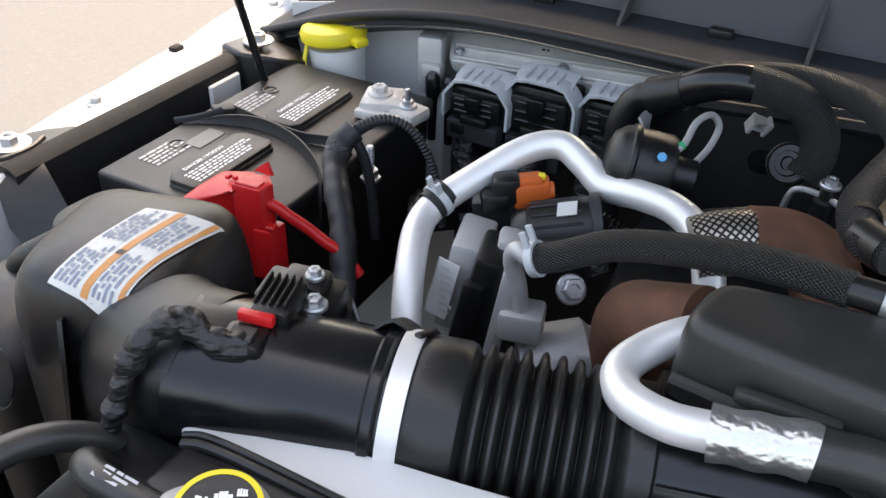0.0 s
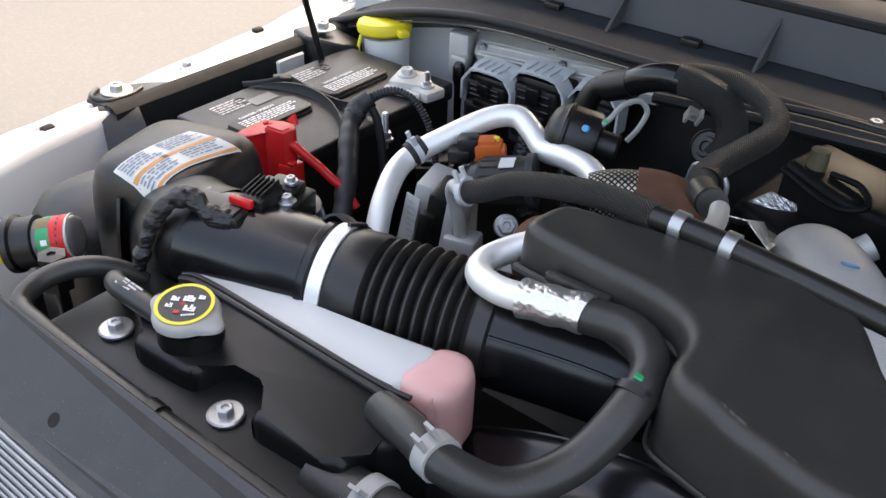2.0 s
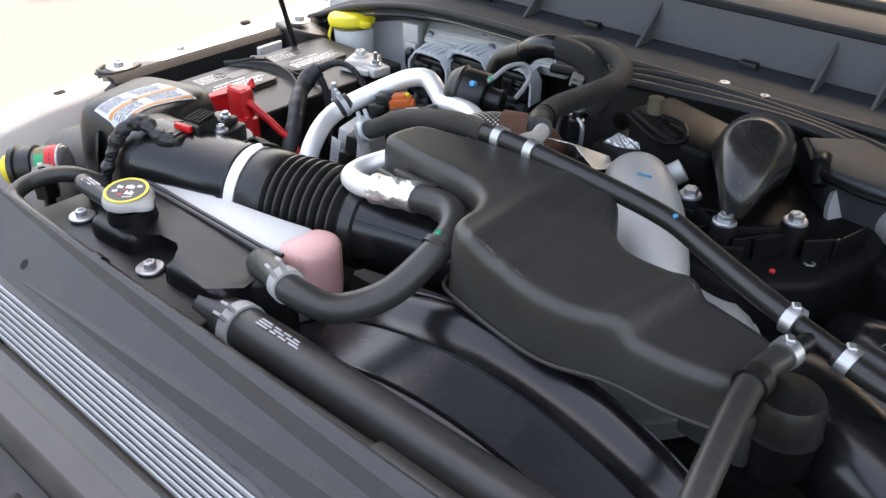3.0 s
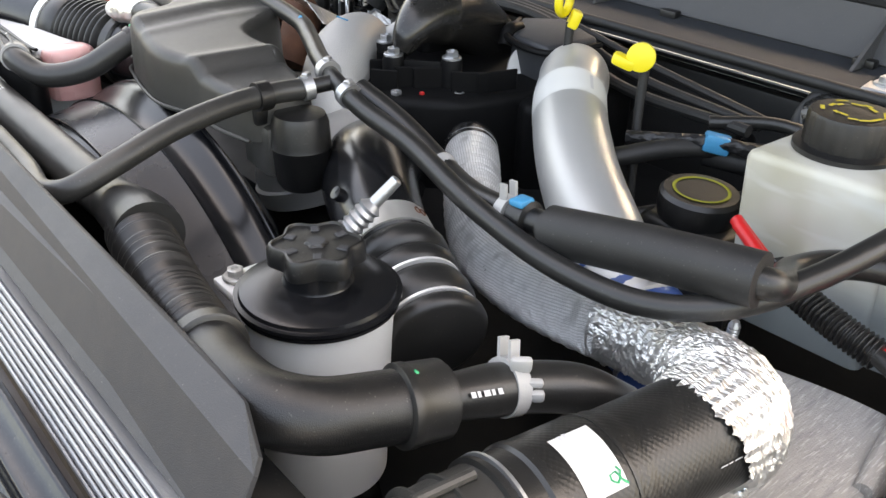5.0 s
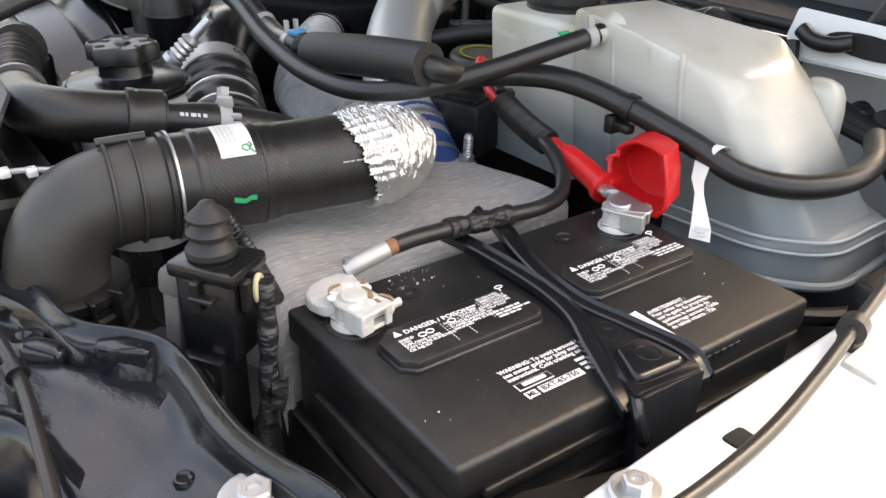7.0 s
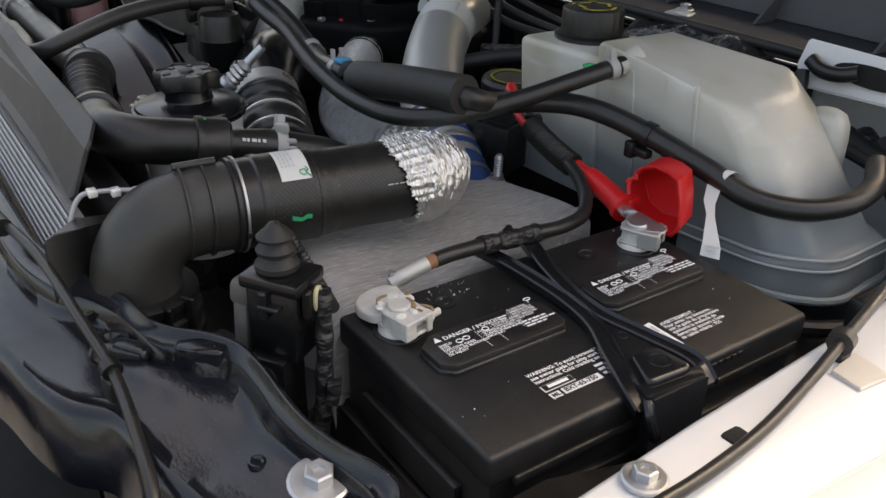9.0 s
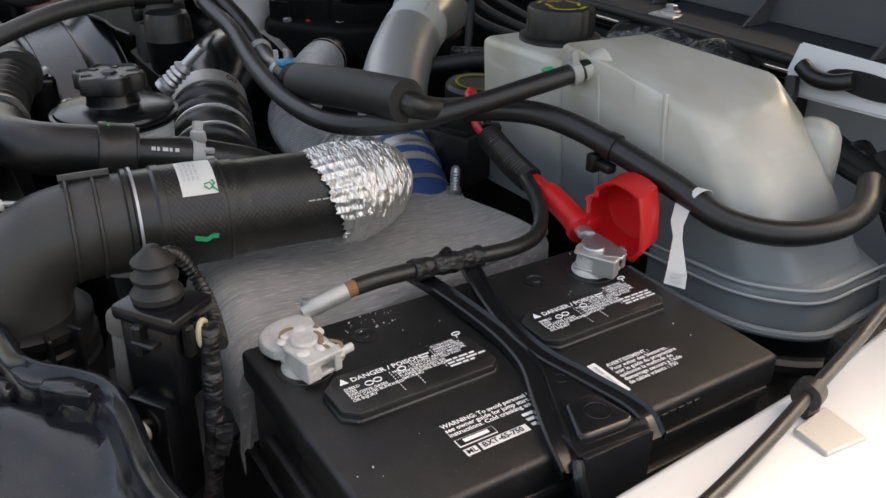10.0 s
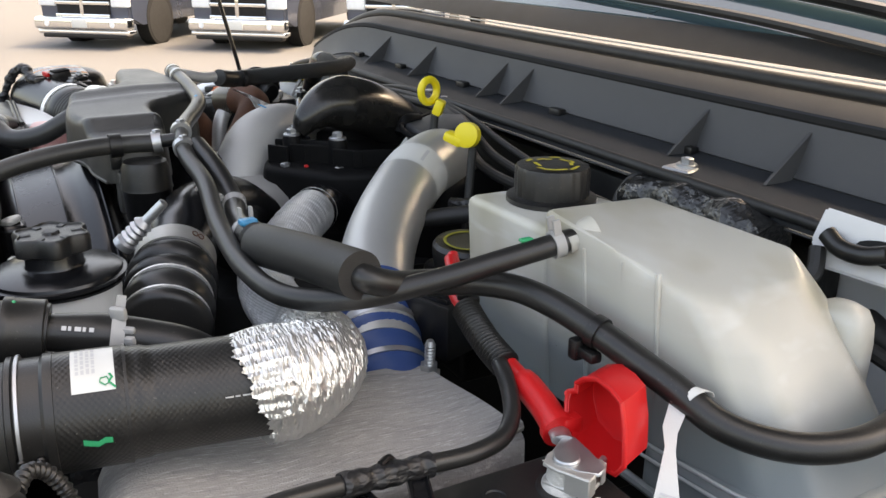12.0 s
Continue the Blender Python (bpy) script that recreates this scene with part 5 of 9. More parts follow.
for u0, v0, w, h in ((-0.003, 0.003, 0.010, 0.008), (0.001, -0.008, 0.010, 0.007), (-0.013, 0.002, 0.007, 0.006), (-0.015, -0.006, 0.006, 0.005), (0.009, 0.007, 0.006, 0.006)):
    for k in range(4):
        cap_mark(u0 + w * k / 4, v0 + h * 0.35 * rng.random(), w / 4 - 0.0004 * rng.random(), h * (0.45 + 0.35 * rng.random()), WHITEINK)
    cap_mark(u0, v0, w, h * 0.22, WHITEINK)
for u0, v0, w, h in ((-0.006, -0.012, 0.005, 0.004), (-0.002, -0.003, 0.0012, 0.006), (-0.004, -0.0006, 0.005, 0.0012)):
    cap_mark(u0, v0, w, h, REDINK)
for k in range(6):
    cap_mark(0.002 + 0.0018 * k, -0.0145 + 0.0005 * k, 0.0013, 0.002, WHITEINK)
overflow = thing("overflow_hose", (-0.58, -0.04, 1.15), "black rubber overflow hose looping into the cap neck", "hose")
part("hose", tube([(-0.508, -0.032, 1.193), (-0.535, -0.033, 1.195), (-0.560, -0.033, 1.196), (-0.574, -0.026, 1.190), (-0.580, -0.013, 1.165), (-0.58, -0.005, 1.10)], 0.0084, 18), HOSE, overflow)
bars([[(0, 0.006), (0.0075, 0.004), (0.0125, 0.008)], [(0.001, 0.005), (0.0075, 0.009)], [(0.0, 0.004), (0.0055, 0.007)]], (-0.553, -0.0310, 1.2044), (1, 0, -0.05), (0, 1, 0.15), 0.0028, PRINT, overflow)
loop = thing("overflow_hose", (-0.62, -0.06, 1.15), "ribbed black rubber hose looping beside the header tank", "hose")
part("hose", tube([(-0.585, 0.018, 1.13), (-0.594, 0.002, 1.168), (-0.606, -0.018, 1.184), (-0.617, -0.040, 1.188), (-0.621, -0.064, 1.186), (-0.612, -0.083, 1.182), (-0.58, -0.088, 1.182), (-0.50, -0.088, 1.178), (-0.40, -0.086, 1.174), (-0.25, -0.084, 1.172), (-0.1, -0.084, 1.176)], 0.0085, 16), HOSE, loop)
part("clip", lathe((-0.45, -0.0875, 1.1762), (1, 0, -0.04), [(-0.006, 0.0085), (-0.006, 0.0105), (0.006, 0.0105), (0.006, 0.0085)], 20), PLASTIC, loop, "black retaining clip")

resv = thing("overflow_reservoir", (-0.43, 0.045, 1.05), "white translucent overflow reservoir tinted pink at its end", "reservoir")
part("body", prism([(-0.560, 0.0200), (-0.559, 0.036), (-0.552, 0.0425), (-0.541, 0.0460), (-0.487, 0.0480), (-0.440, 0.0555), (-0.343, 0.0725), (-0.332, 0.05), (-0.344, 0.0200)], 1.10, 1.182, 0.005, 3, tops=[1.180, 1.181, 1.181, 1.181, 1.182, 1.184, 1.188, 1.188, 1.184]), MILKWHITE, resv)
part("end", prism([(-0.352, 0.028), (-0.349, 0.077), (-0.330, 0.086), (-0.314, 0.082), (-0.305, 0.062), (-0.308, 0.036), (-0.322, 0.026)], 1.130, 1.188, 0.012, 4), PINK, resv, "pink tinted end")

# ---------------------------------------------------------------- hoses over the radiator
uh = thing("heater_hose", (-0.25, 0.05, 1.15), "black rubber hose with aluminium end and foil crimp", "hose")
part("hose", tube([(-0.335, 0.004, 1.186), (-0.30, -0.008, 1.197), (-0.268, -0.016, 1.199), (-0.238, 0.0, 1.187), (-0.214, 0.035, 1.193), (-0.202, 0.072, 1.214), (-0.203, 0.105, 1.228), (-0.225, 0.124, 1.232), (-0.262, 0.122, 1.230)], 0.0126), HOSE, uh)
clamp(uh, (-0.276, -0.0145, 1.1995), (0.9, -0.25, 0.1), 0.0130, 0.012, GREYPLASTIC, turn=20)
part("band", lathe((-0.2022, 0.086, 1.2205), (0.05, 0.85, 0.45), [(-0.004, 0.0127), (-0.004, 0.0138), (0.002, 0.0138), (0.002, 0.0127)], 28), PLASTIC, uh)
part("mark", box((-0.2055, 0.084, 1.2325), (-0.199, 0.09, 1.235), 0.001, 1), GREENINK, uh, "green paint dot")
part("crimp", tube([(-0.258, 0.122, 1.230), (-0.264, 0.122, 1.230), (-0.285, 0.118, 1.228), (-0.305, 0.1155, 1.2255)], lambda d: 0.0138 + 0.0005 * math.sin(d * 300), 28, 14), CRIMP, uh, "crimped foil sleeve")
part("pipe", tube([(-0.30, 0.116, 1.226), (-0.325, 0.116, 1.222), (-0.35, 0.128, 1.217), (-0.358, 0.148, 1.215), (-0.350, 0.168, 1.218), (-0.33, 0.185, 1.225), (-0.30, 0.195, 1.23)], 0.0104), ALU, uh, "bare aluminium pipe")

lower = thing("radiator_hose", (-0.1, -0.045, 1.12), "thick black rubber radiator hose along the radiator top", "hose")
part("hose", tube([(-0.345, -0.045, 1.158), (-0.28, -0.046, 1.163), (-0.1, -0.047, 1.166), (0.02, -0.047, 1.168), (0.06, -0.048, 1.172), (0.10, -0.052, 1.180)], 0.0195, 28), HOSE, lower)
clamp(lower, (-0.30, -0.046, 1.162), (1, 0, 0.05), 0.0199, 0.012, GREYPLASTIC, turn=30)
for x, y in ((-0.285, -0.098), (-0.245, -0.096)):
    part("clip", joined(box((x - 0.012, y - 0.006, 1.172), (x + 0.012, y + 0.006, 1.182), 0.002), box((x - 0.004, y - 0.009, 1.18), (x + 0.004, y + 0.009, 1.188), 0.002)), STEEL, lower, "sheet steel clip")
rng = random.Random(9)
for k in range(2):
    bars([words(0.034, rng, 0.003, 0.008, 0.0015)], (-0.556 + 0.002 * k, -0.0375 + 0.006 * k, 1.2040 - 0.0006 * k), (1, 0.1, -0.25), (0, 1, 0), 0.004, PRINT, overflow)
bars([words(0.05, rng, 0.006, 0.016, 0.003) for _ in range(3)], (-0.272, -0.045, 1.1836), (1, 0, 0), (0, 1, 0), 0.003, PRINT, lower)

# ---------------------------------------------------------------- resonator cover
cover = thing("engine_cover", (-0.14, 0.14, 1.1), "matte black plastic resonator box with stepped edge", "cover")
def moulded(outline, z0, top, r, draft=0.003):
    """A thin-walled cover with softly rounded edges: an outline, a floor height and a function for its top."""
    v = [Vector((*p, 0)) for p in outline]
    line = []
    for a, b in zip(v, v[1:] + v[:1]):
        n = max(2, int((b - a).length / 0.0025))
        line += [a.lerp(b, k / n) for k in range(n)]
    for _ in range(36):
        line = [(line[k - 1] + line[k] * 2 + line[(k + 1) % len(line)]) / 4 for k in range(len(line))]
    n = len(line)
    turn = sum(a.x * b.y - b.x * a.y for a, b in zip(line, line[1:] + line[:1]))
    inward = []
    for k in range(n):
        d = (line[(k + 3) % n] - line[k - 3]).normalized()
        inward.append(Vector((-d.y, d.x, 0)) * (1 if turn > 0 else -1))
    bm = bmesh.new()
    rings = []
    for off, drop in [(-draft, None), (-draft * 0.3, 1.6)] + [(r * (1 - math.cos(q)), 1 - math.sin(q)) for q in [math.pi / 2 * k / 6 for k in range(7)]]:
        row = []
        for p, d in zip(line, inward):
            s = p + d * off
            row.append(bm.verts.new((s.x, s.y, z0 if drop is None else top(s.x, s.y) - r * drop)))
        rings.append(row)
    for a, b in zip(rings, rings[1:]):
        for k in range(n):
            bm.faces.new((a[k], a[(k + 1) % n], b[(k + 1) % n], b[k]))
    bmesh.ops.recalc_face_normals(bm, faces=list(bm.faces))
    keep = set(bm.faces)
    bmesh.ops.triangulate(bm, faces=[bm.faces.new(rings[-1])], ngon_method="EAR_CLIP")
    xs, ys = [p.x for p in line], [p.y for p in line]
    for lo, hi, axis in ((min(xs), max(xs), Vector((1, 0, 0))), (min(ys), max(ys), Vector((0, 1, 0)))):
        for k in range(1, int((hi - lo) / 0.0055)):
            lid = [f for f in bm.faces if f not in keep]
            edges = {e for f in lid for e in f.edges if any(g not in keep for g in e.link_faces)}
            inner = [e for e in edges if all(g not in keep for g in e.link_faces)]
            bmesh.ops.bisect_plane(bm, geom=lid + inner + list({q for f in lid for q in f.verts}), plane_co=axis * (lo + 0.0055 * k), plane_no=axis)
    lid = [f for f in bm.faces if f not in keep]
    for f in lid:
        f.normal_update()
        if f.normal.z < 0:
            f.normal_flip()
        for p in f.verts:
            p.co.z = top(p.co.x, p.co.y)
    return bm


ease = lambda q: max(0.0, min(1.0, q)) ** 2 * (3 - 2 * max(0.0, min(1.0, q)))
swell = lambda d, w: math.exp(-(d / w) ** 2)
cover_top = lambda x, y: 1.2575 + 0.0018 * swell(x + 0.158, 0.009) + 0.0014 * swell(x + 0.121, 0.009) + 0.0026 * swell(x + 0.027 - 0.22 * (y - 0.090), 0.008) - 0.06 * max(0, 0.15 - y) - 0.005 * ease((x + 0.160) / 0.036) - 0.06 * max(0, x + 0.12) - 0.009 * ease((x + 0.022 - 0.22 * (y - 0.090)) / 0.013)
plan = [(-0.336, 0.152), (-0.328, 0.200), (-0.24, 0.214), (-0.145, 0.222), (-0.112, 0.214), (-0.082, 0.160), (-0.064, 0.148), (-0.008, 0.154), (0.062, 0.142), (0.072, 0.128), (0.063, 0.080), (0.01, 0.070), (-0.022, 0.070), (-0.045, 0.063), (-0.068, 0.056), (-0.10, 0.057), (-0.130, 0.064), (-0.156, 0.068), (-0.182, 0.076), (-0.190, 0.092), (-0.184, 0.112), (-0.198, 0.132), (-0.225, 0.140), (-0.28, 0.144)]
part("shell", moulded(plan, 1.190, cover_top, 0.010), SATIN, cover, sharp=80)
part("rim", tube([(-0.332, 0.147, 1.222), (-0.28, 0.138, 1.226), (-0.22, 0.134, 1.228), (-0.19, 0.122, 1.228), (-0.181, 0.10, 1.228)], 0.004, 8), SATIN, cover)
part("rib", box((-0.30, 0.1335, 1.232), (-0.25, 0.1405, 1.240), 0.002), SATIN, cover)
part("seam", tube([(-0.192, 0.095, 1.197), (-0.185, 0.074, 1.197), (-0.156, 0.0645, 1.196), (-0.10, 0.0535, 1.195), (-0.068, 0.0525, 1.194), (-0.022, 0.0665, 1.193), (0.02, 0.068, 1.192), (0.060, 0.0765, 1.191)], 0.0016, 8), SATIN, cover, "moulded seam")
# ---------------------------------------------------------------- engine, middle
arch = thing("coolant_pipe", (-0.53, 0.22, 1.05), "bent bare aluminium pipe arching over the valve gear", "pipe")
part("pipe", tube([(-0.520, 0.195, 1.06), (-0.528, 0.21, 1.11), (-0.545, 0.245, 1.150), (-0.558, 0.29, 1.168), (-0.535, 0.335, 1.188), (-0.505, 0.372, 1.205), (-0.485, 0.381, 1.2075), (-0.462, 0.374, 1.200), (-0.442, 0.364, 1.193), (-0.412, 0.356, 1.198), (-0.385, 0.347, 1.2005), (-0.366, 0.336, 1.197), (-0.350, 0.318, 1.188), (-0.340, 0.302, 1.165), (-0.336, 0.295, 1.12)], 0.0115), ALU, arch)
clamp(arch, (-0.5545, 0.305, 1.1755), (0.35, 0.85, 0.4), 0.0125, 0.006, PALEPLASTIC, turn=10)
part("pad", lathe((-0.5545, 0.305, 1.1755), (0.35, 0.85, 0.4), [(-0.009, 0.0113), (-0.009, 0.0128), (0.009, 0.0128), (0.009, 0.0113)], 24), MATTE, arch, "black rubber pad")

def moved(bm, x, y, z, scale=1.0, about=(0, 0, 0)):
    """Shifts a mesh, and scales it about a place."""
    c = Vector(about)
    for v in bm.verts:
        v.co = c + (v.co - c) * scale + Vector((x, y, z))
    return bm
egr = thing("egr_valve", (-0.48, 0.28, 1.05), "grey cast exhaust valve with black actuator and sticker", "valve")
part("module", moved(box((-0.540, 0.252, 1.08), (-0.512, 0.300, 1.162), 0.004, 2, (0, 10, 15)), 0.006, 0.012, 0.007), CAST, egr, "grey metal module")
part("label", moved(slab([(-0.548, 0.252, 1.095), (-0.528, 0.2485, 1.095), (-0.517, 0.2485, 1.150), (-0.536, 0.252, 1.150)], 0.001), 0.007, 0.0085, 0.007), PAPER, egr, "white data sticker", smooth=False)
bars([[(0.0, 0.008)], [(0, 0.012)], [(0, 0.010)], [(0, 0.012)], [(0, 0.007)], [(0, 0.012)], [(0, 0.009)]], (-0.526, 0.2580, 1.149), (1, -0.15, 0), (0.2, 0, 1), 0.0065, PRINT, egr)
part("actuator", moved(joined(box((-0.516, 0.240, 1.07), (-0.490, 0.285, 1.165), 0.005, 2, (0, 10, 15)), box((-0.515, 0.233, 1.08), (-0.498, 0.245, 1.145), 0.004, 2, (0, 10, 15))), 0.006, 0.012, 0.007), PLASTIC, egr, "black actuator body")
part("bracket", moved(joined(box((-0.490, 0.238, 1.06), (-0.478, 0.292, 1.168), 0.003, 2, (0, 8, 15)), box((-0.498, 0.268, 1.152), (-0.478, 0.292, 1.172), 0.004, 2, (0, 8, 20)), box((-0.485, 0.242, 1.055), (-0.43, 0.275, 1.07), 0.004, 2, (0, 0, 15))), 0.004, 0.008, 0.005), CAST, egr, "cast aluminium bracket")
part("body", joined(lathe((-0.46, 0.265, 1.08), (0.8, 0.5, 0.1), [(0, 0.02), (0.01, 0.028), (0.05, 0.03), (0.06, 0.02)], 28), box((-0.43, 0.27, 1.05), (-0.38, 0.31, 1.11), 0.01, 3, (0, 0, 20))), CAST, egr, "cast valve body")
bolt(egr, (-0.437, 0.298, 1.138), (0.5, -0.6, 0.6), r=0.009, washer=0.012)
part("port", tube([(-0.452, 0.243, 1.195), (-0.462, 0.246, 1.196), (-0.467, 0.25, 1.185), (-0.462, 0.254, 1.160), (-0.459, 0.256, 1.135)], 0.0065, 14), CAST, egr, "small elbow port")
part("port_block", box((-0.475, 0.245, 1.115), (-0.442, 0.272, 1.140), 0.004, 2, (0, 0, 15)), CAST, egr)
part("motor", lathe((-0.492, 0.310, 1.160), (0.87, 0.40, 0.18), [(0, 0.015), (0.006, 0.020), (0.012, 0.0215), (0.013, 0.0235), (0.052, 0.0250), (0.062, 0.0250)], 32), PLASTIC, egr, "black motor can")
part("ring", lathe((-0.4390, 0.3345, 1.1710), (0.87, 0.40, 0.18), [(0, 0.0245), (0.001, 0.0275), (0.008, 0.0275), (0.009, 0.02)], 32), DARKGREY, egr, "dark end ring")
for i in range(7):
    a = radians(20 + 24 * i)
    part("rib", tube([Vector((-0.478, 0.3165, 1.163)) + Vector((0.87, 0.40, 0.18)).normalized() * d + (Vector((0.42, -0.91, 0)) * math.cos(a) + Vector((-0.16, -0.08, 0.98)) * math.sin(a)) * (0.0240 + 0.02 * d) for d in (0.0, 0.02, 0.038)], 0.0012, 6), PLASTIC, egr)
part("sticker", slab([(-0.459, 0.310, 1.1890), (-0.446, 0.316, 1.1920), (-0.450, 0.3265, 1.1968), (-0.463, 0.3205, 1.1938)], 0.0012), PAPER, egr, smooth=False)
part("plug", joined(box((-0.522, 0.325, 1.172), (-0.500, 0.345, 1.196), 0.004, 2, (0, -6, 30)), box((-0.528, 0.318, 1.168), (-0.505, 0.338, 1.184), 0.004, 2, (0, -6, 30))), PLASTIC, egr, "black plug")
part("lock", moved(joined(box((-0.506, 0.333, 1.176), (-0.472, 0.354, 1.200), 0.003, 2, (0, -8, 28)), lathe((-0.478, 0.348, 1.190), (0.87, 0.48, 0.12), [(0, 0.0085), (0.008, 0.0085), (0.009, 0.006)], 20), box((-0.512, 0.332, 1.193), (-0.48, 0.350, 1.2035), 0.002, 2, (0, -8, 28))), -0.004, 0.0, -0.006, 0.85, (-0.489, 0.3435, 1.188)), ORANGE, egr, "orange connector lock")
part("peg", box((-0.4905, 0.345, 1.1930), (-0.4845, 0.351, 1.1975), 0.001, 1, (0, 0, 28)), YELLOW, egr)

bh = thing("braided_hose", (-0.35, 0.235, 1.15), "hose in a braided black sleeve with steel clamps", "hose")
sleeve = [(-0.450, 0.243, 1.195), (-0.43, 0.243, 1.205), (-0.40, 0.246, 1.222), (-0.345, 0.238, 1.242), (-0.30, 0.228, 1.254), (-0.262, 0.219, 1.259)]
part("sleeve", tube(sleeve, 0.0104, 24, 20), BRAID, bh, "woven black sleeve")
clamp(bh, (-0.447, 0.243, 1.1965), (0.9, 0.0, 0.45), 0.0108, 0.006, PALEPLASTIC, turn=0)
part("hose", tube([(-0.266, 0.219, 1.259), (-0.235, 0.216, 1.261), (-0.20, 0.215, 1.260), (-0.12, 0.213, 1.254), (-0.06, 0.207, 1.249), (-0.02, 0.192, 1.245), (0.03, 0.17, 1.242), (0.065, 0.157, 1.240)], 0.0088), RUBBER, bh)
clamp(bh, (-0.243, 0.217, 1.2605), (1, -0.05, 0), 0.009, 0.009, STEEL, ear=False)
clamp(bh, (-0.205, 0.215, 1.2605), (1, -0.03, -0.05), 0.009, 0.009, STEEL, ear=False)
part("dot", lathe((-0.056, 0.2035, 1.2565), (0.2, -0.5, 0.9), [(0, 0.0022), (0.0008, 0.0022), (0.0008, 0.0005)], 10), BLUE, bh)
part("branch", tube([(-0.224, 0.216, 1.261), (-0.226, 0.235, 1.257), (-0.23, 0.256, 1.252), (-0.235, 0.272, 1.252)], 0.0075), CAST, bh, "metal branch pipe")

h2 = thing("breather_hose", (-0.25, 0.4, 1.2), "long braided black hose bending down to a metal pipe", "hose")
part("sleeve", tube([(-0.40, 0.525, 1.236), (-0.34, 0.522, 1.247), (-0.295, 0.50, 1.250), (-0.262, 0.462, 1.251), (-0.252, 0.425, 1.250), (-0.262, 0.38, 1.246), (-0.270, 0.34, 1.243), (-0.262, 0.305, 1.243), (-0.243, 0.28, 1.249)], lambda d: 0.0104 + 0.0016 * min(1, d / 0.3), 24, 16), BRAID, h2, "woven black sleeve")

part("cuff", tube([(-0.262, 0.305, 1.243), (-0.252, 0.291, 1.246), (-0.246, 0.283, 1.248)], 0.0125, 24), RUBBER, h2, "plain rubber end cuff")
part("clamp", lathe((-0.266, 0.323, 1.2425), (0.1, -0.9, 0.0), [(-0.003, 0.0115), (-0.003, 0.0130), (0.003, 0.0130), (0.003, 0.0115)], 26), PLASTIC, h2, "black hose band")
ph = thing("breather_hose", (-0.4, 0.49, 1.2), "thick braided breather hose with plastic elbow", "hose")
part("sleeve", tube([(-0.372, 0.490, 1.247), (-0.350, 0.492, 1.245), (-0.326, 0.495, 1.236), (-0.310, 0.495, 1.218), (-0.306, 0.488, 1.198), (-0.312, 0.480, 1.182)], 0.0152, 28, 16), BRAID, ph, "woven black sleeve")
part("neck", tube([(-0.443, 0.499, 1.216), (-0.42, 0.495, 1.228), (-0.40, 0.490, 1.240), (-0.380, 0.489, 1.2465), (-0.366, 0.490, 1.2465)], 0.0148, 28), GLOSSY, ph, "smooth rubber neck")
part("cuff", tube([(-0.450, 0.500, 1.212), (-0.438, 0.498, 1.218), (-0.420, 0.4955, 1.227)], 0.0162, 28), PLASTIC, ph, "plastic cuff")
part("elbow", tube([(-0.443, 0.499, 1.215), (-0.462, 0.501, 1.206), (-0.472, 0.499, 1.186), (-0.472, 0.495, 1.15), (-0.47, 0.485, 1.08)], 0.0125, 24), PLASTIC, ph, "plastic elbow")
part("cap_end", lathe((-0.322, 0.488, 1.186), (-0.25, -0.80, 0.5), [(0, 0.017), (0.004, 0.018), (0.012, 0.018), (0.013, 0.0165), (0.011, 0.0155), (0.011, 0.011), (0.013, 0.010), (0.013, 0.006), (0.011, 0.005), (0.011, 0.0005)], 28), PLASTIC, ph, "ringed hose end")

can = thing("vacuum_canister", (-0.42, 0.39, 1.15), "black plastic canister with a light blue plug", "canister")
cd = Vector((0.86, 0.25, -0.12)).normalized()
c0 = Vector((-0.451, 0.382, 1.207))
part("body", lathe(c0, cd, [(0, 0.012), (0.004, 0.022), (0.012, 0.0285), (0.016, 0.0295), (0.018, 0.0315), (0.021, 0.0315), (0.023, 0.0295), (0.048, 0.0295), (0.052, 0.027), (0.053, 0.015), (0.07, 0.0145), (0.072, 0.012)], 36), PLASTIC, can)
part("plug", lathe((-0.404, 0.370, 1.226), (0.2, -0.85, 0.45), [(-0.012, 0.0036), (0, 0.0036), (0.001, 0.0030), (0.0012, 0.0005)], 18), material("light blue plastic", (0.05, 0.35, 0.65), 0.4), can, "light blue plug")
part("port", tube([(-0.404, 0.380, 1.221), (-0.396, 0.395, 1.226), (-0.394, 0.425, 1.234), (-0.387, 0.447, 1.232), (-0.381, 0.452, 1.222), (-0.384, 0.446, 1.205), (-0.392, 0.440, 1.190)], 0.0028, 12), GREYPLASTIC, can, "pale grey plastic hose")
part("green", lathe((-0.3965, 0.3945, 1.226), (0.6, 0.7, 0.4), [(-0.002, 0.0034), (0.002, 0.0034)], 14), GREENINK, can)
vac = thing("wire_connector", (-0.34, 0.40, 1.14), "black sealed wire connector with corrugated loom", "connector")
part("plug", box((-0.37, 0.385, 1.15), (-0.325, 0.42, 1.175), 0.006, 3, (0, -8, 25)), PLASTIC, vac)
part("loom", tube([(-0.44, 0.36, 1.165), (-0.41, 0.362, 1.155), (-0.38, 0.38, 1.158), (-0.365, 0.39, 1.162)], lambda d: 0.006 + 0.0012 * math.sin(d * 1500), 12, 60), PLASTIC, vac, "corrugated loom")
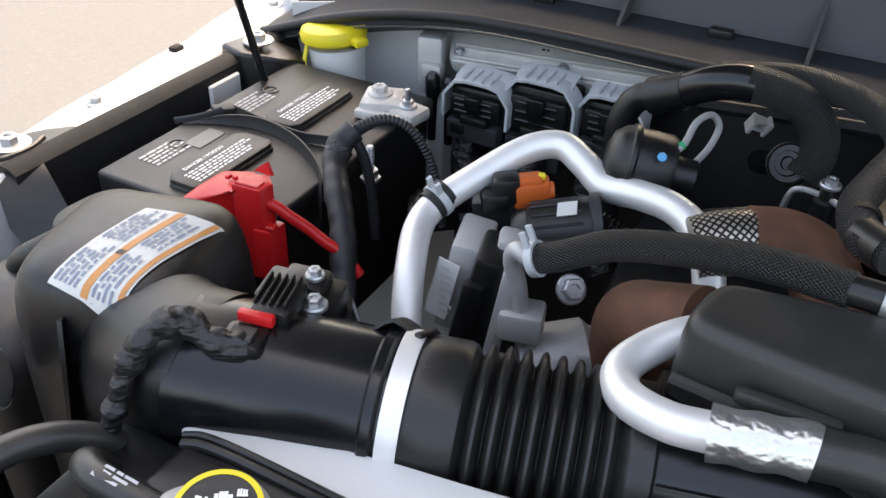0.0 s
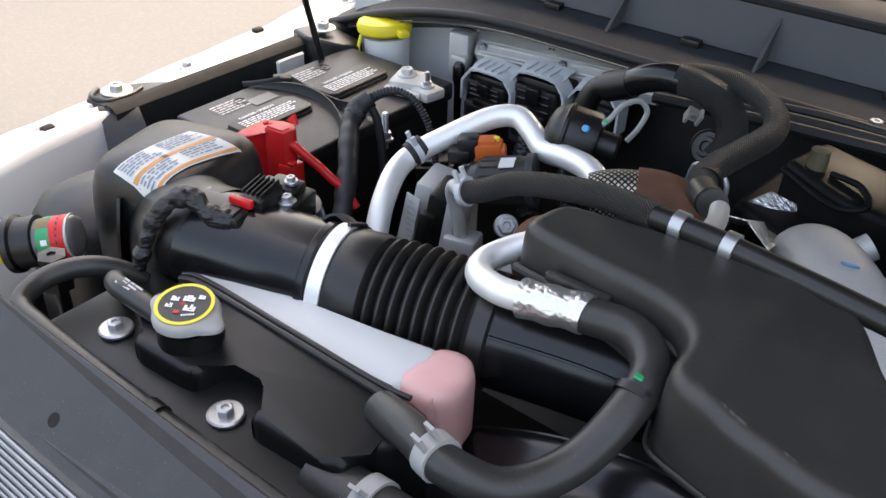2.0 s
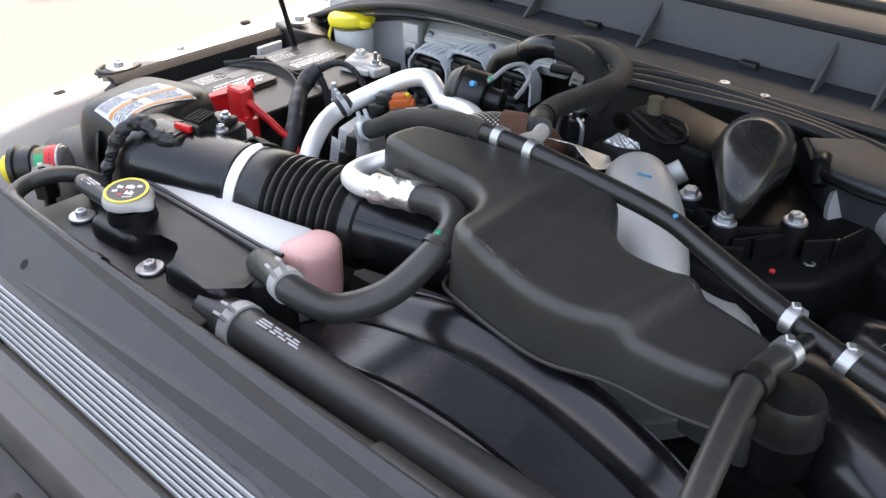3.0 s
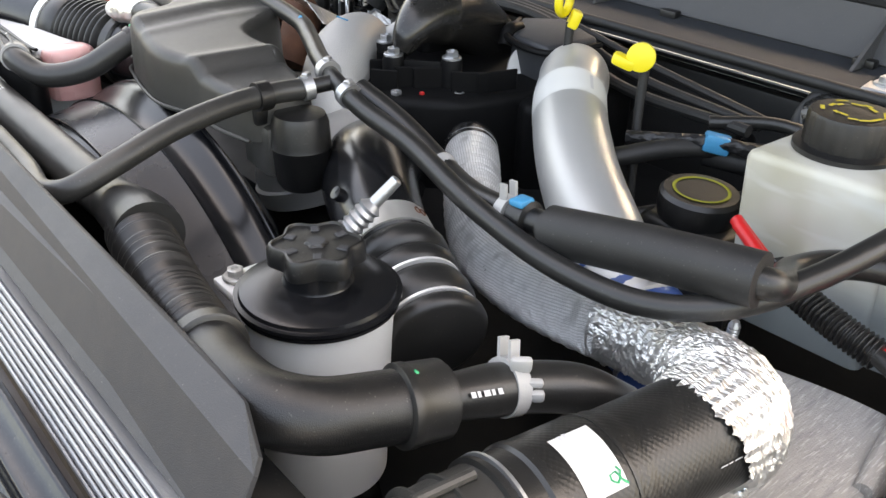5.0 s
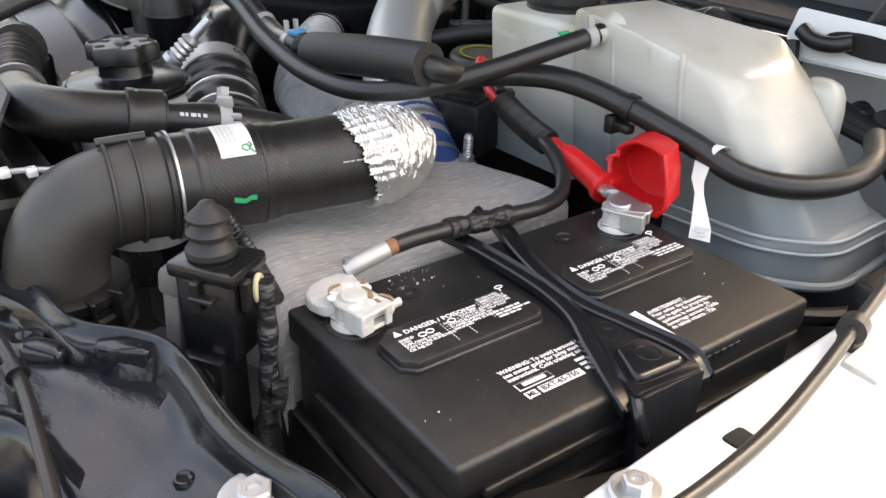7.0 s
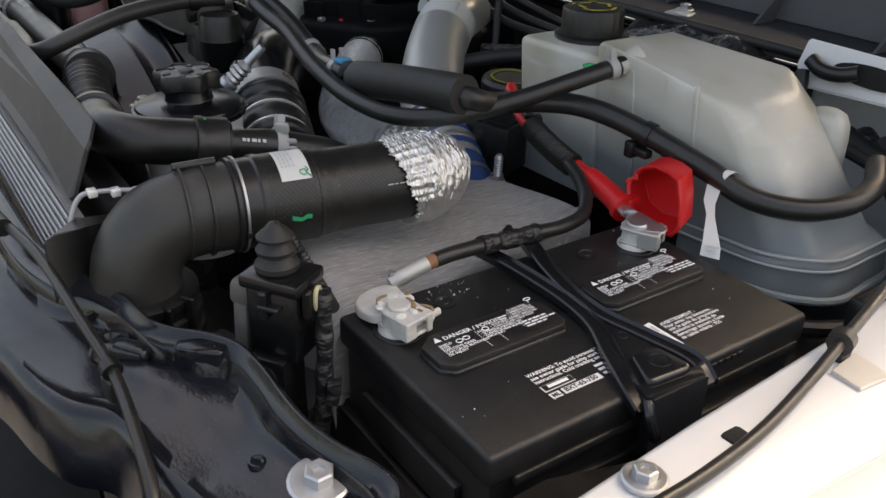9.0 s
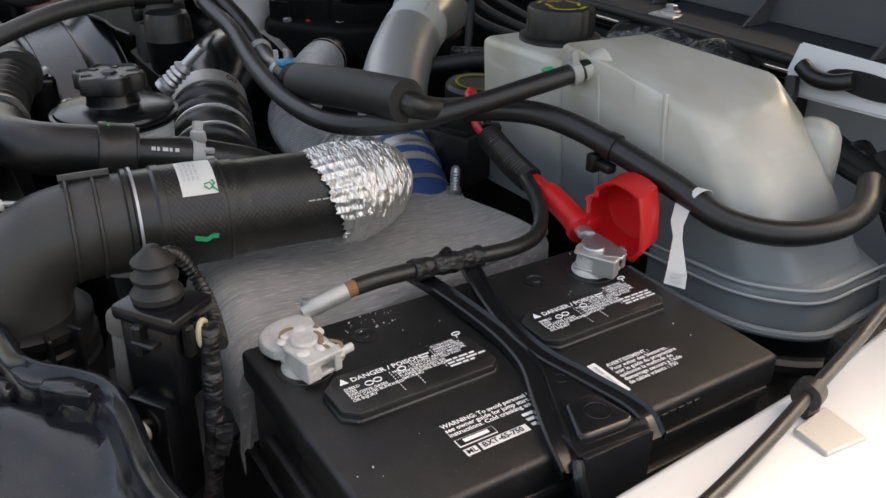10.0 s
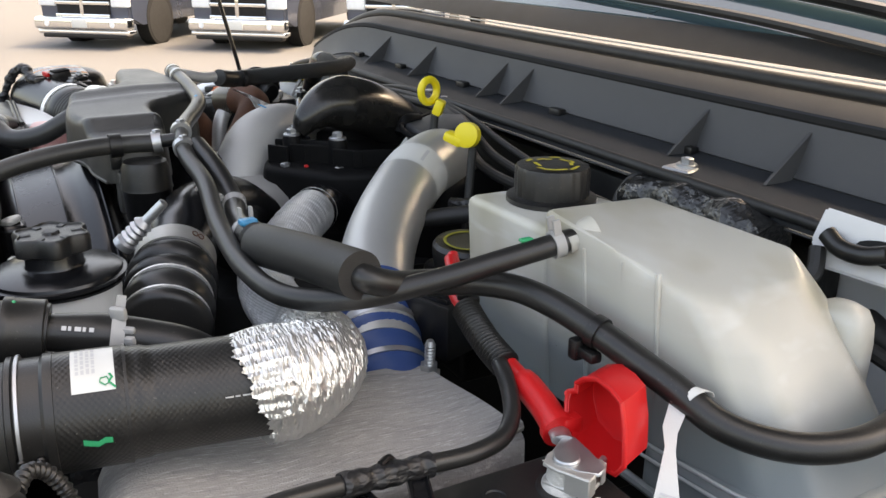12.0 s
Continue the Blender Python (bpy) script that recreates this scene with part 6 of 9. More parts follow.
part("clip", moved(joined(box((-0.370, 0.515, 1.191), (-0.350, 0.53, 1.195), 0.001, 1, (20, 20, 30)), box((-0.372, 0.513, 1.185), (-0.367, 0.532, 1.207), 0.001, 1, (20, 20, 30)), box((-0.353, 0.513, 1.185), (-0.348, 0.532, 1.207), 0.001, 1, (20, 20, 30)), box((-0.370, 0.515, 1.201), (-0.350, 0.53, 1.205), 0.001, 1, (20, 20, 30))), 0.001, 0, 0.002, 0.68, (-0.360, 0.5225, 1.198)), GREYPLASTIC, vac, "grey plastic clip")

# loom over the passenger battery and a stud
loom = thing("wire_loom", (-0.62, 0.3, 1.05), "thick black cloth-taped wire loom arching beside the battery", "wire loom")
part("trunk", tube([(-0.598, 0.225, 1.02), (-0.606, 0.240, 1.065), (-0.618, 0.262, 1.100), (-0.638, 0.292, 1.130), (-0.662, 0.320, 1.147), (-0.678, 0.341, 1.154), (-0.683, 0.358, 1.164), (-0.676, 0.371, 1.174)], lambda d: 0.0112 + 0.0005 * math.sin(d * 120) + 0.0004 * math.sin(d * 310), 18, 14), CLOTH, loom)
part("branch", tube([(-0.683, 0.356, 1.162), (-0.672, 0.374, 1.176), (-0.654, 0.388, 1.183), (-0.636, 0.395, 1.178), (-0.620, 0.400, 1.158), (-0.608, 0.401, 1.128), (-0.60, 0.40, 1.08)], lambda d: 0.0075 - 0.0035 * min(1, d / 0.06) + 0.0005 * math.sin(d * 1700), 14, 40), CLOTH, loom, "corrugated branch")
part("branch", tube([(-0.676, 0.368, 1.170), (-0.668, 0.372, 1.150), (-0.660, 0.372, 1.115), (-0.652, 0.365, 1.07)], 0.0048, 12), CLOTH, loom)
part("wrap", lathe((-0.681, 0.352, 1.160), (0.2, 0.75, 0.6), [(-0.005, 0.0115), (-0.005, 0.0125), (0.005, 0.0122), (0.005, 0.0112)], 20), TAPE, loom, "tape wrap")
stud = thing("threaded_stud", (-0.677, 0.397, 1.09), "zinc threaded stud with a nut", "stud")
part("rod", lathe((-0.677, 0.397, 1.10), (0, 0, 1), [(0, 0.004)] + [(0.012 + 0.0015 * i, 0.0036 + 0.0007 * (i % 2)) for i in range(22)] + [(0.046, 0.003)], 14), STEEL, stud)
part("nut", lathe((-0.677, 0.397, 1.110), (0, 0, 1), [(0, 0.010), (0.003, 0.010), (0.003, 0.0075), (0.011, 0.0075)], 6), STEEL, stud, smooth=False)
for x, y, z in ((-0.60, 0.47, 1.06), (-0.56, 0.44, 1.08), (-0.63, 0.44, 1.05)):
    c = thing("wire_connector", (x, y, z), "dark grey wire connector block among looms", "connector")
    part("block", joined(box((x - 0.025, y - 0.016, z), (x + 0.025, y + 0.016, z + 0.03), 0.004, 2, (0, -10, 25)), box((x - 0.02, y - 0.012, z + 0.028), (x + 0.015, y + 0.012, z + 0.036), 0.002, 2, (0, -10, 25))), DARKGREY if x > -0.6 else PLASTIC, c)
    part("loom", tube([(x + 0.02, y, z + 0.015), (x + 0.05, y + 0.02, z + 0.01), (x + 0.09, y + 0.06, z - 0.02)], 0.006, 10), TAPE, c, "taped wires")

# exhaust pipe with mesh joint
rust = thing("exhaust_pipe", (-0.31, 0.31, 1.1), "rusted exhaust elbow with a woven steel joint", "exhaust pipe")
part("elbow", tube([(-0.328, 0.330, 1.202), (-0.305, 0.340, 1.201), (-0.284, 0.342, 1.194), (-0.268, 0.330, 1.178), (-0.258, 0.305, 1.14)], 0.0245, 28), RUST, rust)
mesh = dark_lines(dark_lines(material("woven steel", (0.62, 0.58, 0.50), 0.4, 0.7, var=0.2), 80, (0.03, 0.025, 0.02), turn=0.8, lo=0.55, hi=0.75), 80, (0.03, 0.025, 0.02), turn=-0.8, lo=0.55, hi=0.75)
part("mesh", tube([(-0.360, 0.312, 1.195), (-0.345, 0.320, 1.199), (-0.324, 0.331, 1.203)], lambda d: 0.0215 + 0.0015 * math.sin(d * 75), 28, 20), mesh, rust, "woven steel mesh joint")
part("lower", tube([(-0.33, 0.235, 1.19), (-0.36, 0.245, 1.175), (-0.38, 0.27, 1.15), (-0.385, 0.29, 1.10)], 0.028, 28), RUST, rust, "rusted lower pipe")
brk = thing("wire_bracket", (-0.285, 0.37, 1.14), "bent steel bracket with a capped bolt", "bracket")
part("frame", tube([(-0.318, 0.424, 1.165), (-0.314, 0.425, 1.196), (-0.308, 0.424, 1.201), (-0.280, 0.412, 1.202), (-0.274, 0.408, 1.197), (-0.276, 0.408, 1.160)], 0.0026, 8, 4), STEEL, brk)
part("cap", lathe((-0.289, 0.418, 1.178), (0, 0, 1), [(0, 0.009), (0.022, 0.009), (0.024, 0.006), (0.03, 0.006), (0.036, 0.005)], 16), PLASTIC, brk, "black capped bolt")
bolt(brk, (-0.289, 0.418, 1.212), r=0.005)
foilp = thing("heat_shield", (-0.235, 0.43, 1.15), "torn bright foil heat shield scrap", "heat shield")
part("sheet", skin([[(-0.262, 0.425, 1.175), (-0.24, 0.43, 1.195), (-0.215, 0.44, 1.185)], [(-0.258, 0.42, 1.155), (-0.235, 0.425, 1.165), (-0.212, 0.43, 1.16)], [(-0.25, 0.30, 1.23), (-0.225, 0.315, 1.225), (-0.205, 0.325, 1.20)]], 0.001), FOIL, foilp)

# cast elbow of the turbo
turbo = thing("turbo_elbow", (-0.13, 0.31, 1.08), "grey cast aluminium turbo elbow", "turbo")
part("elbow", tube([(-0.20, 0.40, 1.13), (-0.18, 0.37, 1.175), (-0.155, 0.335, 1.185), (-0.125, 0.295, 1.175), (-0.10, 0.265, 1.14), (-0.09, 0.25, 1.08)], lambda d: 0.030 + 0.009 * min(1, d / 0.15), 36), CAST, turbo)
part("volute", lathe((-0.06, 0.245, 1.07), (-0.3, -0.2, 1), [(0, 0.09), (0.02, 0.092), (0.022, 0.088), (0.030, 0.088), (0.05, 0.078), (0.066, 0.055), (0.072, 0.03), (0.073, 0.001)], 44), CAST, turbo, "rounded volute")
part("lug", lathe((-0.155, 0.385, 1.185), (0.6, 0.5, 0.5), [(0, 0.012), (0.02, 0.012), (0.021, 0.005)], 18), CAST, turbo)
part("tag", box((-0.150, 0.31, 1.2215), (-0.135, 0.313, 1.2228), 0.001, 1, (0, 12, 30)), BLUE, turbo, "blue paint mark")

# intake manifold and valve covers
manifold = thing("intake_manifold", (-0.06, 0.40, 1.05), "black plastic intake manifold with bolts and an egg-shaped duct", "intake manifold")
MANI = material("black engine plastic", (0.007, 0.007, 0.0072), 0.46, dust=0.004, bump=0.08, spec=0.1)
part("deck", prism([(-0.20, 0.33), (-0.035, 0.275), (0.03, 0.34), (0.06, 0.43), (0.02, 0.53), (-0.16, 0.58), (-0.24, 0.50)], 1.05, 1.165, 0.012, 3), MANI, manifold)
part("wall", joined(box((-0.118, 0.333, 1.12), (-0.054, 0.339, 1.192), 0.002, 2, (0, 0, -27)), box((-0.074, 0.345, 1.12), (-0.004, 0.351, 1.192), 0.002, 2, (0, 0, 43))), MANI, manifold)
for x, y in ((-0.110, 0.350), (-0.062, 0.325), (-0.014, 0.370)):
    part("post", lathe((x, y, 1.10), (0, 0, 1), [(0, 0.013), (0.092, 0.0125), (0.096, 0.011)], 20), MANI, manifold)
    bolt(manifold, (x, y, 1.196), r=0.0072, washer=0.0112, mat=STEEL)
egg = tube([(-0.0605, 0.334, 1.198), (-0.064, 0.350, 1.217), (-0.073, 0.382, 1.230), (-0.085, 0.428, 1.224), (-0.100, 0.48, 1.200), (-0.112, 0.53, 1.16)], lambda d: 0.009 + 0.0285 * min(1, d / 0.080) ** 0.8, 40, 10)
EGG = material("brushed dark plastic", (0.016, 0.0155, 0.015), 0.2, var=0.3, stain=12, bump=0.05, dust=0.05)
part("flange", slab([(-0.068, 0.290, 1.150), (-0.030, 0.286, 1.152), (0.030, 0.372, 1.148), (0.012, 0.398, 1.146), (-0.04, 0.33, 1.150)], 0.010), CAST, manifold, "grey cast flange", smooth=False)
bolt(manifold, (-0.028, 0.303, 1.160), r=0.0065, washer=0.009)
bolt(manifold, (0.010, 0.362, 1.157), r=0.0065, washer=0.009)
part("dot", box((-0.012, 0.322, 1.162), (-0.007, 0.327, 1.168), 0.001, 1), REDINK, manifold, "red paint dot")
part("duct", egg, EGG, manifold, "egg-shaped glossy duct")
for x, y, a, ln in ((-0.118, 0.335, 15, 0.05), (-0.10, 0.348, 20, 0.045), (-0.078, 0.322, 60, 0.03), (-0.035, 0.335, 55, 0.045), (-0.02, 0.352, 60, 0.05), (-0.046, 0.30, 40, 0.03), (0.015, 0.372, 50, 0.04), (-0.14, 0.352, 10, 0.04), (0.03, 0.40, 75, 0.05)):
    part("rib", box((x - ln / 2, y - 0.0015, 1.15), (x + ln / 2, y + 0.0015, 1.188), 0.001, 1, (0, 0, a)), MANI, manifold)
vcl = thing("valve_cover", (-0.2, 0.47, 1.05), "black plastic valve cover with an oil filler neck", "valve cover")
part("cover", joined(prism([(-0.27, 0.42), (-0.17, 0.36), (-0.14, 0.43), (-0.15, 0.56), (-0.25, 0.58)], 1.05, 1.18, 0.01, 3)), MANI, vcl)
part("box", prism([(-0.242, 0.450), (-0.178, 0.418), (-0.128, 0.425), (-0.120, 0.50), (-0.225, 0.515)], 1.06, 1.218, 0.008, 3, tops=[1.220, 1.216, 1.205, 1.21, 1.22]), MANI, vcl, "raised filler box")
part("ledge", tube([(-0.240, 0.447, 1.211), (-0.178, 0.4155, 1.208), (-0.160, 0.424, 1.213), (-0.172, 0.445, 1.2185), (-0.20, 0.452, 1.219)], 0.0030, 8), MANI, vcl)
part("neck", lathe((-0.215, 0.458, 1.214), (0, 0, 1), [(0, 0.009), (0.014, 0.009), (0.016, 0.0085), (0.021, 0.0085), (0.022, 0.001)], 20), material("worn brass neck", (0.10, 0.085, 0.05), 0.6, 0.2), vcl, "brass-coloured neck")
vcr = thing("valve_cover", (0.06, 0.44, 1.05), "black plastic rear intake box beside the dipsticks", "valve cover")
part("cover", joined(prism([(-0.02, 0.45), (0.075, 0.40), (0.12, 0.46), (0.10, 0.56), (-0.02, 0.57)], 1.05, 1.16, 0.012, 3)), MANI, vcr)
part("lid", prism([(-0.076, 0.539), (-0.025, 0.565), (0.06, 0.53), (0.045, 0.461), (-0.022, 0.470)], 1.12, 1.211, 0.006, 3, tops=[1.206, 1.212, 1.212, 1.207, 1.207]), DARKGREY, vcr, "flat satin lid")
part("ledge", tube([(-0.072, 0.532, 1.204), (-0.026, 0.467, 1.203), (0.047, 0.457, 1.202), (0.064, 0.53, 1.204)], 0.004, 8), MANI, vcr)
part("horn", tube([(-0.04, 0.50, 1.205), (-0.036, 0.48, 1.206), (-0.03, 0.468, 1.19)], 0.009, 12), MANI, vcr)
rail2 = thing("wire_loom", (-0.05, 0.58, 1.15), "thin black cables along the cowl", "wire loom")
for k in range(3):
    part("cable", tube([(-0.42, 0.58 - 0.012 * k, 1.19), (-0.25, 0.585 - 0.01 * k, 1.212 - 0.006 * k), (-0.05, 0.58 - 0.012 * k, 1.205), (0.1, 0.56 - 0.02 * k, 1.19 - 0.01 * k), (0.28, 0.55 - 0.02 * k, 1.17)], 0.0045 + 0.001 * k, 10), MATTE, rail2)
bolt(rail2, (-0.201, 0.60, 1.208), r=0.007, washer=0.011)
bolt(rail2, (-0.15, 0.60, 1.206), r=0.006)
for i, (x, y, z) in enumerate(((0.062, 0.463, 1.255), (0.178, 0.45, 1.232))):
    d = thing("dipstick", (x, y, 1.1), "yellow plastic ring dipstick handle" if i == 0 else "yellow plastic dipstick grip", "dipstick")
    if i == 0:
        g = sweep([(x - 0.0035 * math.cos(a), y + 0.0128 * math.cos(a), z + 0.008 + 0.014 * math.sin(a)) for a in [math.tau * k / 24 for k in range(25)]], 0.0048, 10)
        part("ring", joined(g, box((x - 0.006 + 0.008, y - 0.008 + 0.01, z - 0.022), (x + 0.006 + 0.008, y + 0.008 + 0.01, z - 0.002), 0.003, 2, (0, 20, 50))), YELLOW, d)
    else:
        part("grip", joined(lathe((x + 0.004, y, z), (0.5, -0.75, 0.15), [(-0.006, 0.012), (-0.005, 0.0145), (0.005, 0.0145), (0.006, 0.012)], 24), box((x - 0.022, y - 0.018, z - 0.012), (x + 0.002, y + 0.0, z + 0.0), 0.004, 2, (0, 20, 35))), YELLOW, d)
    part("tube", tube([(x + 0.006, y + 0.006, z - 0.015), (x + 0.01, y + 0.0, z - 0.06), (x + 0.03, y - 0.02, z - 0.15)], 0.005, 10), MATTE, d, "black dipstick tube")
# ---------------------------------------------------------------- driver side: hoses at the front
tee = thing("hose_tee", (0.08, 0.152, 1.2), "metal and plastic hose tee with bright clamps", "hose tee")
part("body", joined(tube([(0.055, 0.16, 1.240), (0.085, 0.153, 1.236), (0.115, 0.15, 1.228)], 0.0075), tube([(0.08, 0.155, 1.236), (0.075, 0.14, 1.234), (0.068, 0.12, 1.231)], 0.007)), PLASTIC, tee)
for p, a in (((0.062, 0.158, 1.2395), (1, -0.2, -0.1)), ((0.104, 0.151, 1.231), (1, -0.1, -0.25)), ((0.071, 0.130, 1.2325), (0.2, 1, 0.1))):
    clamp(tee, p, a, 0.0094, 0.009, STEEL, ear=False)
    part("ear", box(Vector(p) + Vector((-0.003, -0.004, 0.0098)), Vector(p) + Vector((0.003, 0.004, 0.0135)), 0.001, 1, (0, 0, 30)), STEEL, tee, "small crimped ear")
front = thing("vent_hose", (0.06, 0.02, 1.15), "black rubber hose sagging from the tee to the radiator", "hose")
part("hose", tube([(0.070, 0.125, 1.232), (0.066, 0.10, 1.232), (0.070, 0.06, 1.232), (0.080, 0.0, 1.226), (0.088, -0.05, 1.213), (0.085, -0.085, 1.200), (0.060, -0.097, 1.193), (0.0, -0.092, 1.190), (-0.10, -0.088, 1.186)], 0.0095, 18), HOSE, front)
part("bracket", joined(lathe((0.067, 0.088, 1.232), (0, 1, 0), [(-0.006, 0.0095), (-0.006, 0.0125), (0.006, 0.0125), (0.006, 0.0095)], 20), box((0.052, 0.082, 1.205), (0.066, 0.094, 1.225), 0.002)), PLASTIC, front, "black hose clip")
reso = thing("resonator_can", (0.085, 0.125, 1.13), "black plastic resonator can under the tee", "can")
part("can", lathe((0.085, 0.113, 1.150), (0, 0, 1), [(0, 0.020), (0.006, 0.0235), (0.036, 0.0255), (0.038, 0.0268), (0.041, 0.0260), (0.060, 0.0248), (0.067, 0.022), (0.070, 0.001)], 36), PLASTIC, reso)
part("arm", prism([(0.02, 0.09), (0.075, 0.085), (0.08, 0.13), (0.03, 0.13)], 1.16, 1.205, 0.006, 2), SATIN, reso)

inlet = thing("turbo_inlet", (0.18, 0.12, 1.1), "black rubber turbo inlet elbow with steel band and ribs", "hose")
part("elbow", tube([(0.04, 0.225, 1.11), (0.075, 0.196, 1.140), (0.120, 0.160, 1.153), (0.168, 0.132, 1.153), (0.214, 0.1107, 1.146)], lambda d: 0.052 - 0.015 * min(1, d / 0.20), 36), GLOSSY, inlet)
bd = Vector((0.93, -0.30, -0.22)).normalized()
b0 = Vector((0.210, 0.112, 1.147))
part("band", lathe(b0 - bd * 0.004, bd, [(0, 0.036), (0, 0.0380), (0.022, 0.0380), (0.022, 0.036)], 40), TIN, inlet, "wide steel band")
for q in (-8, 8):
    part("slot", sweep([b0 + bd * (0.007 + 0.0035 * math.cos(a)) + (Vector((0.30, 0.55, 0.75)).normalized() * 0.0382 + Vector((0, 0.8, -0.6)) * (0.0028 * math.sin(a) + 0.0004 * q)) for a in [math.tau * k / 14 for k in range(15)]], 0.0006, 6), RUST, inlet, "stamped oval")
prof = [(0.0, 0.036), (0.018, 0.036), (0.020, 0.034)]
for d, w in ((0.022, 0.022), (0.046, 0.020), (0.068, 0.030), (0.100, 0.016)):
    prof += [(d, 0.0345), (d + w * 0.12, 0.0385), (d + w * 0.35, 0.0408), (d + w * 0.65, 0.0408), (d + w * 0.88, 0.0385), (d + w, 0.0345)]
part("ribbed", lathe(b0, bd, prof, 44), RUBBER, inlet, "ribbed rubber section")
for d in (0.066, 0.098):
    part("wire", lathe(b0 + bd * d, bd, [(-0.001, 0.034), (-0.001, 0.0385), (0.0012, 0.0385), (0.0012, 0.034)], 44), ALU, inlet, "bright ring")
part("stud", lathe((0.2205, 0.064, 1.172), (0.28, 0.62, 0.68), [(0, 0.010), (0.006, 0.010)] + [(0.008 + 0.003 * i, 0.0075 + 0.002 * (i % 2)) for i in range(8)] + [(0.034, 0.005), (0.058, 0.0045), (0.059, 0.003)], 18), STEEL, inlet, "bright ribbed spring stud")
part("bump", lathe((0.166, 0.096, 1.176), (-0.1, -0.7, 0.6), [(-0.004, 0.006), (0.003, 0.0055), (0.0035, 0.0005)], 16), GLOSSY, inlet)

ps = thing("steering_reservoir", (0.283, 0.0, 1.05), "white power steering reservoir with black lobed cap", "reservoir")
SX, SY = 0.282, 0.003
part("body", lathe((SX, SY, 1.03), (0, 0, 1), [(0, 0.044), (0.11, 0.048), (0.1425, 0.0500)], 44), MILKWHITE, ps)
part("ear", box((SX - 0.074, SY - 0.04, 1.158), (SX - 0.03, SY + 0.012, 1.166), 0.002), MILKWHITE, ps)
bolt(ps, (SX - 0.062, SY - 0.028, 1.167), r=0.006, washer=0.009, mat=TIN)
part("lid", lathe((SX, SY, 1.1705), (0, 0, 1), [(0, 0.050), (0.001, 0.0535), (0.003, 0.0535), (0.0035, 0.051), (0.005, 0.051), (0.0055, 0.0550), (0.008, 0.0550), (0.0085, 0.0520), (0.011, 0.0510), (0.0125, 0.047), (0.0150, 0.030), (0.0156, 0.0235), (0.0175, 0.0225), (0.036, 0.0215)], 48), GLOSSY, ps, "ribbed black lid")
lobes = [[(SX + (0.0285 + 0.0032 * math.cos(6 * a)) * k * math.cos(a), SY + (0.0285 + 0.0032 * math.cos(6 * a)) * k * math.sin(a), z + 0.003) for a in [math.tau * i / 72 for i in range(72)]] for k, z in ((0.9, 1.195), (1.0, 1.1965), (1.0, 1.208), (0.95, 1.2105), (0.9, 1.211), (0.88, 1.2095), (0.25, 1.2095), (0.2, 1.211), (0.01, 1.211))]
psc = part("cap", lofted(lobes), PLASTIC, ps, "lobed black screw cap")
for i in range(6):
    a = math.tau * (i + 0.5) / 6
    part("mark", box((SX + 0.019 * math.cos(a) - 0.004, SY + 0.019 * math.sin(a) - 0.003, 1.2122), (SX + 0.019 * math.cos(a) + 0.004, SY + 0.019 * math.sin(a) + 0.003, 1.2134), 0.0008, 1, (0, 0, math.degrees(a))), DARKGREY, psc, "dark grey raised grip mark")
part("badge", lathe((SX, SY, 1.2135), (0, 0, 1), [(0, 0.006), (0.001, 0.0055), (0.0012, 0.001)], 24), DARKGREY, psc)

rh = thing("radiator_elbow", (0.3, -0.06, 1.15), "ribbed black radiator hose and plastic elbow", "hose")
part("neck", tube([(0.07, -0.050, 1.175), (0.11, -0.053, 1.181), (0.14, -0.056, 1.186), (0.165, -0.06, 1.188)], lambda d: 0.019 + 0.006 * min(1, d / 0.08), 28), RUBBER, rh)
part("ribbed", tube([(0.145, -0.060, 1.182), (0.19, -0.070, 1.185), (0.25, -0.082, 1.189), (0.325, -0.094, 1.196)], lambda d: 0.0232 - 0.018 * d + 0.0007 * math.sin(d * 1900), 28, 60), RUBBER, rh)
part("collar", lathe((0.316, -0.0925, 1.195), (0.95, -0.15, 0.1), [(0, 0.021), (0.001, 0.0225), (0.01, 0.0225), (0.011, 0.021)], 32), RUBBER, rh)
part("elbow", tube([(0.318, -0.093, 1.195), (0.36, -0.100, 1.200), (0.394, -0.097, 1.203), (0.413, -0.080, 1.201), (0.421, -0.055, 1.197), (0.427, -0.030, 1.193), (0.430, -0.015, 1.190)], 0.0192, 28), PLASTIC, rh, "moulded plastic elbow")
ed = Vector((0.2, 1.0, -0.14)).normalized()
part("cuff", lathe((0.4245, -0.042, 1.1945), ed, [(0, 0.020), (0.001, 0.0225), (0.006, 0.0225), (0.007, 0.0218), (0.026, 0.0212), (0.028, 0.016)], 32), RUBBER, rh, "thick rubber cuff")
part("spigot", tube([(0.430, -0.016, 1.190), (0.433, 0.004, 1.186), (0.436, 0.022, 1.182), (0.441, 0.044, 1.176), (0.452, 0.070, 1.168), (0.466, 0.095, 1.15)], lambda d: 0.0125 + 0.0025 * min(1, d / 0.03), 24), RUBBER, rh)
clamp(rh, (0.4355, 0.027, 1.181), (0.18, 0.95, -0.2), 0.0153, 0.009, GREYPLASTIC, turn=-20)
for s, (w, h) in enumerate(((0.012, 0.016), (0.016, 0.008), (0.008, 0.012))):
    part("catch", box((0.443 - w / 2 + 0.005 * s, 0.026 + 0.002 * s, 1.195 - 0.008 * s), (0.443 + w / 2 + 0.005 * s, 0.031 + 0.002 * s, 1.195 - 0.008 * s + h * 0.6), 0.002, 2, (10, 0, 50)), GREYPLASTIC, rh, "pale clamp catch")
part("mark", box((0.4265, -0.036, 1.2135), (0.4305, -0.031, 1.2155), 0.001, 1), GREENINK, rh)
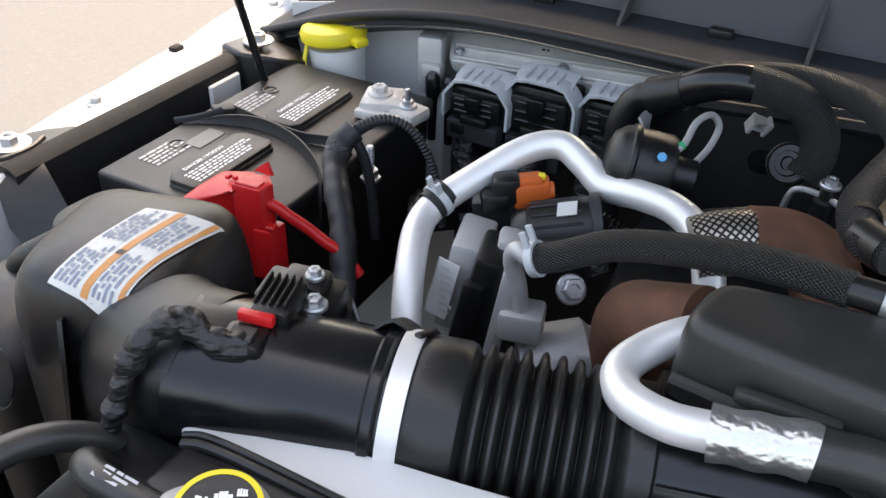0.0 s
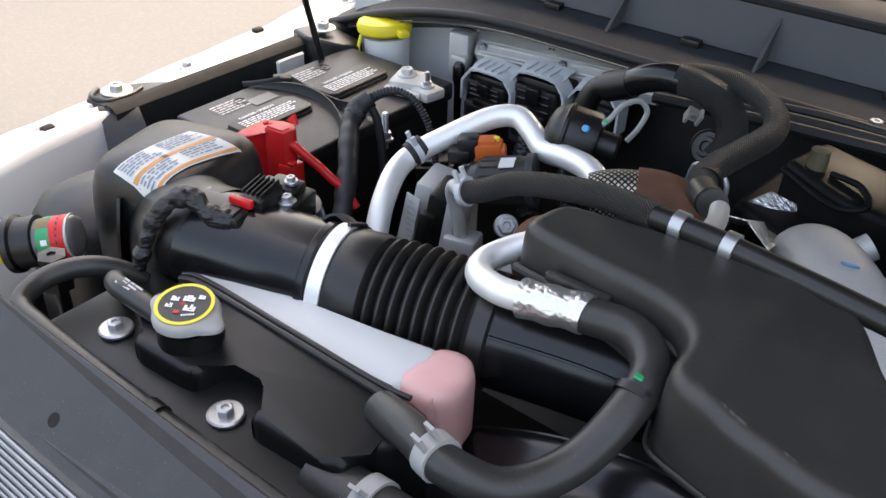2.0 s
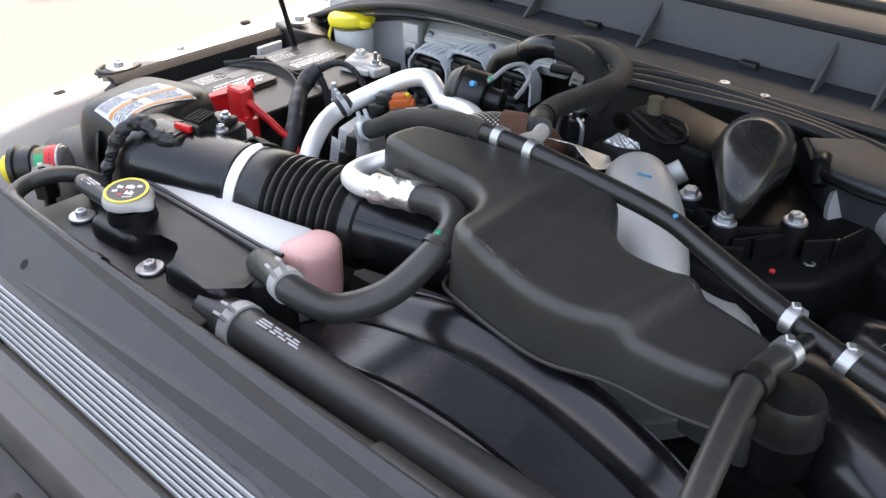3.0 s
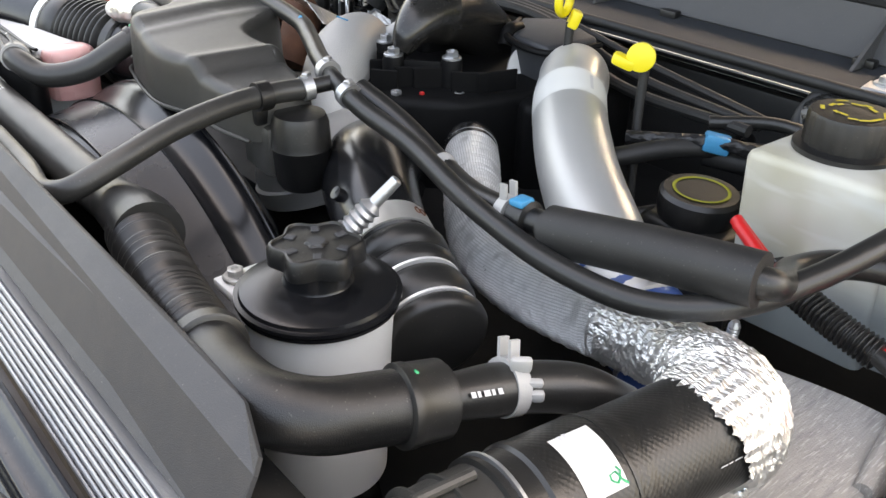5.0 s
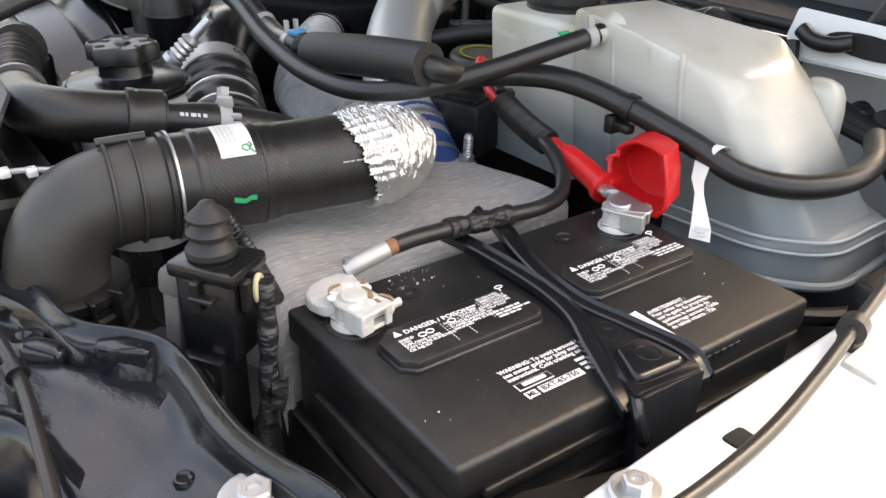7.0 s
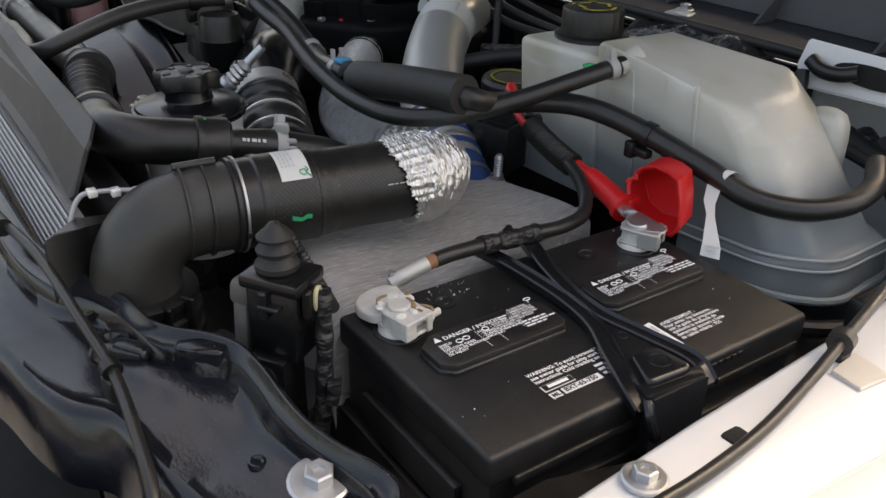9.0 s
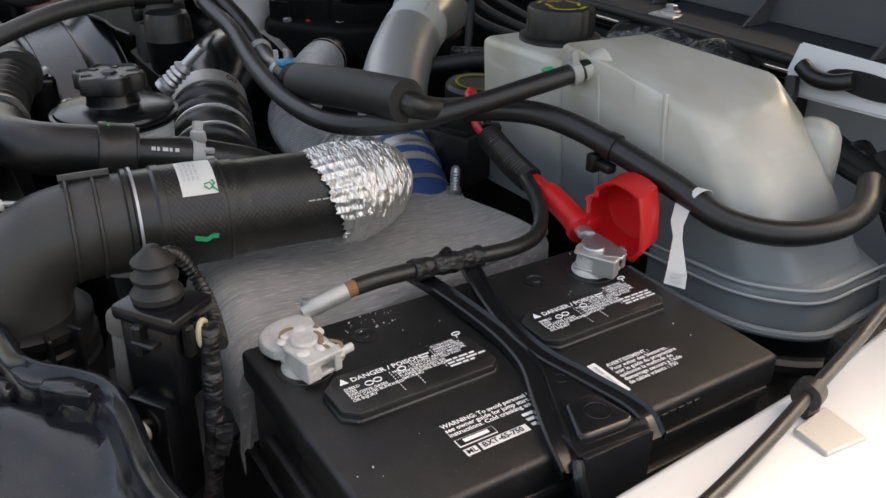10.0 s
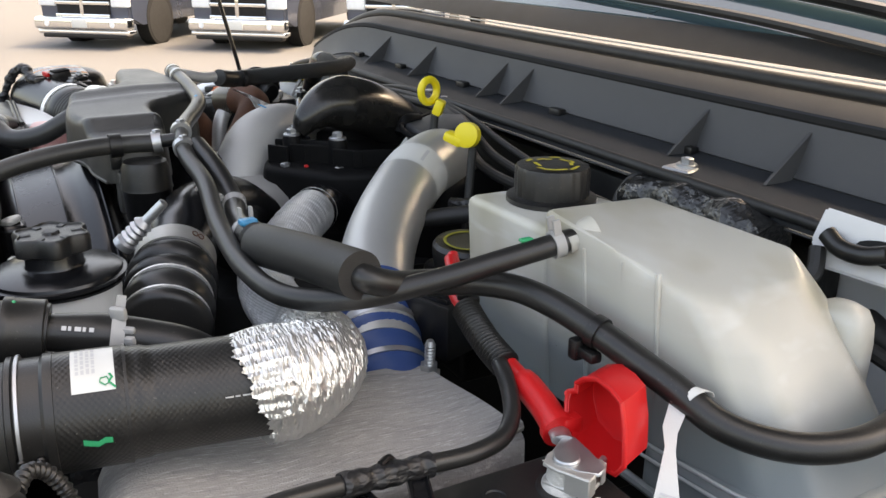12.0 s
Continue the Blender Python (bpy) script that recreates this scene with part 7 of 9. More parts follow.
bars([[(0, 0.003), (0.004, 0.002), (0.008, 0.004), (0.013, 0.002), (0.017, 0.003)]], (0.4445, -0.008, 1.1955), (0.18, 0.95, -0.2), (-0.8, 0.2, 0.6), 0.006, PRINT, rh)

# charge air hose
ic = thing("charge_air_hose", (0.5, 0.0, 1.1), "large black rubber charge air hose with clamps and sticker", "hose")
h0, hd = Vector((0.4975, -0.045, 1.1670)), Vector((0.014, 0.12, -0.003)).normalized()
bend = [(0.490, -0.118, 1.05), (0.489, -0.120, 1.105), (0.4885, -0.115, 1.138), (0.490, -0.097, 1.160), (0.494, -0.070, 1.167), (0.4965, -0.050, 1.1672), (0.499, -0.033, 1.1668)]
part("elbow", tube(bend, lambda d: 0.0352 - 0.002 * math.sin(min(1, d / 0.19) * 3.14), 36, 16), SATIN, ic, "moulded plastic elbow")
for d in (-0.034, -0.017):
    part("ridge", lathe(h0 + hd * d, hd, [(-0.0015, 0.0335), (-0.0008, 0.0362), (0.0008, 0.0362), (0.0015, 0.0335)], 44), SATIN, ic, "moulded ring")
part("spine", tube([h0 + hd * -0.036 + Vector((-0.006, 0, 0.0352)), h0 + hd * -0.02 + Vector((-0.006, 0, 0.0358)), h0 + hd * -0.004 + Vector((-0.006, 0, 0.0362))], 0.003, 10), SATIN, ic, "moulded spine")
part("socket", lathe((0.490, -0.118, 1.030), (0, 0, 1), [(0, 0.045), (0.05, 0.045), (0.052, 0.0425), (0.058, 0.0425), (0.060, 0.0445), (0.066, 0.0445), (0.068, 0.0415), (0.074, 0.0415), (0.076, 0.0435), (0.082, 0.0435), (0.084, 0.038)], 40), PLASTIC, ic, "ribbed plastic socket")
for k in range(9):
    a = radians(200 + 24 * k)
    c = Vector((0.490 + 0.045 * math.cos(a), -0.118 + 0.045 * math.sin(a), 1.050))
    part("gusset", box(c - Vector((0.006, 0.0015, 0.06)), c + Vector((0.006, 0.0015, 0.066)), 0.001, 1, (0, 0, math.degrees(a))), PLASTIC, ic)
part("cuff", lathe(h0, hd, [(0, 0.0350), (0.001, 0.0374), (0.004, 0.0374), (0.005, 0.0356), (0.019, 0.0356), (0.021, 0.0372), (0.026, 0.0372), (0.027, 0.0350)], 44), RUBBER, ic, "double rubber cuff")
part("wire", lathe(h0 + hd * 0.006, hd, [(0, 0.0355), (0.0, 0.0380), (0.0018, 0.0380), (0.0018, 0.0355)], 44), STEEL, ic, "bright wire clamp")
part("latch", joined(*[box(Vector(h0 + hd * (0.0073 + s) + Vector((0.0355, 0, -0.010))) - Vector((0.003, 0.002, 0.003)), Vector(h0 + hd * (0.0073 + s) + Vector((0.0355, 0, -0.010))) + Vector((0.003, 0.002, 0.003)), 0.001, 1) for s in (-0.005, 0.005)]), PLASTIC, ic, "small black latch")
part("hose", tube([h0 + hd * 0.024, h0 + hd * 0.08, h0 + hd * 0.12, h0 + hd * 0.166], lambda d: 0.0366 if d < 0.041 else (0.0352 if d < 0.055 else 0.0340), 40, 14), WOVEN, ic, "woven rubber hose")
part("ridge", lathe(h0 + hd * 0.065, hd, [(0, 0.0346), (0, 0.0370), (0.0018, 0.0370), (0.0018, 0.0346)], 44), RUBBER, ic)
arc = lambda a, d, r: h0 + hd * d + (Vector((1, -0.115, 0)).normalized() * math.cos(radians(a)) + Vector((0, 0.03, 1)).normalized() * math.sin(radians(a))) * r
stk = part("sticker", skin([[arc(a, d, 0.0371) for a in range(42, 101, 4)] for d in (0.036, 0.044, 0.052, 0.060)]), PAPER, ic, "white sticker with green tick")
rng = random.Random(41)
for k, d in enumerate((0.0385, 0.0415, 0.0445, 0.0475)):
    a = 60
    while a < 94:
        w = 2 + 5 * rng.random()
        part("print", skin([[arc(a + q * w / 2, d + s, 0.0374) for q in (0, 1, 2)] for s in (0, 0.0018)]), PRINT, stk)
        a += w + 1.5
part("tick", joined(*[sweep([arc(a, d, 0.0375) for a, d in pts], 0.0008, 6, flat=0.4) for pts in (((50, 0.052), (47, 0.0545), (50, 0.057), (55, 0.0555), (54, 0.052), (50, 0.0515)), ((58, 0.057), (54, 0.0585), (50, 0.0565), (44, 0.0600)))]), GREENINK, stk, "green ink tick")
part("mark", skin([[arc(a + 2 * math.sin(d * 500), d, 0.0370) for a in (-8, -5, -2)] for d in (0.040, 0.044, 0.048, 0.052, 0.056)]), GREENINK, ic, "green paint stripe")
bars([[(0, 0.005), (0.006, 0.003), (0.0105, 0.006), (0.018, 0.004)]], h0 + hd * 0.118 + Vector((0.0325, 0, 0.0105)), hd, (0, -0.3, 1), 0.002, PRINT, ic)

fo = thing("heat_sleeve", (0.45, 0.16, 1.1), "crinkled silver foil heat sleeve round the charge pipe", "heat sleeve")
def crinkled(pts, radius, sides, n, rough, seed):
    """A tube whose skin is creased by many small folds that run across it."""
    line = smooth_line(pts, n)
    bm = sweep(line, radius, sides)
    rnd = random.Random(seed)
    waves = [(rnd.uniform(150, 900), rnd.uniform(-9, 9), rnd.uniform(0, 6.3), rnd.uniform(0.3, 1.0)) for _ in range(14)]
    bm.verts.ensure_lookup_table()
    for i, p in enumerate(line):
        for k in range(sides):
            v = bm.verts[i * sides + k]
            a, s = math.tau * k / sides, i / len(line) * 0.25
            h = sum(w * math.sin(f * s + g * a + o) for f, g, o, w in waves) / 6 + 0.35 * rnd.uniform(-1, 1)
            v.co += (v.co - p).normalized() * rough * h
    return bm
part("collar", crinkled([(0.5155, 0.103, 1.1625), (0.5150, 0.117, 1.161), (0.506, 0.135, 1.158), (0.488, 0.153, 1.152), (0.462, 0.169, 1.144), (0.425, 0.181, 1.136), (0.385, 0.182, 1.130)], lambda d: 0.0382 - 0.0112 * max(0, min(1, (d - 0.012) / 0.10)), 96, 26, 0.0016, 3), FOIL, fo, "crinkled foil collar")
part("sleeve", tube([(0.415, 0.184, 1.134), (0.36, 0.180, 1.127), (0.30, 0.178, 1.125), (0.25, 0.187, 1.127), (0.215, 0.205, 1.130), (0.18, 0.232, 1.138), (0.145, 0.262, 1.145), (0.112, 0.290, 1.146)], lambda d: 0.0262 + 0.0005 * math.sin(d * 500) + 0.0004 * math.sin(d * 1330), 36, 30), FOILWEAVE, fo, "woven foil sleeve")
part("frill", skin([[Vector((0.5155, 0.106, 1.1625)) + Vector((math.cos(a), 0, math.sin(a))) * (r + 0.0007 * math.sin(31 * a)) + Vector((0, -0.011 * k * (0.9 + 0.10 * math.sin(7 * a) + 0.10 * math.sin(17 * a + 1) + 0.08 * math.sin(41 * a) + 0.07 * math.sin(67 * a)) - 0.012 * max(-0.3, k) * math.sin(a + 0.3), 0)) for a in [math.tau * i / 160 for i in range(161)]] for k, r in ((-0.6, 0.0384), (0, 0.0382), (0.5, 0.0372), (1, 0.0356))], 0.0005), FOIL, fo, "frayed foil edge")
part("neck", tube([(0.12, 0.283, 1.146), (0.10, 0.30, 1.144), (0.07, 0.33, 1.125)], 0.027, 28), GLOSSY, fo, "black rubber cuff")
fl = thing("felt_pad", (0.52, 0.1, 1.0), "grey fibrous felt heat pad draped over a box", "pad")
def felt_top(u, v):
    a = Vector((0.462, 0.026, 1.108)).lerp(Vector((0.411, 0.272, 1.094)), v)
    b = Vector((0.588, 0.016, 1.104)).lerp(Vector((0.556, 0.279, 1.101)), v)
    p = a.lerp(b, u)
    p.z += 0.0025 * math.sin(u * 5 + v * 3) + 0.002 * math.sin(v * 11 + u * 2) + 0.005 * math.sin(u * 3.14)
    return p
rows = []
for i in range(29):
    rows.append([felt_top(i / 28, j / 28) for j in range(29)])
edge = [felt_top(1, j / 28) for j in range(29)]
for k in range(1, 8):
    rows.append([p + Vector((0.012 * math.sin(min(k, 4) / 4 * 1.57), 0, -0.012 * (1 - math.cos(min(k, 4) / 4 * 1.57)) - 0.020 * max(0, k - 3))) for p in edge])
for k in range(1, 4):
    rows.insert(0, [p + Vector((-0.008 * k, 0, -0.012 * k * k)) for p in [felt_top(0, j / 28) for j in range(29)]])
fold = [(0.007, 0.0008), (0.015, 0.004), (0.022, 0.010), (0.026, 0.019), (0.027, 0.032), (0.026, 0.050), (0.024, 0.075), (0.020, 0.105), (0.016, 0.135)]
rows2 = [[r[0] + Vector((0.002 * math.sin(i * 0.5 + q * 0.6), -dy, -dz)) for q, (dy, dz) in reversed(list(enumerate(fold)))] + r for i, r in enumerate(rows)]
part("pad", skin(rows2, 0.004), FELT, fl)
part("roll", tube([felt_top(0.99, 1.0) + Vector((0.004, 0, 0.003)), felt_top(0.985, 0.85) + Vector((0.006, 0, 0.002)), felt_top(0.98, 0.7) + Vector((0.010, 0, -0.001))], 0.006, 10), FELT, fl, "rolled felt edge")
bx = thing("air_box", (0.52, 0.12, 0.9), "bluish grey plastic box under the felt", "box")
part("body", prism([(0.466, 0.03), (0.42, 0.255), (0.548, 0.262), (0.578, 0.02)], 0.88, 1.086, 0.01, 3), DARKGREY, bx)
fs = thing("threaded_stud", (0.43, 0.272, 1.07), "zinc threaded stud with a flange nut", "stud")
part("rod", lathe((0.430, 0.272, 1.07), (0.05, 0.0, 1), [(0, 0.004)] + [(0.004 + 0.0015 * i, 0.0042 + 0.0007 * (i % 2)) for i in range(30)] + [(0.052, 0.003)], 14), STEEL, fs)
part("nut", lathe((0.430, 0.272, 1.088), (0, 0, 1), [(0, 0.011), (0.003, 0.011), (0.0035, 0.008), (0.011, 0.008)], 6), STEEL, fs, smooth=False)

sp = thing("charge_pipe", (0.2, 0.35, 1.0), "silver painted charge air pipe with a printed label", "pipe")
pl = [(0.02, 0.53, 1.140), (0.055, 0.495, 1.168), (0.09, 0.46, 1.182), (0.125, 0.415, 1.178), (0.17, 0.37, 1.165), (0.225, 0.325, 1.148), (0.28, 0.29, 1.130), (0.33, 0.268, 1.105), (0.37, 0.255, 1.085)]
part("pipe", tube(pl, 0.0380, 40, 12), SILVER, sp)
def wrap(line, i, j, r, mat, name, parent, label=""):
    part(name, sweep(line[i:j], r, 40, cap=False), mat, parent, label)
fine = smooth_line(pl, 12)
wrap(fine, 36, 45, 0.0384, PAPER, "label", sp, "white printed label band")
part("print", skin([[fine[i] + Vector((0.55 * math.cos(a) + 0.5 * math.sin(a) * 0.3, 0.6 * math.cos(a), math.sin(a))).normalized() * 0.0388 for a in (1.0, 1.06, 1.12)] for i in range(38, 44)]), PRINT, sp)
for i in (78, 80):
    wrap(fine, i, i + 2, 0.0383, BLUESIL, "stripe", sp, "thin blue stripe")
part("coupler", tube([(0.335, 0.266, 1.10), (0.37, 0.255, 1.083), (0.41, 0.248, 1.06)], lambda d: 0.0395 + 0.001 * math.sin(d * 300), 36), BLUESIL, sp, "blue silicone coupler")
for q, p in enumerate(((0.345, 0.263, 1.096), (0.385, 0.252, 1.075))):
    part("band", lathe(p, (0.75, -0.2, -0.42), [(0, 0.0385), (0, 0.0402), (0.005, 0.0402), (0.005, 0.0385)], 40), STEEL, sp, "steel band")
part("ring", lathe((0.01, 0.487, 1.164), (0.8, -0.45, 0.4), [(-0.004, 0.035), (-0.004, 0.039), (0.002, 0.039), (0.002, 0.035)], 40), SILVER, sp)

# vent hose and sleeved hose
hA = thing("vent_hose", (0.3, 0.15, 1.15), "slim black rubber vent hose running to the coolant tank", "hose")
part("hose", tube([(0.095, 0.151, 1.233), (0.13, 0.149, 1.225), (0.19, 0.15, 1.215), (0.28, 0.14, 1.197), (0.37, 0.138, 1.186), (0.435, 0.150, 1.186), (0.475, 0.183, 1.193), (0.497, 0.235, 1.204), (0.512, 0.292, 1.2175), (0.5215, 0.347, 1.2285)], 0.0086, 20), RUBBER, hA)
clamp(hA, (0.5190, 0.333, 1.2257), (0.17, 0.95, 0.2), 0.0090, 0.008, GREYPLASTIC)
part("mark", box((0.508, 0.305, 1.2285), (0.514, 0.316, 1.2312), 0.001, 1), GREENINK, hA)
hB = thing("coolant_hose", (0.5, 0.25, 1.15), "black rubber hose with foam sleeve looping past the coolant tank", "hose")
part("hose", tube([(0.100, 0.165, 1.232), (0.15, 0.172, 1.215), (0.20, 0.174, 1.195), (0.25, 0.164, 1.190), (0.305, 0.159, 1.194)], 0.0102, 20), RUBBER, hB)
part("hose", tube([(0.478, 0.187, 1.213), (0.488, 0.192, 1.2115), (0.4865, 0.213, 1.203), (0.476, 0.245, 1.195), (0.485, 0.281, 1.192), (0.5085, 0.305, 1.191), (0.5427, 0.318, 1.1874), (0.5814, 0.328, 1.1793), (0.6364, 0.345, 1.1615), (0.6771, 0.36, 1.1451), (0.7083, 0.39, 1.1392), (0.7249, 0.43, 1.1413), (0.7220, 0.472, 1.147), (0.7002, 0.51, 1.153)], 0.0104, 20), RUBBER, hB)
part("foam", joined(tube([(0.336, 0.158, 1.196), (0.343, 0.159, 1.197), (0.41, 0.171, 1.207), (0.480, 0.186, 1.214), (0.486, 0.187, 1.2145)], lambda d: 0.0180 - 0.004 * (d < 0.004), 28)), MATTE, hB, "matte black foam sleeve")
part("coupling", joined(lathe((0.304, 0.159, 1.194), (1, 0.05, 0.07), [(0, 0.012), (0.002, 0.0145), (0.016, 0.0145), (0.018, 0.0105), (0.036, 0.0105)], 24)), PLASTIC, hB, "black quick coupling")
part("lock", box((0.306, 0.149, 1.206), (0.319, 0.164, 1.2115), 0.002, 2, (0, -4, 3)), BLUE, hB, "blue coupling lock")
clamp(hB, (0.298, 0.159, 1.193), (1, 0.0, 0.1), 0.012, 0.009, GREYPLASTIC)
part("tie", joined(lathe((0.580, 0.3275, 1.1797), (0.9, 0.25, -0.2), [(-0.004, 0.0104), (-0.004, 0.0122), (0.004, 0.0122), (0.004, 0.0104)], 24), box((0.564, 0.314, 1.156), (0.574, 0.328, 1.172), 0.002), box((0.572, 0.316, 1.160), (0.590, 0.326, 1.168), 0.002)), PLASTIC, hB, "black cable tie")
part("fir_tie", joined(lathe((0.205, 0.174, 1.193), (0.8, -0.2, -0.25), [(-0.005, 0.0102), (-0.005, 0.0116), (0.005, 0.0116), (0.005, 0.0102)], 24), tube([(0.20, 0.162, 1.20), (0.205, 0.155, 1.205), (0.225, 0.148, 1.20), (0.245, 0.150, 1.19)], 0.004, 8)), GREYPLASTIC, hB, "pale grey tie")
part("tag", skin([[Vector((0.653, 0.351, 1.1552)) + (Vector((0.0, -0.95, 0.3)).normalized() * math.cos(a) + Vector((0.3, 0.3, 0.9)).normalized() * math.sin(a)) * 0.0111 + Vector((w, w * 0.4, 0)) for w in (-0.005, 0.005)] for a in [radians(q) for q in range(-20, 150, 15)]] , 0.0004), PAPER, hB, "white paper tag round the hose")
part("tag_tail", skin([[(0.644, 0.340, 1.153), (0.656, 0.345, 1.153)], [(0.652, 0.328, 1.142), (0.661, 0.333, 1.140)], [(0.662, 0.322, 1.134), (0.668, 0.326, 1.133)], [(0.670, 0.312, 1.126), (0.679, 0.318, 1.126)], [(0.678, 0.302, 1.118), (0.692, 0.309, 1.117)], [(0.682, 0.296, 1.110), (0.697, 0.303, 1.110)]], 0.0004), PAPER, hB, "twisted hanging white tag")
bars([[(0, 0.011)], [(0, 0.009)], [(0.002, 0.008)]], (0.682, 0.3020, 1.1165), (0.86, 0.48, 0), (-0.4, 0.7, 0.6), 0.003, PRINT, hB)

# ---------------------------------------------------------------- coolant tank
dt = thing("coolant_tank", (0.55, 0.42, 1.0), "milky translucent coolant tank with black screw cap", "tank")
def block(low, top, bevel, seg=4, between=()):
    """A body between a lower and an upper outline, each a list of places."""
    bm = bmesh.new()
    a, b = [bm.verts.new(p) for p in low], [bm.verts.new(p) for p in top]
    n = len(a)
    bm.faces.new(a[::-1])
    bm.faces.new(b)
    rings = [a] + [[bm.verts.new(p) for p in row] for row in between] + [b]
    for lower_ring, upper_ring in zip(rings, rings[1:]):
        for i in range(n):
            bm.faces.new((lower_ring[i], lower_ring[(i + 1) % n], upper_ring[(i + 1) % n], upper_ring[i]))
    bmesh.ops.bevel(bm, geom=[e for e in bm.edges if not (e.verts[0] in a and e.verts[1] in a)], offset=bevel, segments=seg, profile=0.5, affect="EDGES")
    return bm
filler = block([(0.382, 0.340, 1.08), (0.50, 0.345, 1.08), (0.50, 0.45, 1.08), (0.385, 0.435, 1.08)], [(0.375, 0.336, 1.227), (0.50, 0.340, 1.229), (0.495, 0.45, 1.229), (0.378, 0.43, 1.227)], 0.008)
hump = block([(0.490, 0.348, 1.085), (0.60, 0.364, 1.085), (0.692, 0.384, 1.085), (0.724, 0.412, 1.085), (0.724, 0.50, 1.085), (0.66, 0.54, 1.085), (0.49, 0.50, 1.085)], [(0.490, 0.338, 1.246), (0.560, 0.350, 1.238), (0.622, 0.370, 1.213), (0.631, 0.400, 1.2105), (0.627, 0.476, 1.206), (0.600, 0.492, 1.2275), (0.485, 0.448, 1.241)], 0.0075, 3, [[(0.489, 0.341, 1.190), (0.578, 0.3545, 1.190), (0.644, 0.373, 1.186), (0.656, 0.403, 1.184), (0.652, 0.482, 1.182), (0.628, 0.508, 1.19), (0.487, 0.465, 1.190)]])
part("body", joined(filler, hump), MILK, dt, "milky plastic body", sharp=24)
shelf = block([(0.60, 0.360, 1.05), (0.695, 0.372, 1.05), (0.738, 0.412, 1.05), (0.738, 0.51, 1.05), (0.66, 0.55, 1.05), (0.58, 0.52, 1.05)], [(0.60, 0.360, 1.092), (0.692, 0.374, 1.092), (0.734, 0.414, 1.092), (0.734, 0.505, 1.092), (0.66, 0.545, 1.092), (0.58, 0.515, 1.092)], 0.010)
part("foot", shelf, MILK, dt, "stepped lower body")
part("weld", sweep(smooth_line([(0.59, 0.354, 1.062), (0.66, 0.360, 1.060), (0.71, 0.372, 1.060), (0.746, 0.408, 1.060), (0.747, 0.46, 1.062), (0.742, 0.52, 1.064)], 8), 0.004, 8), MILK, dt, "weld seam")
PALEMILK = material("pale moulded seam", (0.44, 0.47, 0.47), 0.35, var=0.2)
for z, grow in ((1.0925, -0.001), (1.083, 0.0015)):
    part("seam", sweep(smooth_line([(0.60 - grow, 0.360 - grow, z), (0.65, 0.3665 - grow, z), (0.690, 0.3745 - grow, z), (0.722 + grow, 0.398 - grow, z), (0.7355 + grow, 0.420, z), (0.7360 + grow, 0.47, z), (0.735 + grow, 0.505, z)], 8), 0.0014, 8), PALEMILK, dt, "pale moulded seam")
for x in (0.535, 0.57, 0.60):
    part("rib", tube([(x, 0.3405 + (x - 0.5) * 0.2, 1.225), (x + 0.004, 0.3435 + (x - 0.5) * 0.2, 1.16), (x + 0.006, 0.3475 + (x - 0.5) * 0.2, 1.10)], 0.0022, 8), MILK, dt)
part("lobe", lofted([rounded(0.640, 0.508, 0.024 * k, 0.022 * k, z, 3.0, 20) for k, z in ((1.0, 1.06), (1.0, 1.160), (0.94, 1.175), (0.75, 1.185), (0.4, 1.190), (0.05, 1.191))]), MILK, dt, "rounded rear lobe")
part("neck", lathe((0.5220, 0.3515, 1.2290), (-0.1, -0.95, -0.25), [(-0.012, 0.013), (0.0, 0.0115), (0.004, 0.009), (0.012, 0.009)], 24), MILK, dt, "hose spigot")
part("cap_flange", lathe((0.426, 0.393, 1.226), (0, 0, 1), [(0, 0.037), (0.002, 0.0392), (0.006, 0.0392), (0.008, 0.033)], 44), PLASTIC, dt, "black cap flange")
knurl = [[(0.426 + r * math.cos(a), 0.393 + r * math.sin(a), z - 0.006) for r, a in [((0.0318 + 0.0008 * (1 if (i // 2) % 2 else 0)) * k, math.tau * i / 80) for i in range(80)]] for k, z in ((1, 1.236), (1, 1.262), (0.96, 1.265), (0.8, 1.2655), (0.01, 1.2655))]
dc = part("cap", lofted(knurl), PLASTIC, dt, "black knurled screw cap")
rng = random.Random(2)
bm = bmesh.new()
for i in range(14):
    a, r = math.tau * i / 14 + rng.random() * 0.2, 0.012 + 0.012 * rng.random()
    c, w, h = Vector((0.426 + r * math.cos(a), 0.393 + r * math.sin(a), 1.2602)), 0.003 + 0.003 * rng.random(), 0.0016
    t = Vector((-math.sin(a), math.cos(a), 0))
    n = Vector((math.cos(a), math.sin(a), 0))
    bm.faces.new([bm.verts.new(p) for p in (c - t * w - n * h, c + t * w - n * h, c + t * w + n * h, c - t * w + n * h)])
part("print", bm, material("faded yellow print", (0.60, 0.47, 0.05), 0.6), dc, "worn yellow warning print", smooth=False)
tray = thing("battery_tray", (0.70, 0.25, 0.9), "black plastic tray beneath the tank and battery", "tray")
part("pan", prism([(0.585, -0.012), (0.80, -0.012), (0.80, 0.33), (0.76, 0.36), (0.765, 0.53), (0.57, 0.53), (0.57, 0.33)], 0.88, 1.03, 0.006, 2), PLASTIC, tray)
part("lip", tube([(0.60, 0.335, 1.045), (0.69, 0.342, 1.043), (0.74, 0.37, 1.043), (0.768, 0.41, 1.045), (0.77, 0.5, 1.05)], 0.008, 10), PLASTIC, tray)

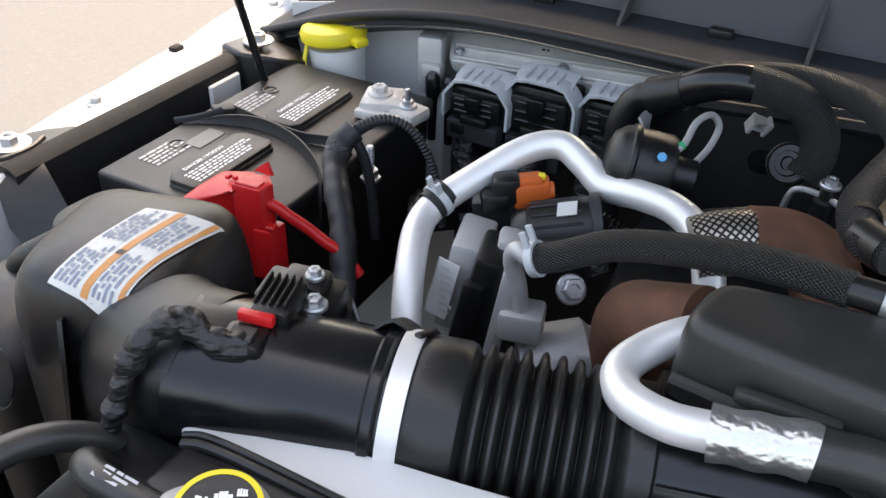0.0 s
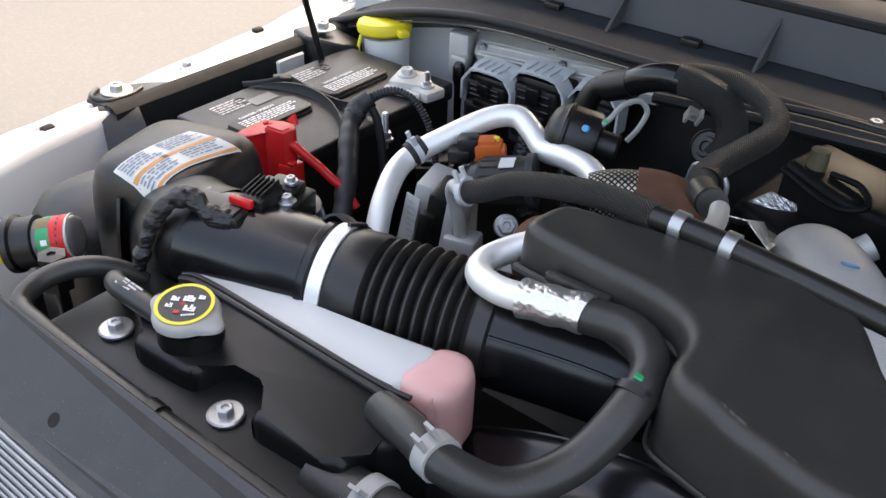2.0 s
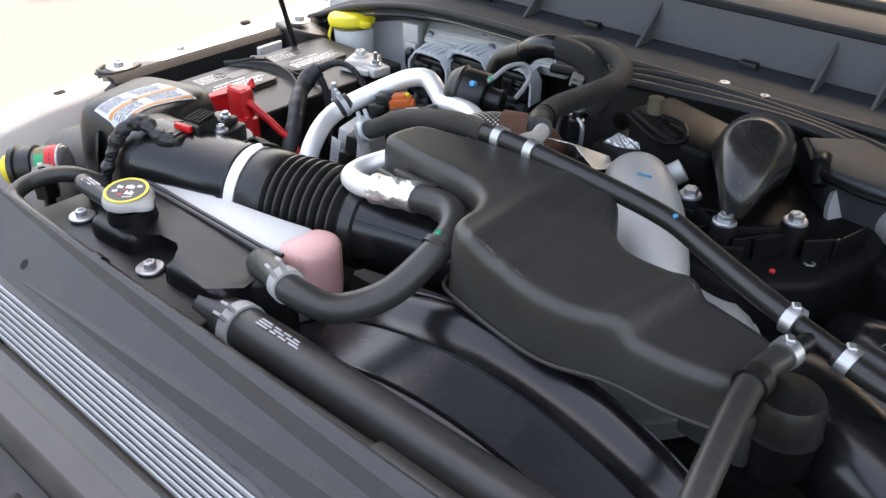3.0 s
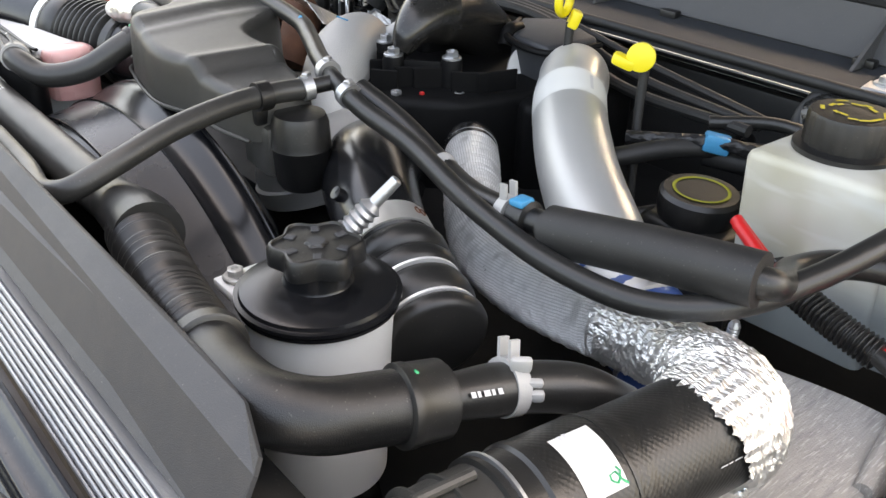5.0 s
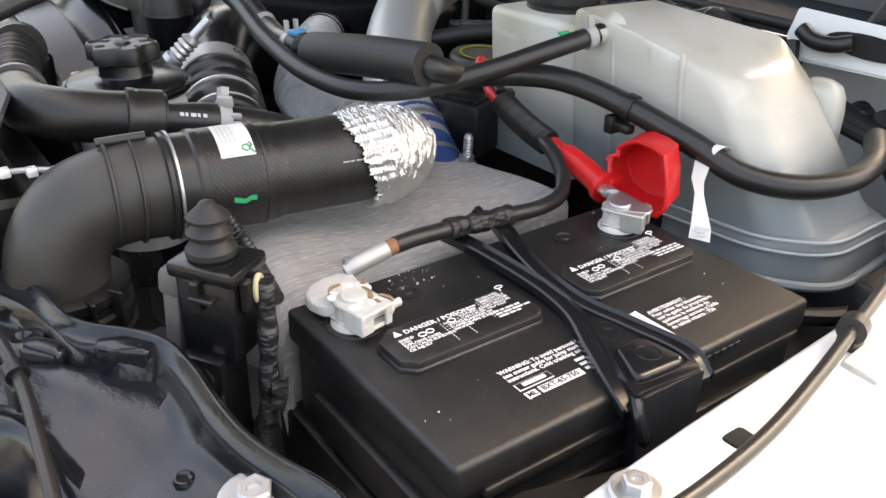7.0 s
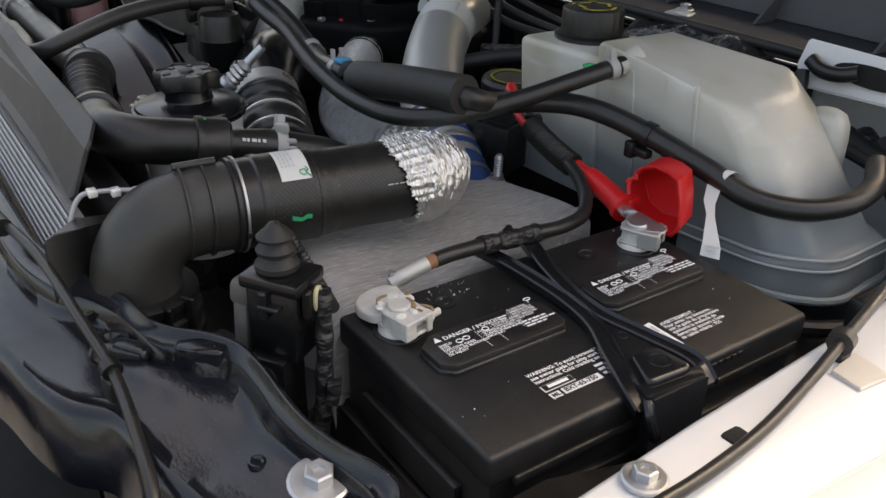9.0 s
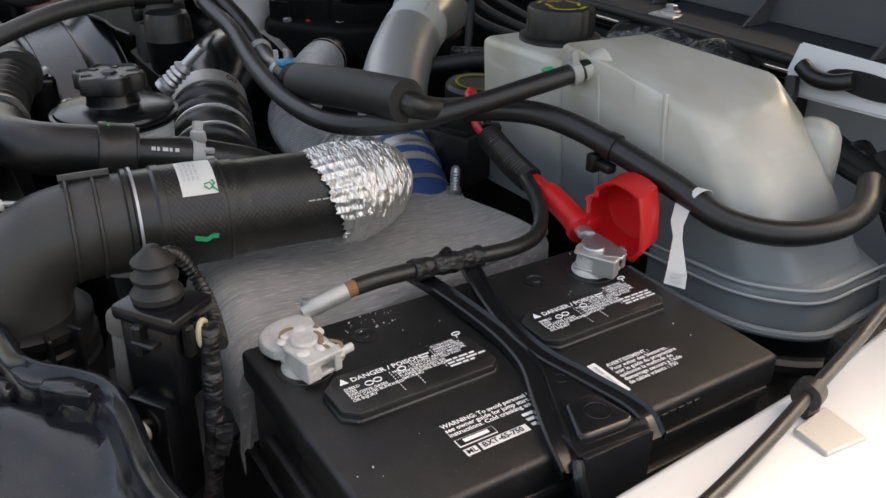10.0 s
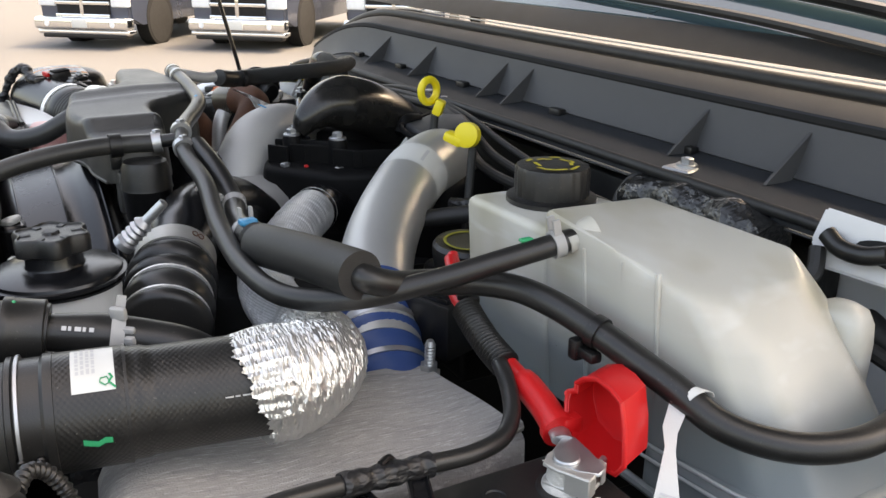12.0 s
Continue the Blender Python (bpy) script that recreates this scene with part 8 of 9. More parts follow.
# ---------------------------------------------------------------- battery, terminals and cables
battery_d = battery((0.604, -0.008, 1.111), "black truck battery with white printed warnings on pads", True)
LID = 1.111
Y, X = Vector((0, 1, 0)), Vector((1, 0, 0))
part("grip", joined(box((0.640, -0.0105, LID - 0.075), (0.760, -0.001, LID - 0.045), 0.003, 2), box((0.622, -0.010, LID - 0.125), (0.778, -0.001, LID - 0.105), 0.003, 2)), CASE, battery_d, "moulded grip ledge on the case end")
part("grip", joined(box((0.785, 0.03, LID - 0.060), (0.7925, 0.26, LID - 0.048), 0.002, 2), box((0.785, 0.012, LID - 0.030), (0.7925, 0.285, LID - 0.022), 0.002, 2)), CASE, battery_d)
writing("WARNING: To avoid personal injury\nsee owner guide for jump start\ninstructions. Cold cranking amps", 0.0047, (0.741, 0.061, LID), Y, -X, WHITEINK, battery_d)
def plate(u, v, w, h, m, name="field", lift=0.0005):
    b = bmesh.new()
    b.faces.new([b.verts.new((x, y, LID + lift)) for x, y in ((v, u), (v, u + w), (v - h, u + w), (v - h, u))])
    return part(name, b, m, battery_d, smooth=False)
plate(0.124, 0.7475, 0.0105, 0.0052, WHITEINK)
writing("750", 0.0050, (0.7468, 0.1245, LID + 0.0006), Y, -X, CASE, battery_d)
plate(0.061, 0.7595, 0.026, 0.0068, WHITEINK)
plate(0.0616, 0.7589, 0.0248, 0.0056, CASE, lift=0.0009)
plate(0.0655, 0.7575, 0.017, 0.0030, WHITEINK, lift=0.0013)
plate(0.061, 0.7675, 0.0085, 0.0058, WHITEINK)
writing("ML", 0.0052, (0.7667, 0.0618, LID + 0.0006), Y, -X, CASE, battery_d)
plate(0.0715, 0.7675, 0.033, 0.0062, WHITEINK)
writing("BXT-65-750", 0.0056, (0.7665, 0.0726, LID + 0.0007), Y, -X, CASE, battery_d)
rng = random.Random(8)
bars([words(0.030, rng, 0.004, 0.009, 0.0015) for _ in range(3)], (0.756, 0.1075, LID), Y, -X, 0.0046, WHITEINK, battery_d)
writing("AVERTISSEMENT :\nPour eviter des blessures,\nvoir le guide du proprietaire\nquidonne la methode de\ndemarrage secours a l'aide\nde cables volants : 750", 0.0046, (0.744, 0.184, LID), Y, -X, WHITEINK, battery_d)
b = bmesh.new()
b.faces.new([b.verts.new((x, y, LID + 0.0006)) for x, y in ((0.7364, 0.1728), (0.7358, 0.1795), (0.7690, 0.1803), (0.7695, 0.1750))])
strip = part("strip", b, WHITEINK, battery_d, "white printed strip", smooth=False)
bars([[(0.003, 0.009), (0.014, 0.010)]], (0.7372, 0.1752, LID + 0.0006), X, Y, 0.003, PRINT, strip)
for k in range(6):
    part("emboss", box((0.7905, 0.178 + 0.007 * k, LID - 0.011), (0.7916, 0.183 + 0.007 * k, LID - 0.006), 0.0004, 1), CASE, battery_d)
CRUST = material("white corrosion crumbs", (0.62, 0.61, 0.58), 0.9, var=0.1)
rng = random.Random(3)
bm = bmesh.new()
for k in range(34):
    r = rng.random()
    c = Vector((0.614 + 0.020 * rng.random() - 0.010 * r, 0.046 + 0.050 * r + 0.008 * rng.random(), LID + 0.0004))
    bmesh.ops.create_icosphere(bm, subdivisions=1, radius=0.0003 + 0.0004 * rng.random() ** 3, matrix=Matrix.Translation(c))
for k in range(40):
    c = Vector((0.61 + 0.17 * rng.random(), 0.28 * rng.random(), LID + 0.0003))
    bmesh.ops.create_icosphere(bm, subdivisions=1, radius=0.0003 + 0.0005 * rng.random() ** 3, matrix=Matrix.Translation(c))
tagged(part("crumbs", bm, CRUST, battery_d, "scattered white corrosion crumbs"), kind="stuff")

strap = thing("battery_clamp", (0.74, 0.15, LID), "glossy black stamped battery hold-down clamp", "clamp")
def ribbon(pts, half, high):
    """A flat bar that lies along a line, with softly raised edges."""
    line = smooth_line(pts, 8)
    rows = []
    for i, p in enumerate(line):
        d = (line[min(i + 1, len(line) - 1)] - line[max(i - 1, 0)]).normalized()
        s = Vector((-d.y, d.x, 0)).normalized()
        rows.append([p + s * half * k + Vector((0, 0, h)) for k, h in ((-1, -0.004), (-1, high), (-0.8, high + 0.001), (-0.55, 0.0), (0.55, 0.0), (0.8, high + 0.001), (1, high), (1, -0.004))])
    return skin(rows, 0.0012)
part("bar", ribbon([(0.590, 0.132, 1.121), (0.615, 0.136, 1.121), (0.651, 0.141, 1.119), (0.690, 0.143, 1.117), (0.722, 0.138, 1.116), (0.752, 0.124, 1.1155), (0.785, 0.109, 1.115), (0.804, 0.105, 1.108)], 0.0070, 0.0015), GLOSSY, strap, "curved flat arm")
part("bar", ribbon([(0.590, 0.178, 1.121), (0.611, 0.171, 1.121), (0.640, 0.162, 1.119), (0.680, 0.154, 1.117), (0.715, 0.153, 1.116), (0.752, 0.161, 1.1155), (0.794, 0.1665, 1.115), (0.806, 0.166, 1.106)], 0.0070, 0.0015), GLOSSY, strap, "curved flat arm")
part("plate", prism([(0.716, 0.147), (0.745, 0.130), (0.785, 0.112), (0.803, 0.109), (0.807, 0.160), (0.797, 0.165), (0.755, 0.158)], LID + 0.001, 1.116, 0.002, 2), GLOSSY, strap, "stamped black plate")
part("boss", prism([(0.766, 0.128), (0.764, 0.146), (0.770, 0.153), (0.796, 0.157), (0.799, 0.150), (0.797, 0.119), (0.792, 0.116)], 1.114, 1.1205, 0.004, 3), GLOSSY, strap, "raised boss")
part("stamp", sweep([(0.782 + 0.0075 * math.cos(a), 0.140 + 0.0075 * math.sin(a), 1.1206) for a in [math.tau * k / 24 for k in range(25)]], 0.0005, 6), GLOSSY, strap)
part("stamp", sweep([(0.742 + 0.004 * math.cos(a), 0.146 + 0.004 * math.sin(a), 1.1161) for a in [math.tau * k / 20 for k in range(21)]], 0.0004, 6), GLOSSY, strap)
part("skirt", prism([(0.795, 0.112), (0.795, 0.164), (0.808, 0.162), (0.807, 0.110)], 1.02, 1.1155, 0.003, 2), GLOSSY, strap)
part("hook", tube([(0.802, 0.109, 1.112), (0.808, 0.106, 1.106), (0.811, 0.108, 1.095), (0.809, 0.114, 1.085)], 0.004, 10), GLOSSY, strap, "hooked black end")
def terminal(at, yaw, label, bright):
    """A bolted clamp on a battery post: a folded metal jaw open to one side."""
    x, y = at
    t = thing("battery_terminal", (x, y, LID), label, "terminal")
    part("base", lathe((x, y, LID - 0.001), (0, 0, 1), [(0, 0.0195), (0.002, 0.0185), (0.003, 0.0125)], 32), CASE, t, "black post base")
    part("post", lathe((x, y, LID), (0, 0, 1), [(0, 0.0155), (0.003, 0.0150), (0.006, 0.0125), (0.019, 0.0115)], 32), LEAD, t, "lead post")
    m = pose(x, y, 0, 0, 0, yaw) @ Matrix.Diagonal((0.86, 0.86, 1, 1))
    def put(bm):
        bmesh.ops.transform(bm, matrix=m, verts=bm.verts)
        return bm
    mat = TIN if bright else LEAD
    lo, hi = LID + 0.005, LID + 0.0175
    part("jaw", put(joined(
        prism([(-0.013, -0.013), (-0.016, 0.0), (-0.013, 0.013), (0.0, 0.016), (0.024, 0.015), (0.026, 0.010), (0.026, -0.010), (0.024, -0.015), (0.0, -0.016)], hi, hi + 0.0022, 0.0008, 1),
        prism([(-0.013, -0.013), (-0.015, 0.0), (-0.013, 0.013), (0.0, 0.015), (0.024, 0.014), (0.024, -0.014), (0.0, -0.015)], lo, lo + 0.0022, 0.0008, 1),
        box((0.0235, -0.015, lo), (0.0258, -0.004, hi + 0.002), 0.0007, 1), box((0.0235, 0.008, lo), (0.0258, 0.0145, hi + 0.002), 0.0007, 1),
        box((0.006, -0.0158, lo), (0.0255, -0.0136, hi + 0.002), 0.0007, 1))), mat, t, "folded metal jaw")
    part("crown", put(lathe((0, 0, hi), (0, 0, 1), [(-0.004, 0.0105), (0.0040, 0.0100), (0.0050, 0.0090), (0.0052, 0.001)], 28)), STEEL if bright else LEAD, t, "flat round post top")
    part("bolt", put(joined(lathe((0.017, -0.012, LID + 0.0115), (0, 1, 0), [(0, 0.0030), (0.042, 0.0030)], 12), lathe((0.017, 0.0145, LID + 0.0115), (0, 1, 0), [(0, 0.0058), (0.005, 0.0058)], 6))), STEEL if bright else LEAD, t, "clamp bolt")
    return t
tl = terminal((0.645, 0.020), 12, "white-corroded battery terminal clamp with copper stains", False)
part("lug", prism([(0.612, 0.002), (0.604, 0.010), (0.600, 0.022), (0.600, 0.034), (0.606, 0.042), (0.618, 0.040), (0.634, 0.030), (0.640, 0.014), (0.634, 0.004), (0.622, 0.000)], LID + 0.005, LID + 0.0125, 0.003, 3), LEAD, tl, "white crusted cable lug")
part("sleeve", tube([(0.603, 0.038, 1.1235), (0.604, 0.044, 1.126), (0.6055, 0.056, 1.130), (0.607, 0.069, 1.1335)], lambda d: 0.0052 + 0.0012 * min(1, d / 0.010), 20), TIN, tl, "bright crimp sleeve")
part("peg", lathe((0.602, 0.040, 1.122), (0, 0, 1), [(0, 0.003), (0.011, 0.0028), (0.0115, 0.001)], 12), STEEL, tl, "small bright peg")
STAIN = material("brown and green corrosion", (0.26, 0.17, 0.09), 0.8, var=0.6, stain=180)
for pts, r in (([(0.632, 0.036), (0.637, 0.031), (0.645, 0.0315), (0.653, 0.028), (0.660, 0.030)], 0.0022), ([(0.628, 0.020), (0.629, 0.013), (0.635, 0.008)], 0.0018), ([(0.652, 0.034), (0.658, 0.038), (0.664, 0.037)], 0.0016)):
    part("stain", tube([(x, y, LID + 0.0205) for x, y in pts], lambda d: r * (0.75 + 0.2 * math.sin(d * 320)), 10, 8, flat=0.3), STAIN, tl, "copper-brown corrosion")
rng = random.Random(12)
for k in range(9):
    a = math.tau * k / 9 + rng.random()
    c = Vector((0.645 + 0.0135 * math.cos(a), 0.020 + 0.0135 * math.sin(a), LID + 0.0198))
    part("crust", lathe(c, (0.2 * rng.random(), 0.2 * rng.random(), 1), [(0, 0.003 + 0.003 * rng.random()), (0.0008, 0.0025), (0.0014, 0.0006)], 9), CRUST, tl, "powdery white crust")
terminal((0.641, 0.260), 28, "bright battery terminal clamp under an open red cover", True)

neg = thing("ground_cable", (0.6, 0.15, LID), "black battery cable taped to the hold-down bar", "cable")
part("bare", tube([(0.6065, 0.066, 1.1328), (0.6075, 0.077, 1.135)], 0.0058, 14), COPPER, neg, "bare copper strands")
part("cable", tube([(0.6074, 0.075, 1.1348), (0.607, 0.09, 1.1355), (0.604, 0.115, 1.133), (0.600, 0.145, 1.129), (0.598, 0.185, 1.125), (0.596, 0.22, 1.122), (0.589, 0.246, 1.123), (0.577, 0.260, 1.129), (0.562, 0.268, 1.136), (0.545, 0.274, 1.142), (0.525, 0.280, 1.145)], 0.0063, 16), RUBBER, neg)
part("wrap", tube([(0.603, 0.122, 1.132), (0.600, 0.148, 1.1285), (0.598, 0.185, 1.125)], lambda d: 0.0078 + 0.0005 * math.sin(d * 230) + 0.0004 * math.sin(d * 520), 18, 16), TAPE, neg, "wrap of black tape")
part("tie", tube([(0.599, 0.150, 1.1365), (0.594, 0.158, 1.136), (0.590, 0.168, 1.122), (0.594, 0.176, 1.116)], 0.0022, 8), PLASTIC, neg, "black cable tie")
pos = thing("power_cable", (0.5, 0.3, LID), "red battery cable in black corrugated loom", "cable")
for k in (0, 1):
    part("cable", tube([(0.392 + 0.006 * k, 0.315 - 0.006 * k, 1.178), (0.415 + 0.005 * k, 0.306 - 0.006 * k, 1.170), (0.44, 0.297 - 0.006 * k, 1.162), (0.475, 0.289, 1.153), (0.51, 0.285, 1.146)], 0.0052, 14), RED, pos, "red cable")
part("cable", tube([(0.51, 0.286, 1.146), (0.535, 0.287, 1.140), (0.56, 0.287, 1.134), (0.60, 0.283, 1.127)], 0.0068, 14), RED, pos, "red cable")
part("loom", tube([(0.458, 0.291, 1.157), (0.475, 0.288, 1.153), (0.505, 0.284, 1.147), (0.532, 0.283, 1.142)], lambda d: 0.0108 + 0.0011 * math.sin(d * 1700), 18, 60), PLASTIC, pos, "black corrugated loom")
part("clip", joined(box((0.440, 0.287, 1.166), (0.458, 0.297, 1.172), 0.001, 1, (0, 15, -20)), box((0.452, 0.289, 1.160), (0.462, 0.303, 1.168), 0.002, 2, (0, 15, -20))), PLASTIC, pos, "black loom clip")
part("boot", joined(tube([(0.548, 0.2875, 1.1365), (0.553, 0.2873, 1.1355), (0.58, 0.285, 1.131), (0.602, 0.281, 1.127)], lambda d: 0.0095 + 0.0010 * min(1, d / 0.006), 20), lathe((0.600, 0.2815, 1.1272), (0.9, -0.15, -0.15), [(0, 0.0105), (0.0005, 0.0128), (0.006, 0.0128), (0.0065, 0.009)], 20)), RED, pos, "red rubber boot")
part("lug", joined(tube([(0.604, 0.280, 1.127), (0.612, 0.276, 1.1285), (0.620, 0.272, 1.1295)], 0.0075, 14, flat=0.5), prism([(0.616, 0.276), (0.622, 0.281), (0.640, 0.279), (0.660, 0.277), (0.664, 0.268), (0.655, 0.258), (0.640, 0.252), (0.628, 0.258)], 1.1290, 1.1310, 0.0008, 1)), STEEL, pos, "plated cable lug")
rc = thing("terminal_cover", (0.63, 0.30, 1.12), "red plastic terminal cover tipped open on its hinge", "cover")
mouth = [Vector(p) for p in ((0.5960, 0.292, 1.143), (0.5955, 0.294, 1.149), (0.600, 0.296, 1.151), (0.599, 0.297, 1.156), (0.607, 0.2975, 1.163), (0.619, 0.2975, 1.1685), (0.637, 0.295, 1.1695), (0.651, 0.292, 1.168), (0.6575, 0.291, 1.150), (0.661, 0.290, 1.128), (0.655, 0.289, 1.119), (0.632, 0.286, 1.116), (0.612, 0.286, 1.121), (0.602, 0.288, 1.134))]
deep = Vector((-0.010, 0.030, 0.001))
mid_m = sum(mouth, Vector()) / len(mouth)
cup_rows = [[p + deep * k + (mid_m + deep * k - (p + deep * k)) * s for p in mouth] for k, s in ((-0.03, 0.0), (0.0, -0.012), (0.5, 0.0), (0.88, 0.01), (0.97, 0.05), (1.0, 0.14))]
bm = skin(cup_rows, closed=True)
bm.verts.ensure_lookup_table()
bm.faces.new(bm.verts[-len(mouth):])
bmesh.ops.recalc_face_normals(bm, faces=bm.faces)
bmesh.ops.solidify(bm, geom=bm.faces, thickness=0.0022)
part("shell", bm, RED, rc, sharp=28)
part("lip", sweep([*mouth, mouth[0]], 0.0017, 8), RED, rc, "raised red lip")
part("hinge", joined(box((0.594, 0.282, 1.120), (0.610, 0.297, 1.136), 0.003), tube([(0.592, 0.296, 1.145), (0.590, 0.300, 1.138), (0.594, 0.298, 1.128)], 0.003, 8)), RED, rc)
# ---------------------------------------------------------------- hood switch
IVORY = material("ivory plastic", (0.52, 0.46, 0.28), 0.45)
sw = thing("hood_switch", (0.625, -0.058, 1.05), "hood switch with a rubber bellows boot on a bracket", "switch")
part("boot", lathe((0.6145, -0.0560, 1.1695), (-0.03, 0.02, 1), [(0, 0.0135), (0.002, 0.0150), (0.0055, 0.0150), (0.0105, 0.0108), (0.0115, 0.0106), (0.0130, 0.0130), (0.0158, 0.0136), (0.0205, 0.0090), (0.0215, 0.0088), (0.0230, 0.0122), (0.0250, 0.0126), (0.0310, 0.0062), (0.0335, 0.0042), (0.0345, 0.0020), (0.0347, 0.0004)], 40), MATTE, sw, "grey-black rubber bellows boot")
part("body", box((0.599, -0.072, 1.108), (0.637, -0.038, 1.164), 0.004, 2, (0, 0, 33)), GLOSSY, sw, "black plastic body")
part("top_plate", box((0.594, -0.073, 1.1600), (0.640, -0.036, 1.1700), 0.003, 2, (0, 0, 33)), GLOSSY, sw)
part("foot", box((0.604, -0.078, 1.03), (0.634, -0.050, 1.110), 0.003, 2, (0, 0, 33)), GLOSSY, sw)
for q in (-0.012, 0.004, 0.018):
    part("catch", box((0.629 + 0.5 * q, -0.066 + 0.8 * q, 1.142), (0.635 + 0.5 * q, -0.059 + 0.8 * q, 1.163), 0.0015, 1, (0, 0, 33)), PLASTIC, sw)
part("clip", box((0.622, -0.074, 1.150), (0.638, -0.066, 1.1535), 0.001, 1, (0, 0, 33)), PLASTIC, sw)
WORN = material("worn bracket steel", (0.13, 0.12, 0.115), 0.6, 0.3, var=0.4, stain=60, bump=0.4)
part("post", joined(box((0.588, -0.083, 1.03), (0.600, -0.071, 1.146), 0.003, 2, (0, 4, 33)), box((0.590, -0.082, 1.142), (0.606, -0.068, 1.160), 0.004, 2, (0, 6, 33))), WORN, sw, "worn metal bracket")
part("pin", tube([(0.6290, -0.0545, 1.1500), (0.6330, -0.0500, 1.1515), (0.6380, -0.0440, 1.1530)], lambda d: 0.0032 + 0.0006 * math.sin(d * 900), 12), PAPER, sw, "white plastic pin")
part("ring", sweep([Vector((0.6400, -0.0395, 1.1540)) + (Vector((-0.5, 0.6, 0)).normalized() * math.cos(a) * 0.0045 + Vector((0, 0, 1)) * math.sin(a) * 0.0085) for a in [math.tau * k / 18 for k in range(19)]], 0.0018, 8), IVORY, sw, "ivory ring")
part("wire", tube([(0.640, -0.036, 1.160), (0.642, -0.037, 1.145), (0.645, -0.039, 1.12), (0.648, -0.043, 1.085), (0.652, -0.05, 1.04), (0.648, -0.06, 0.98)], lambda d: 0.0060 + 0.0005 * math.sin(d * 220), 14, 14), TAPE, sw, "taped black wire")
part("tape_flap", skin([[(0.655, -0.043, 1.098), (0.659, -0.034, 1.100)], [(0.657, -0.045, 1.088), (0.661, -0.036, 1.088)], [(0.656, -0.047, 1.079), (0.660, -0.039, 1.077)]], 0.0008), TAPE, sw, "loose flap of tape")
part("lead", tube([(0.594, -0.046, 1.178), (0.582, -0.040, 1.180), (0.574, -0.031, 1.172), (0.576, -0.022, 1.155), (0.60, -0.022, 1.145), (0.63, -0.028, 1.146), (0.646, -0.032, 1.148)], lambda d: 0.0042 + 0.0006 * math.sin(d * 1500), 12, 30), RUBBER, sw, "corrugated lead behind the boot")
bolt(sw, (0.628, -0.083, 1.092), (0.75, -0.66, 0), r=0.006, mat=TIN)
sup = thing("support_arm", (0.60, -0.05, 1.0), "black steel support arm with a bolt", "bracket")
part("arm", box((0.480, -0.085, 1.026), (0.600, -0.02, 1.038), 0.004, 2, (0, 8, 30)), DARKGREY, sup)
bolt(sup, (0.5215, -0.0500, 1.0375), r=0.011, washer=0.024, mat=DARKGREY)

# ---------------------------------------------------------------- headlamp panel in the corner
def spread(pts, n):
    """Points at even steps along a broken line."""
    v = [Vector(p) for p in pts]
    runs = [0.0]
    for a, b in zip(v, v[1:]):
        runs.append(runs[-1] + (b - a).length)
    out = []
    for i in range(n):
        s = runs[-1] * i / (n - 1)
        k = max(j for j in range(len(runs)) if runs[j] <= s + 1e-9)
        k = min(k, len(v) - 2)
        out.append(v[k].lerp(v[k + 1], (s - runs[k]) / max(1e-9, runs[k + 1] - runs[k])))
    return out
hp = thing("lamp_surround", (0.62, -0.14, 1.0), "black moulded panel behind the headlamp with a raised rim", "panel")
rim = spread(smooth_line([(0.187, -0.180, 1.132), (0.327, -0.178, 1.131), (0.4137, -0.1721, 1.129), (0.4678, -0.1551, 1.128), (0.5183, -0.1378, 1.128), (0.5624, -0.1323, 1.128), (0.580, -0.1229, 1.128), (0.5965, -0.1075, 1.128), (0.6168, -0.0935, 1.128), (0.6506, -0.0890, 1.128), (0.6908, -0.0900, 1.128), (0.7199, -0.0890, 1.128), (0.7481, -0.0824, 1.127), (0.7706, -0.0734, 1.126), (0.790, -0.0695, 1.125), (0.802, -0.0760, 1.123)], 6), 91)
inner = spread(smooth_line([(0.17, -0.198, 1.122), (0.32, -0.196, 1.121), (0.425, -0.190, 1.119), (0.478, -0.1740, 1.118), (0.5020, -0.1600, 1.118), (0.5320, -0.1480, 1.118), (0.5620, -0.1420, 1.118), (0.5880, -0.1350, 1.118), (0.5990, -0.1220, 1.118), (0.6140, -0.1180, 1.118), (0.6260, -0.1020, 1.118), (0.6600, -0.0985, 1.118), (0.6960, -0.1000, 1.118), (0.7290, -0.0960, 1.117), (0.7600, -0.0870, 1.116), (0.7850, -0.0830, 1.115), (0.800, -0.0880, 1.113)], 6), 91)
frontl = spread(smooth_line([(0.34, -0.280, 1.10), (0.44, -0.240, 1.10), (0.5061, -0.2215, 1.105), (0.5602, -0.2101, 1.105), (0.5968, -0.1972, 1.105), (0.6208, -0.1770, 1.105), (0.6465, -0.1709, 1.105), (0.6803, -0.1695, 1.105), (0.7133, -0.1609, 1.105), (0.803, -0.140, 1.106)], 6), 91)
down = lambda line, x, y, z: [p + Vector((x, y, z)) for p in line]
mid = lambda a, b, k, z=0.0: [p.lerp(q, k) + Vector((0, 0, z)) for p, q in zip(a, b)]
rows = [down(rim, -0.005, 0.006, -0.05), down(rim, -0.004, 0.005, -0.006), down(rim, -0.002, 0.002, -0.001), rim, mid(rim, inner, 0.12, 0.0), mid(rim, inner, 0.25, -0.002), mid(rim, inner, 0.75, -0.001), mid(rim, inner, 0.9, 0.002), mid(rim, inner, 1.0, 0.0015), mid(inner, frontl, 0.035, -0.005), mid(inner, frontl, 0.06, -0.009)]
for k in (0.2, 0.4, 0.6, 0.8, 0.9):
    rows.append(mid(inner, frontl, k, -0.010 + 0.008 * abs(k - 0.5)))
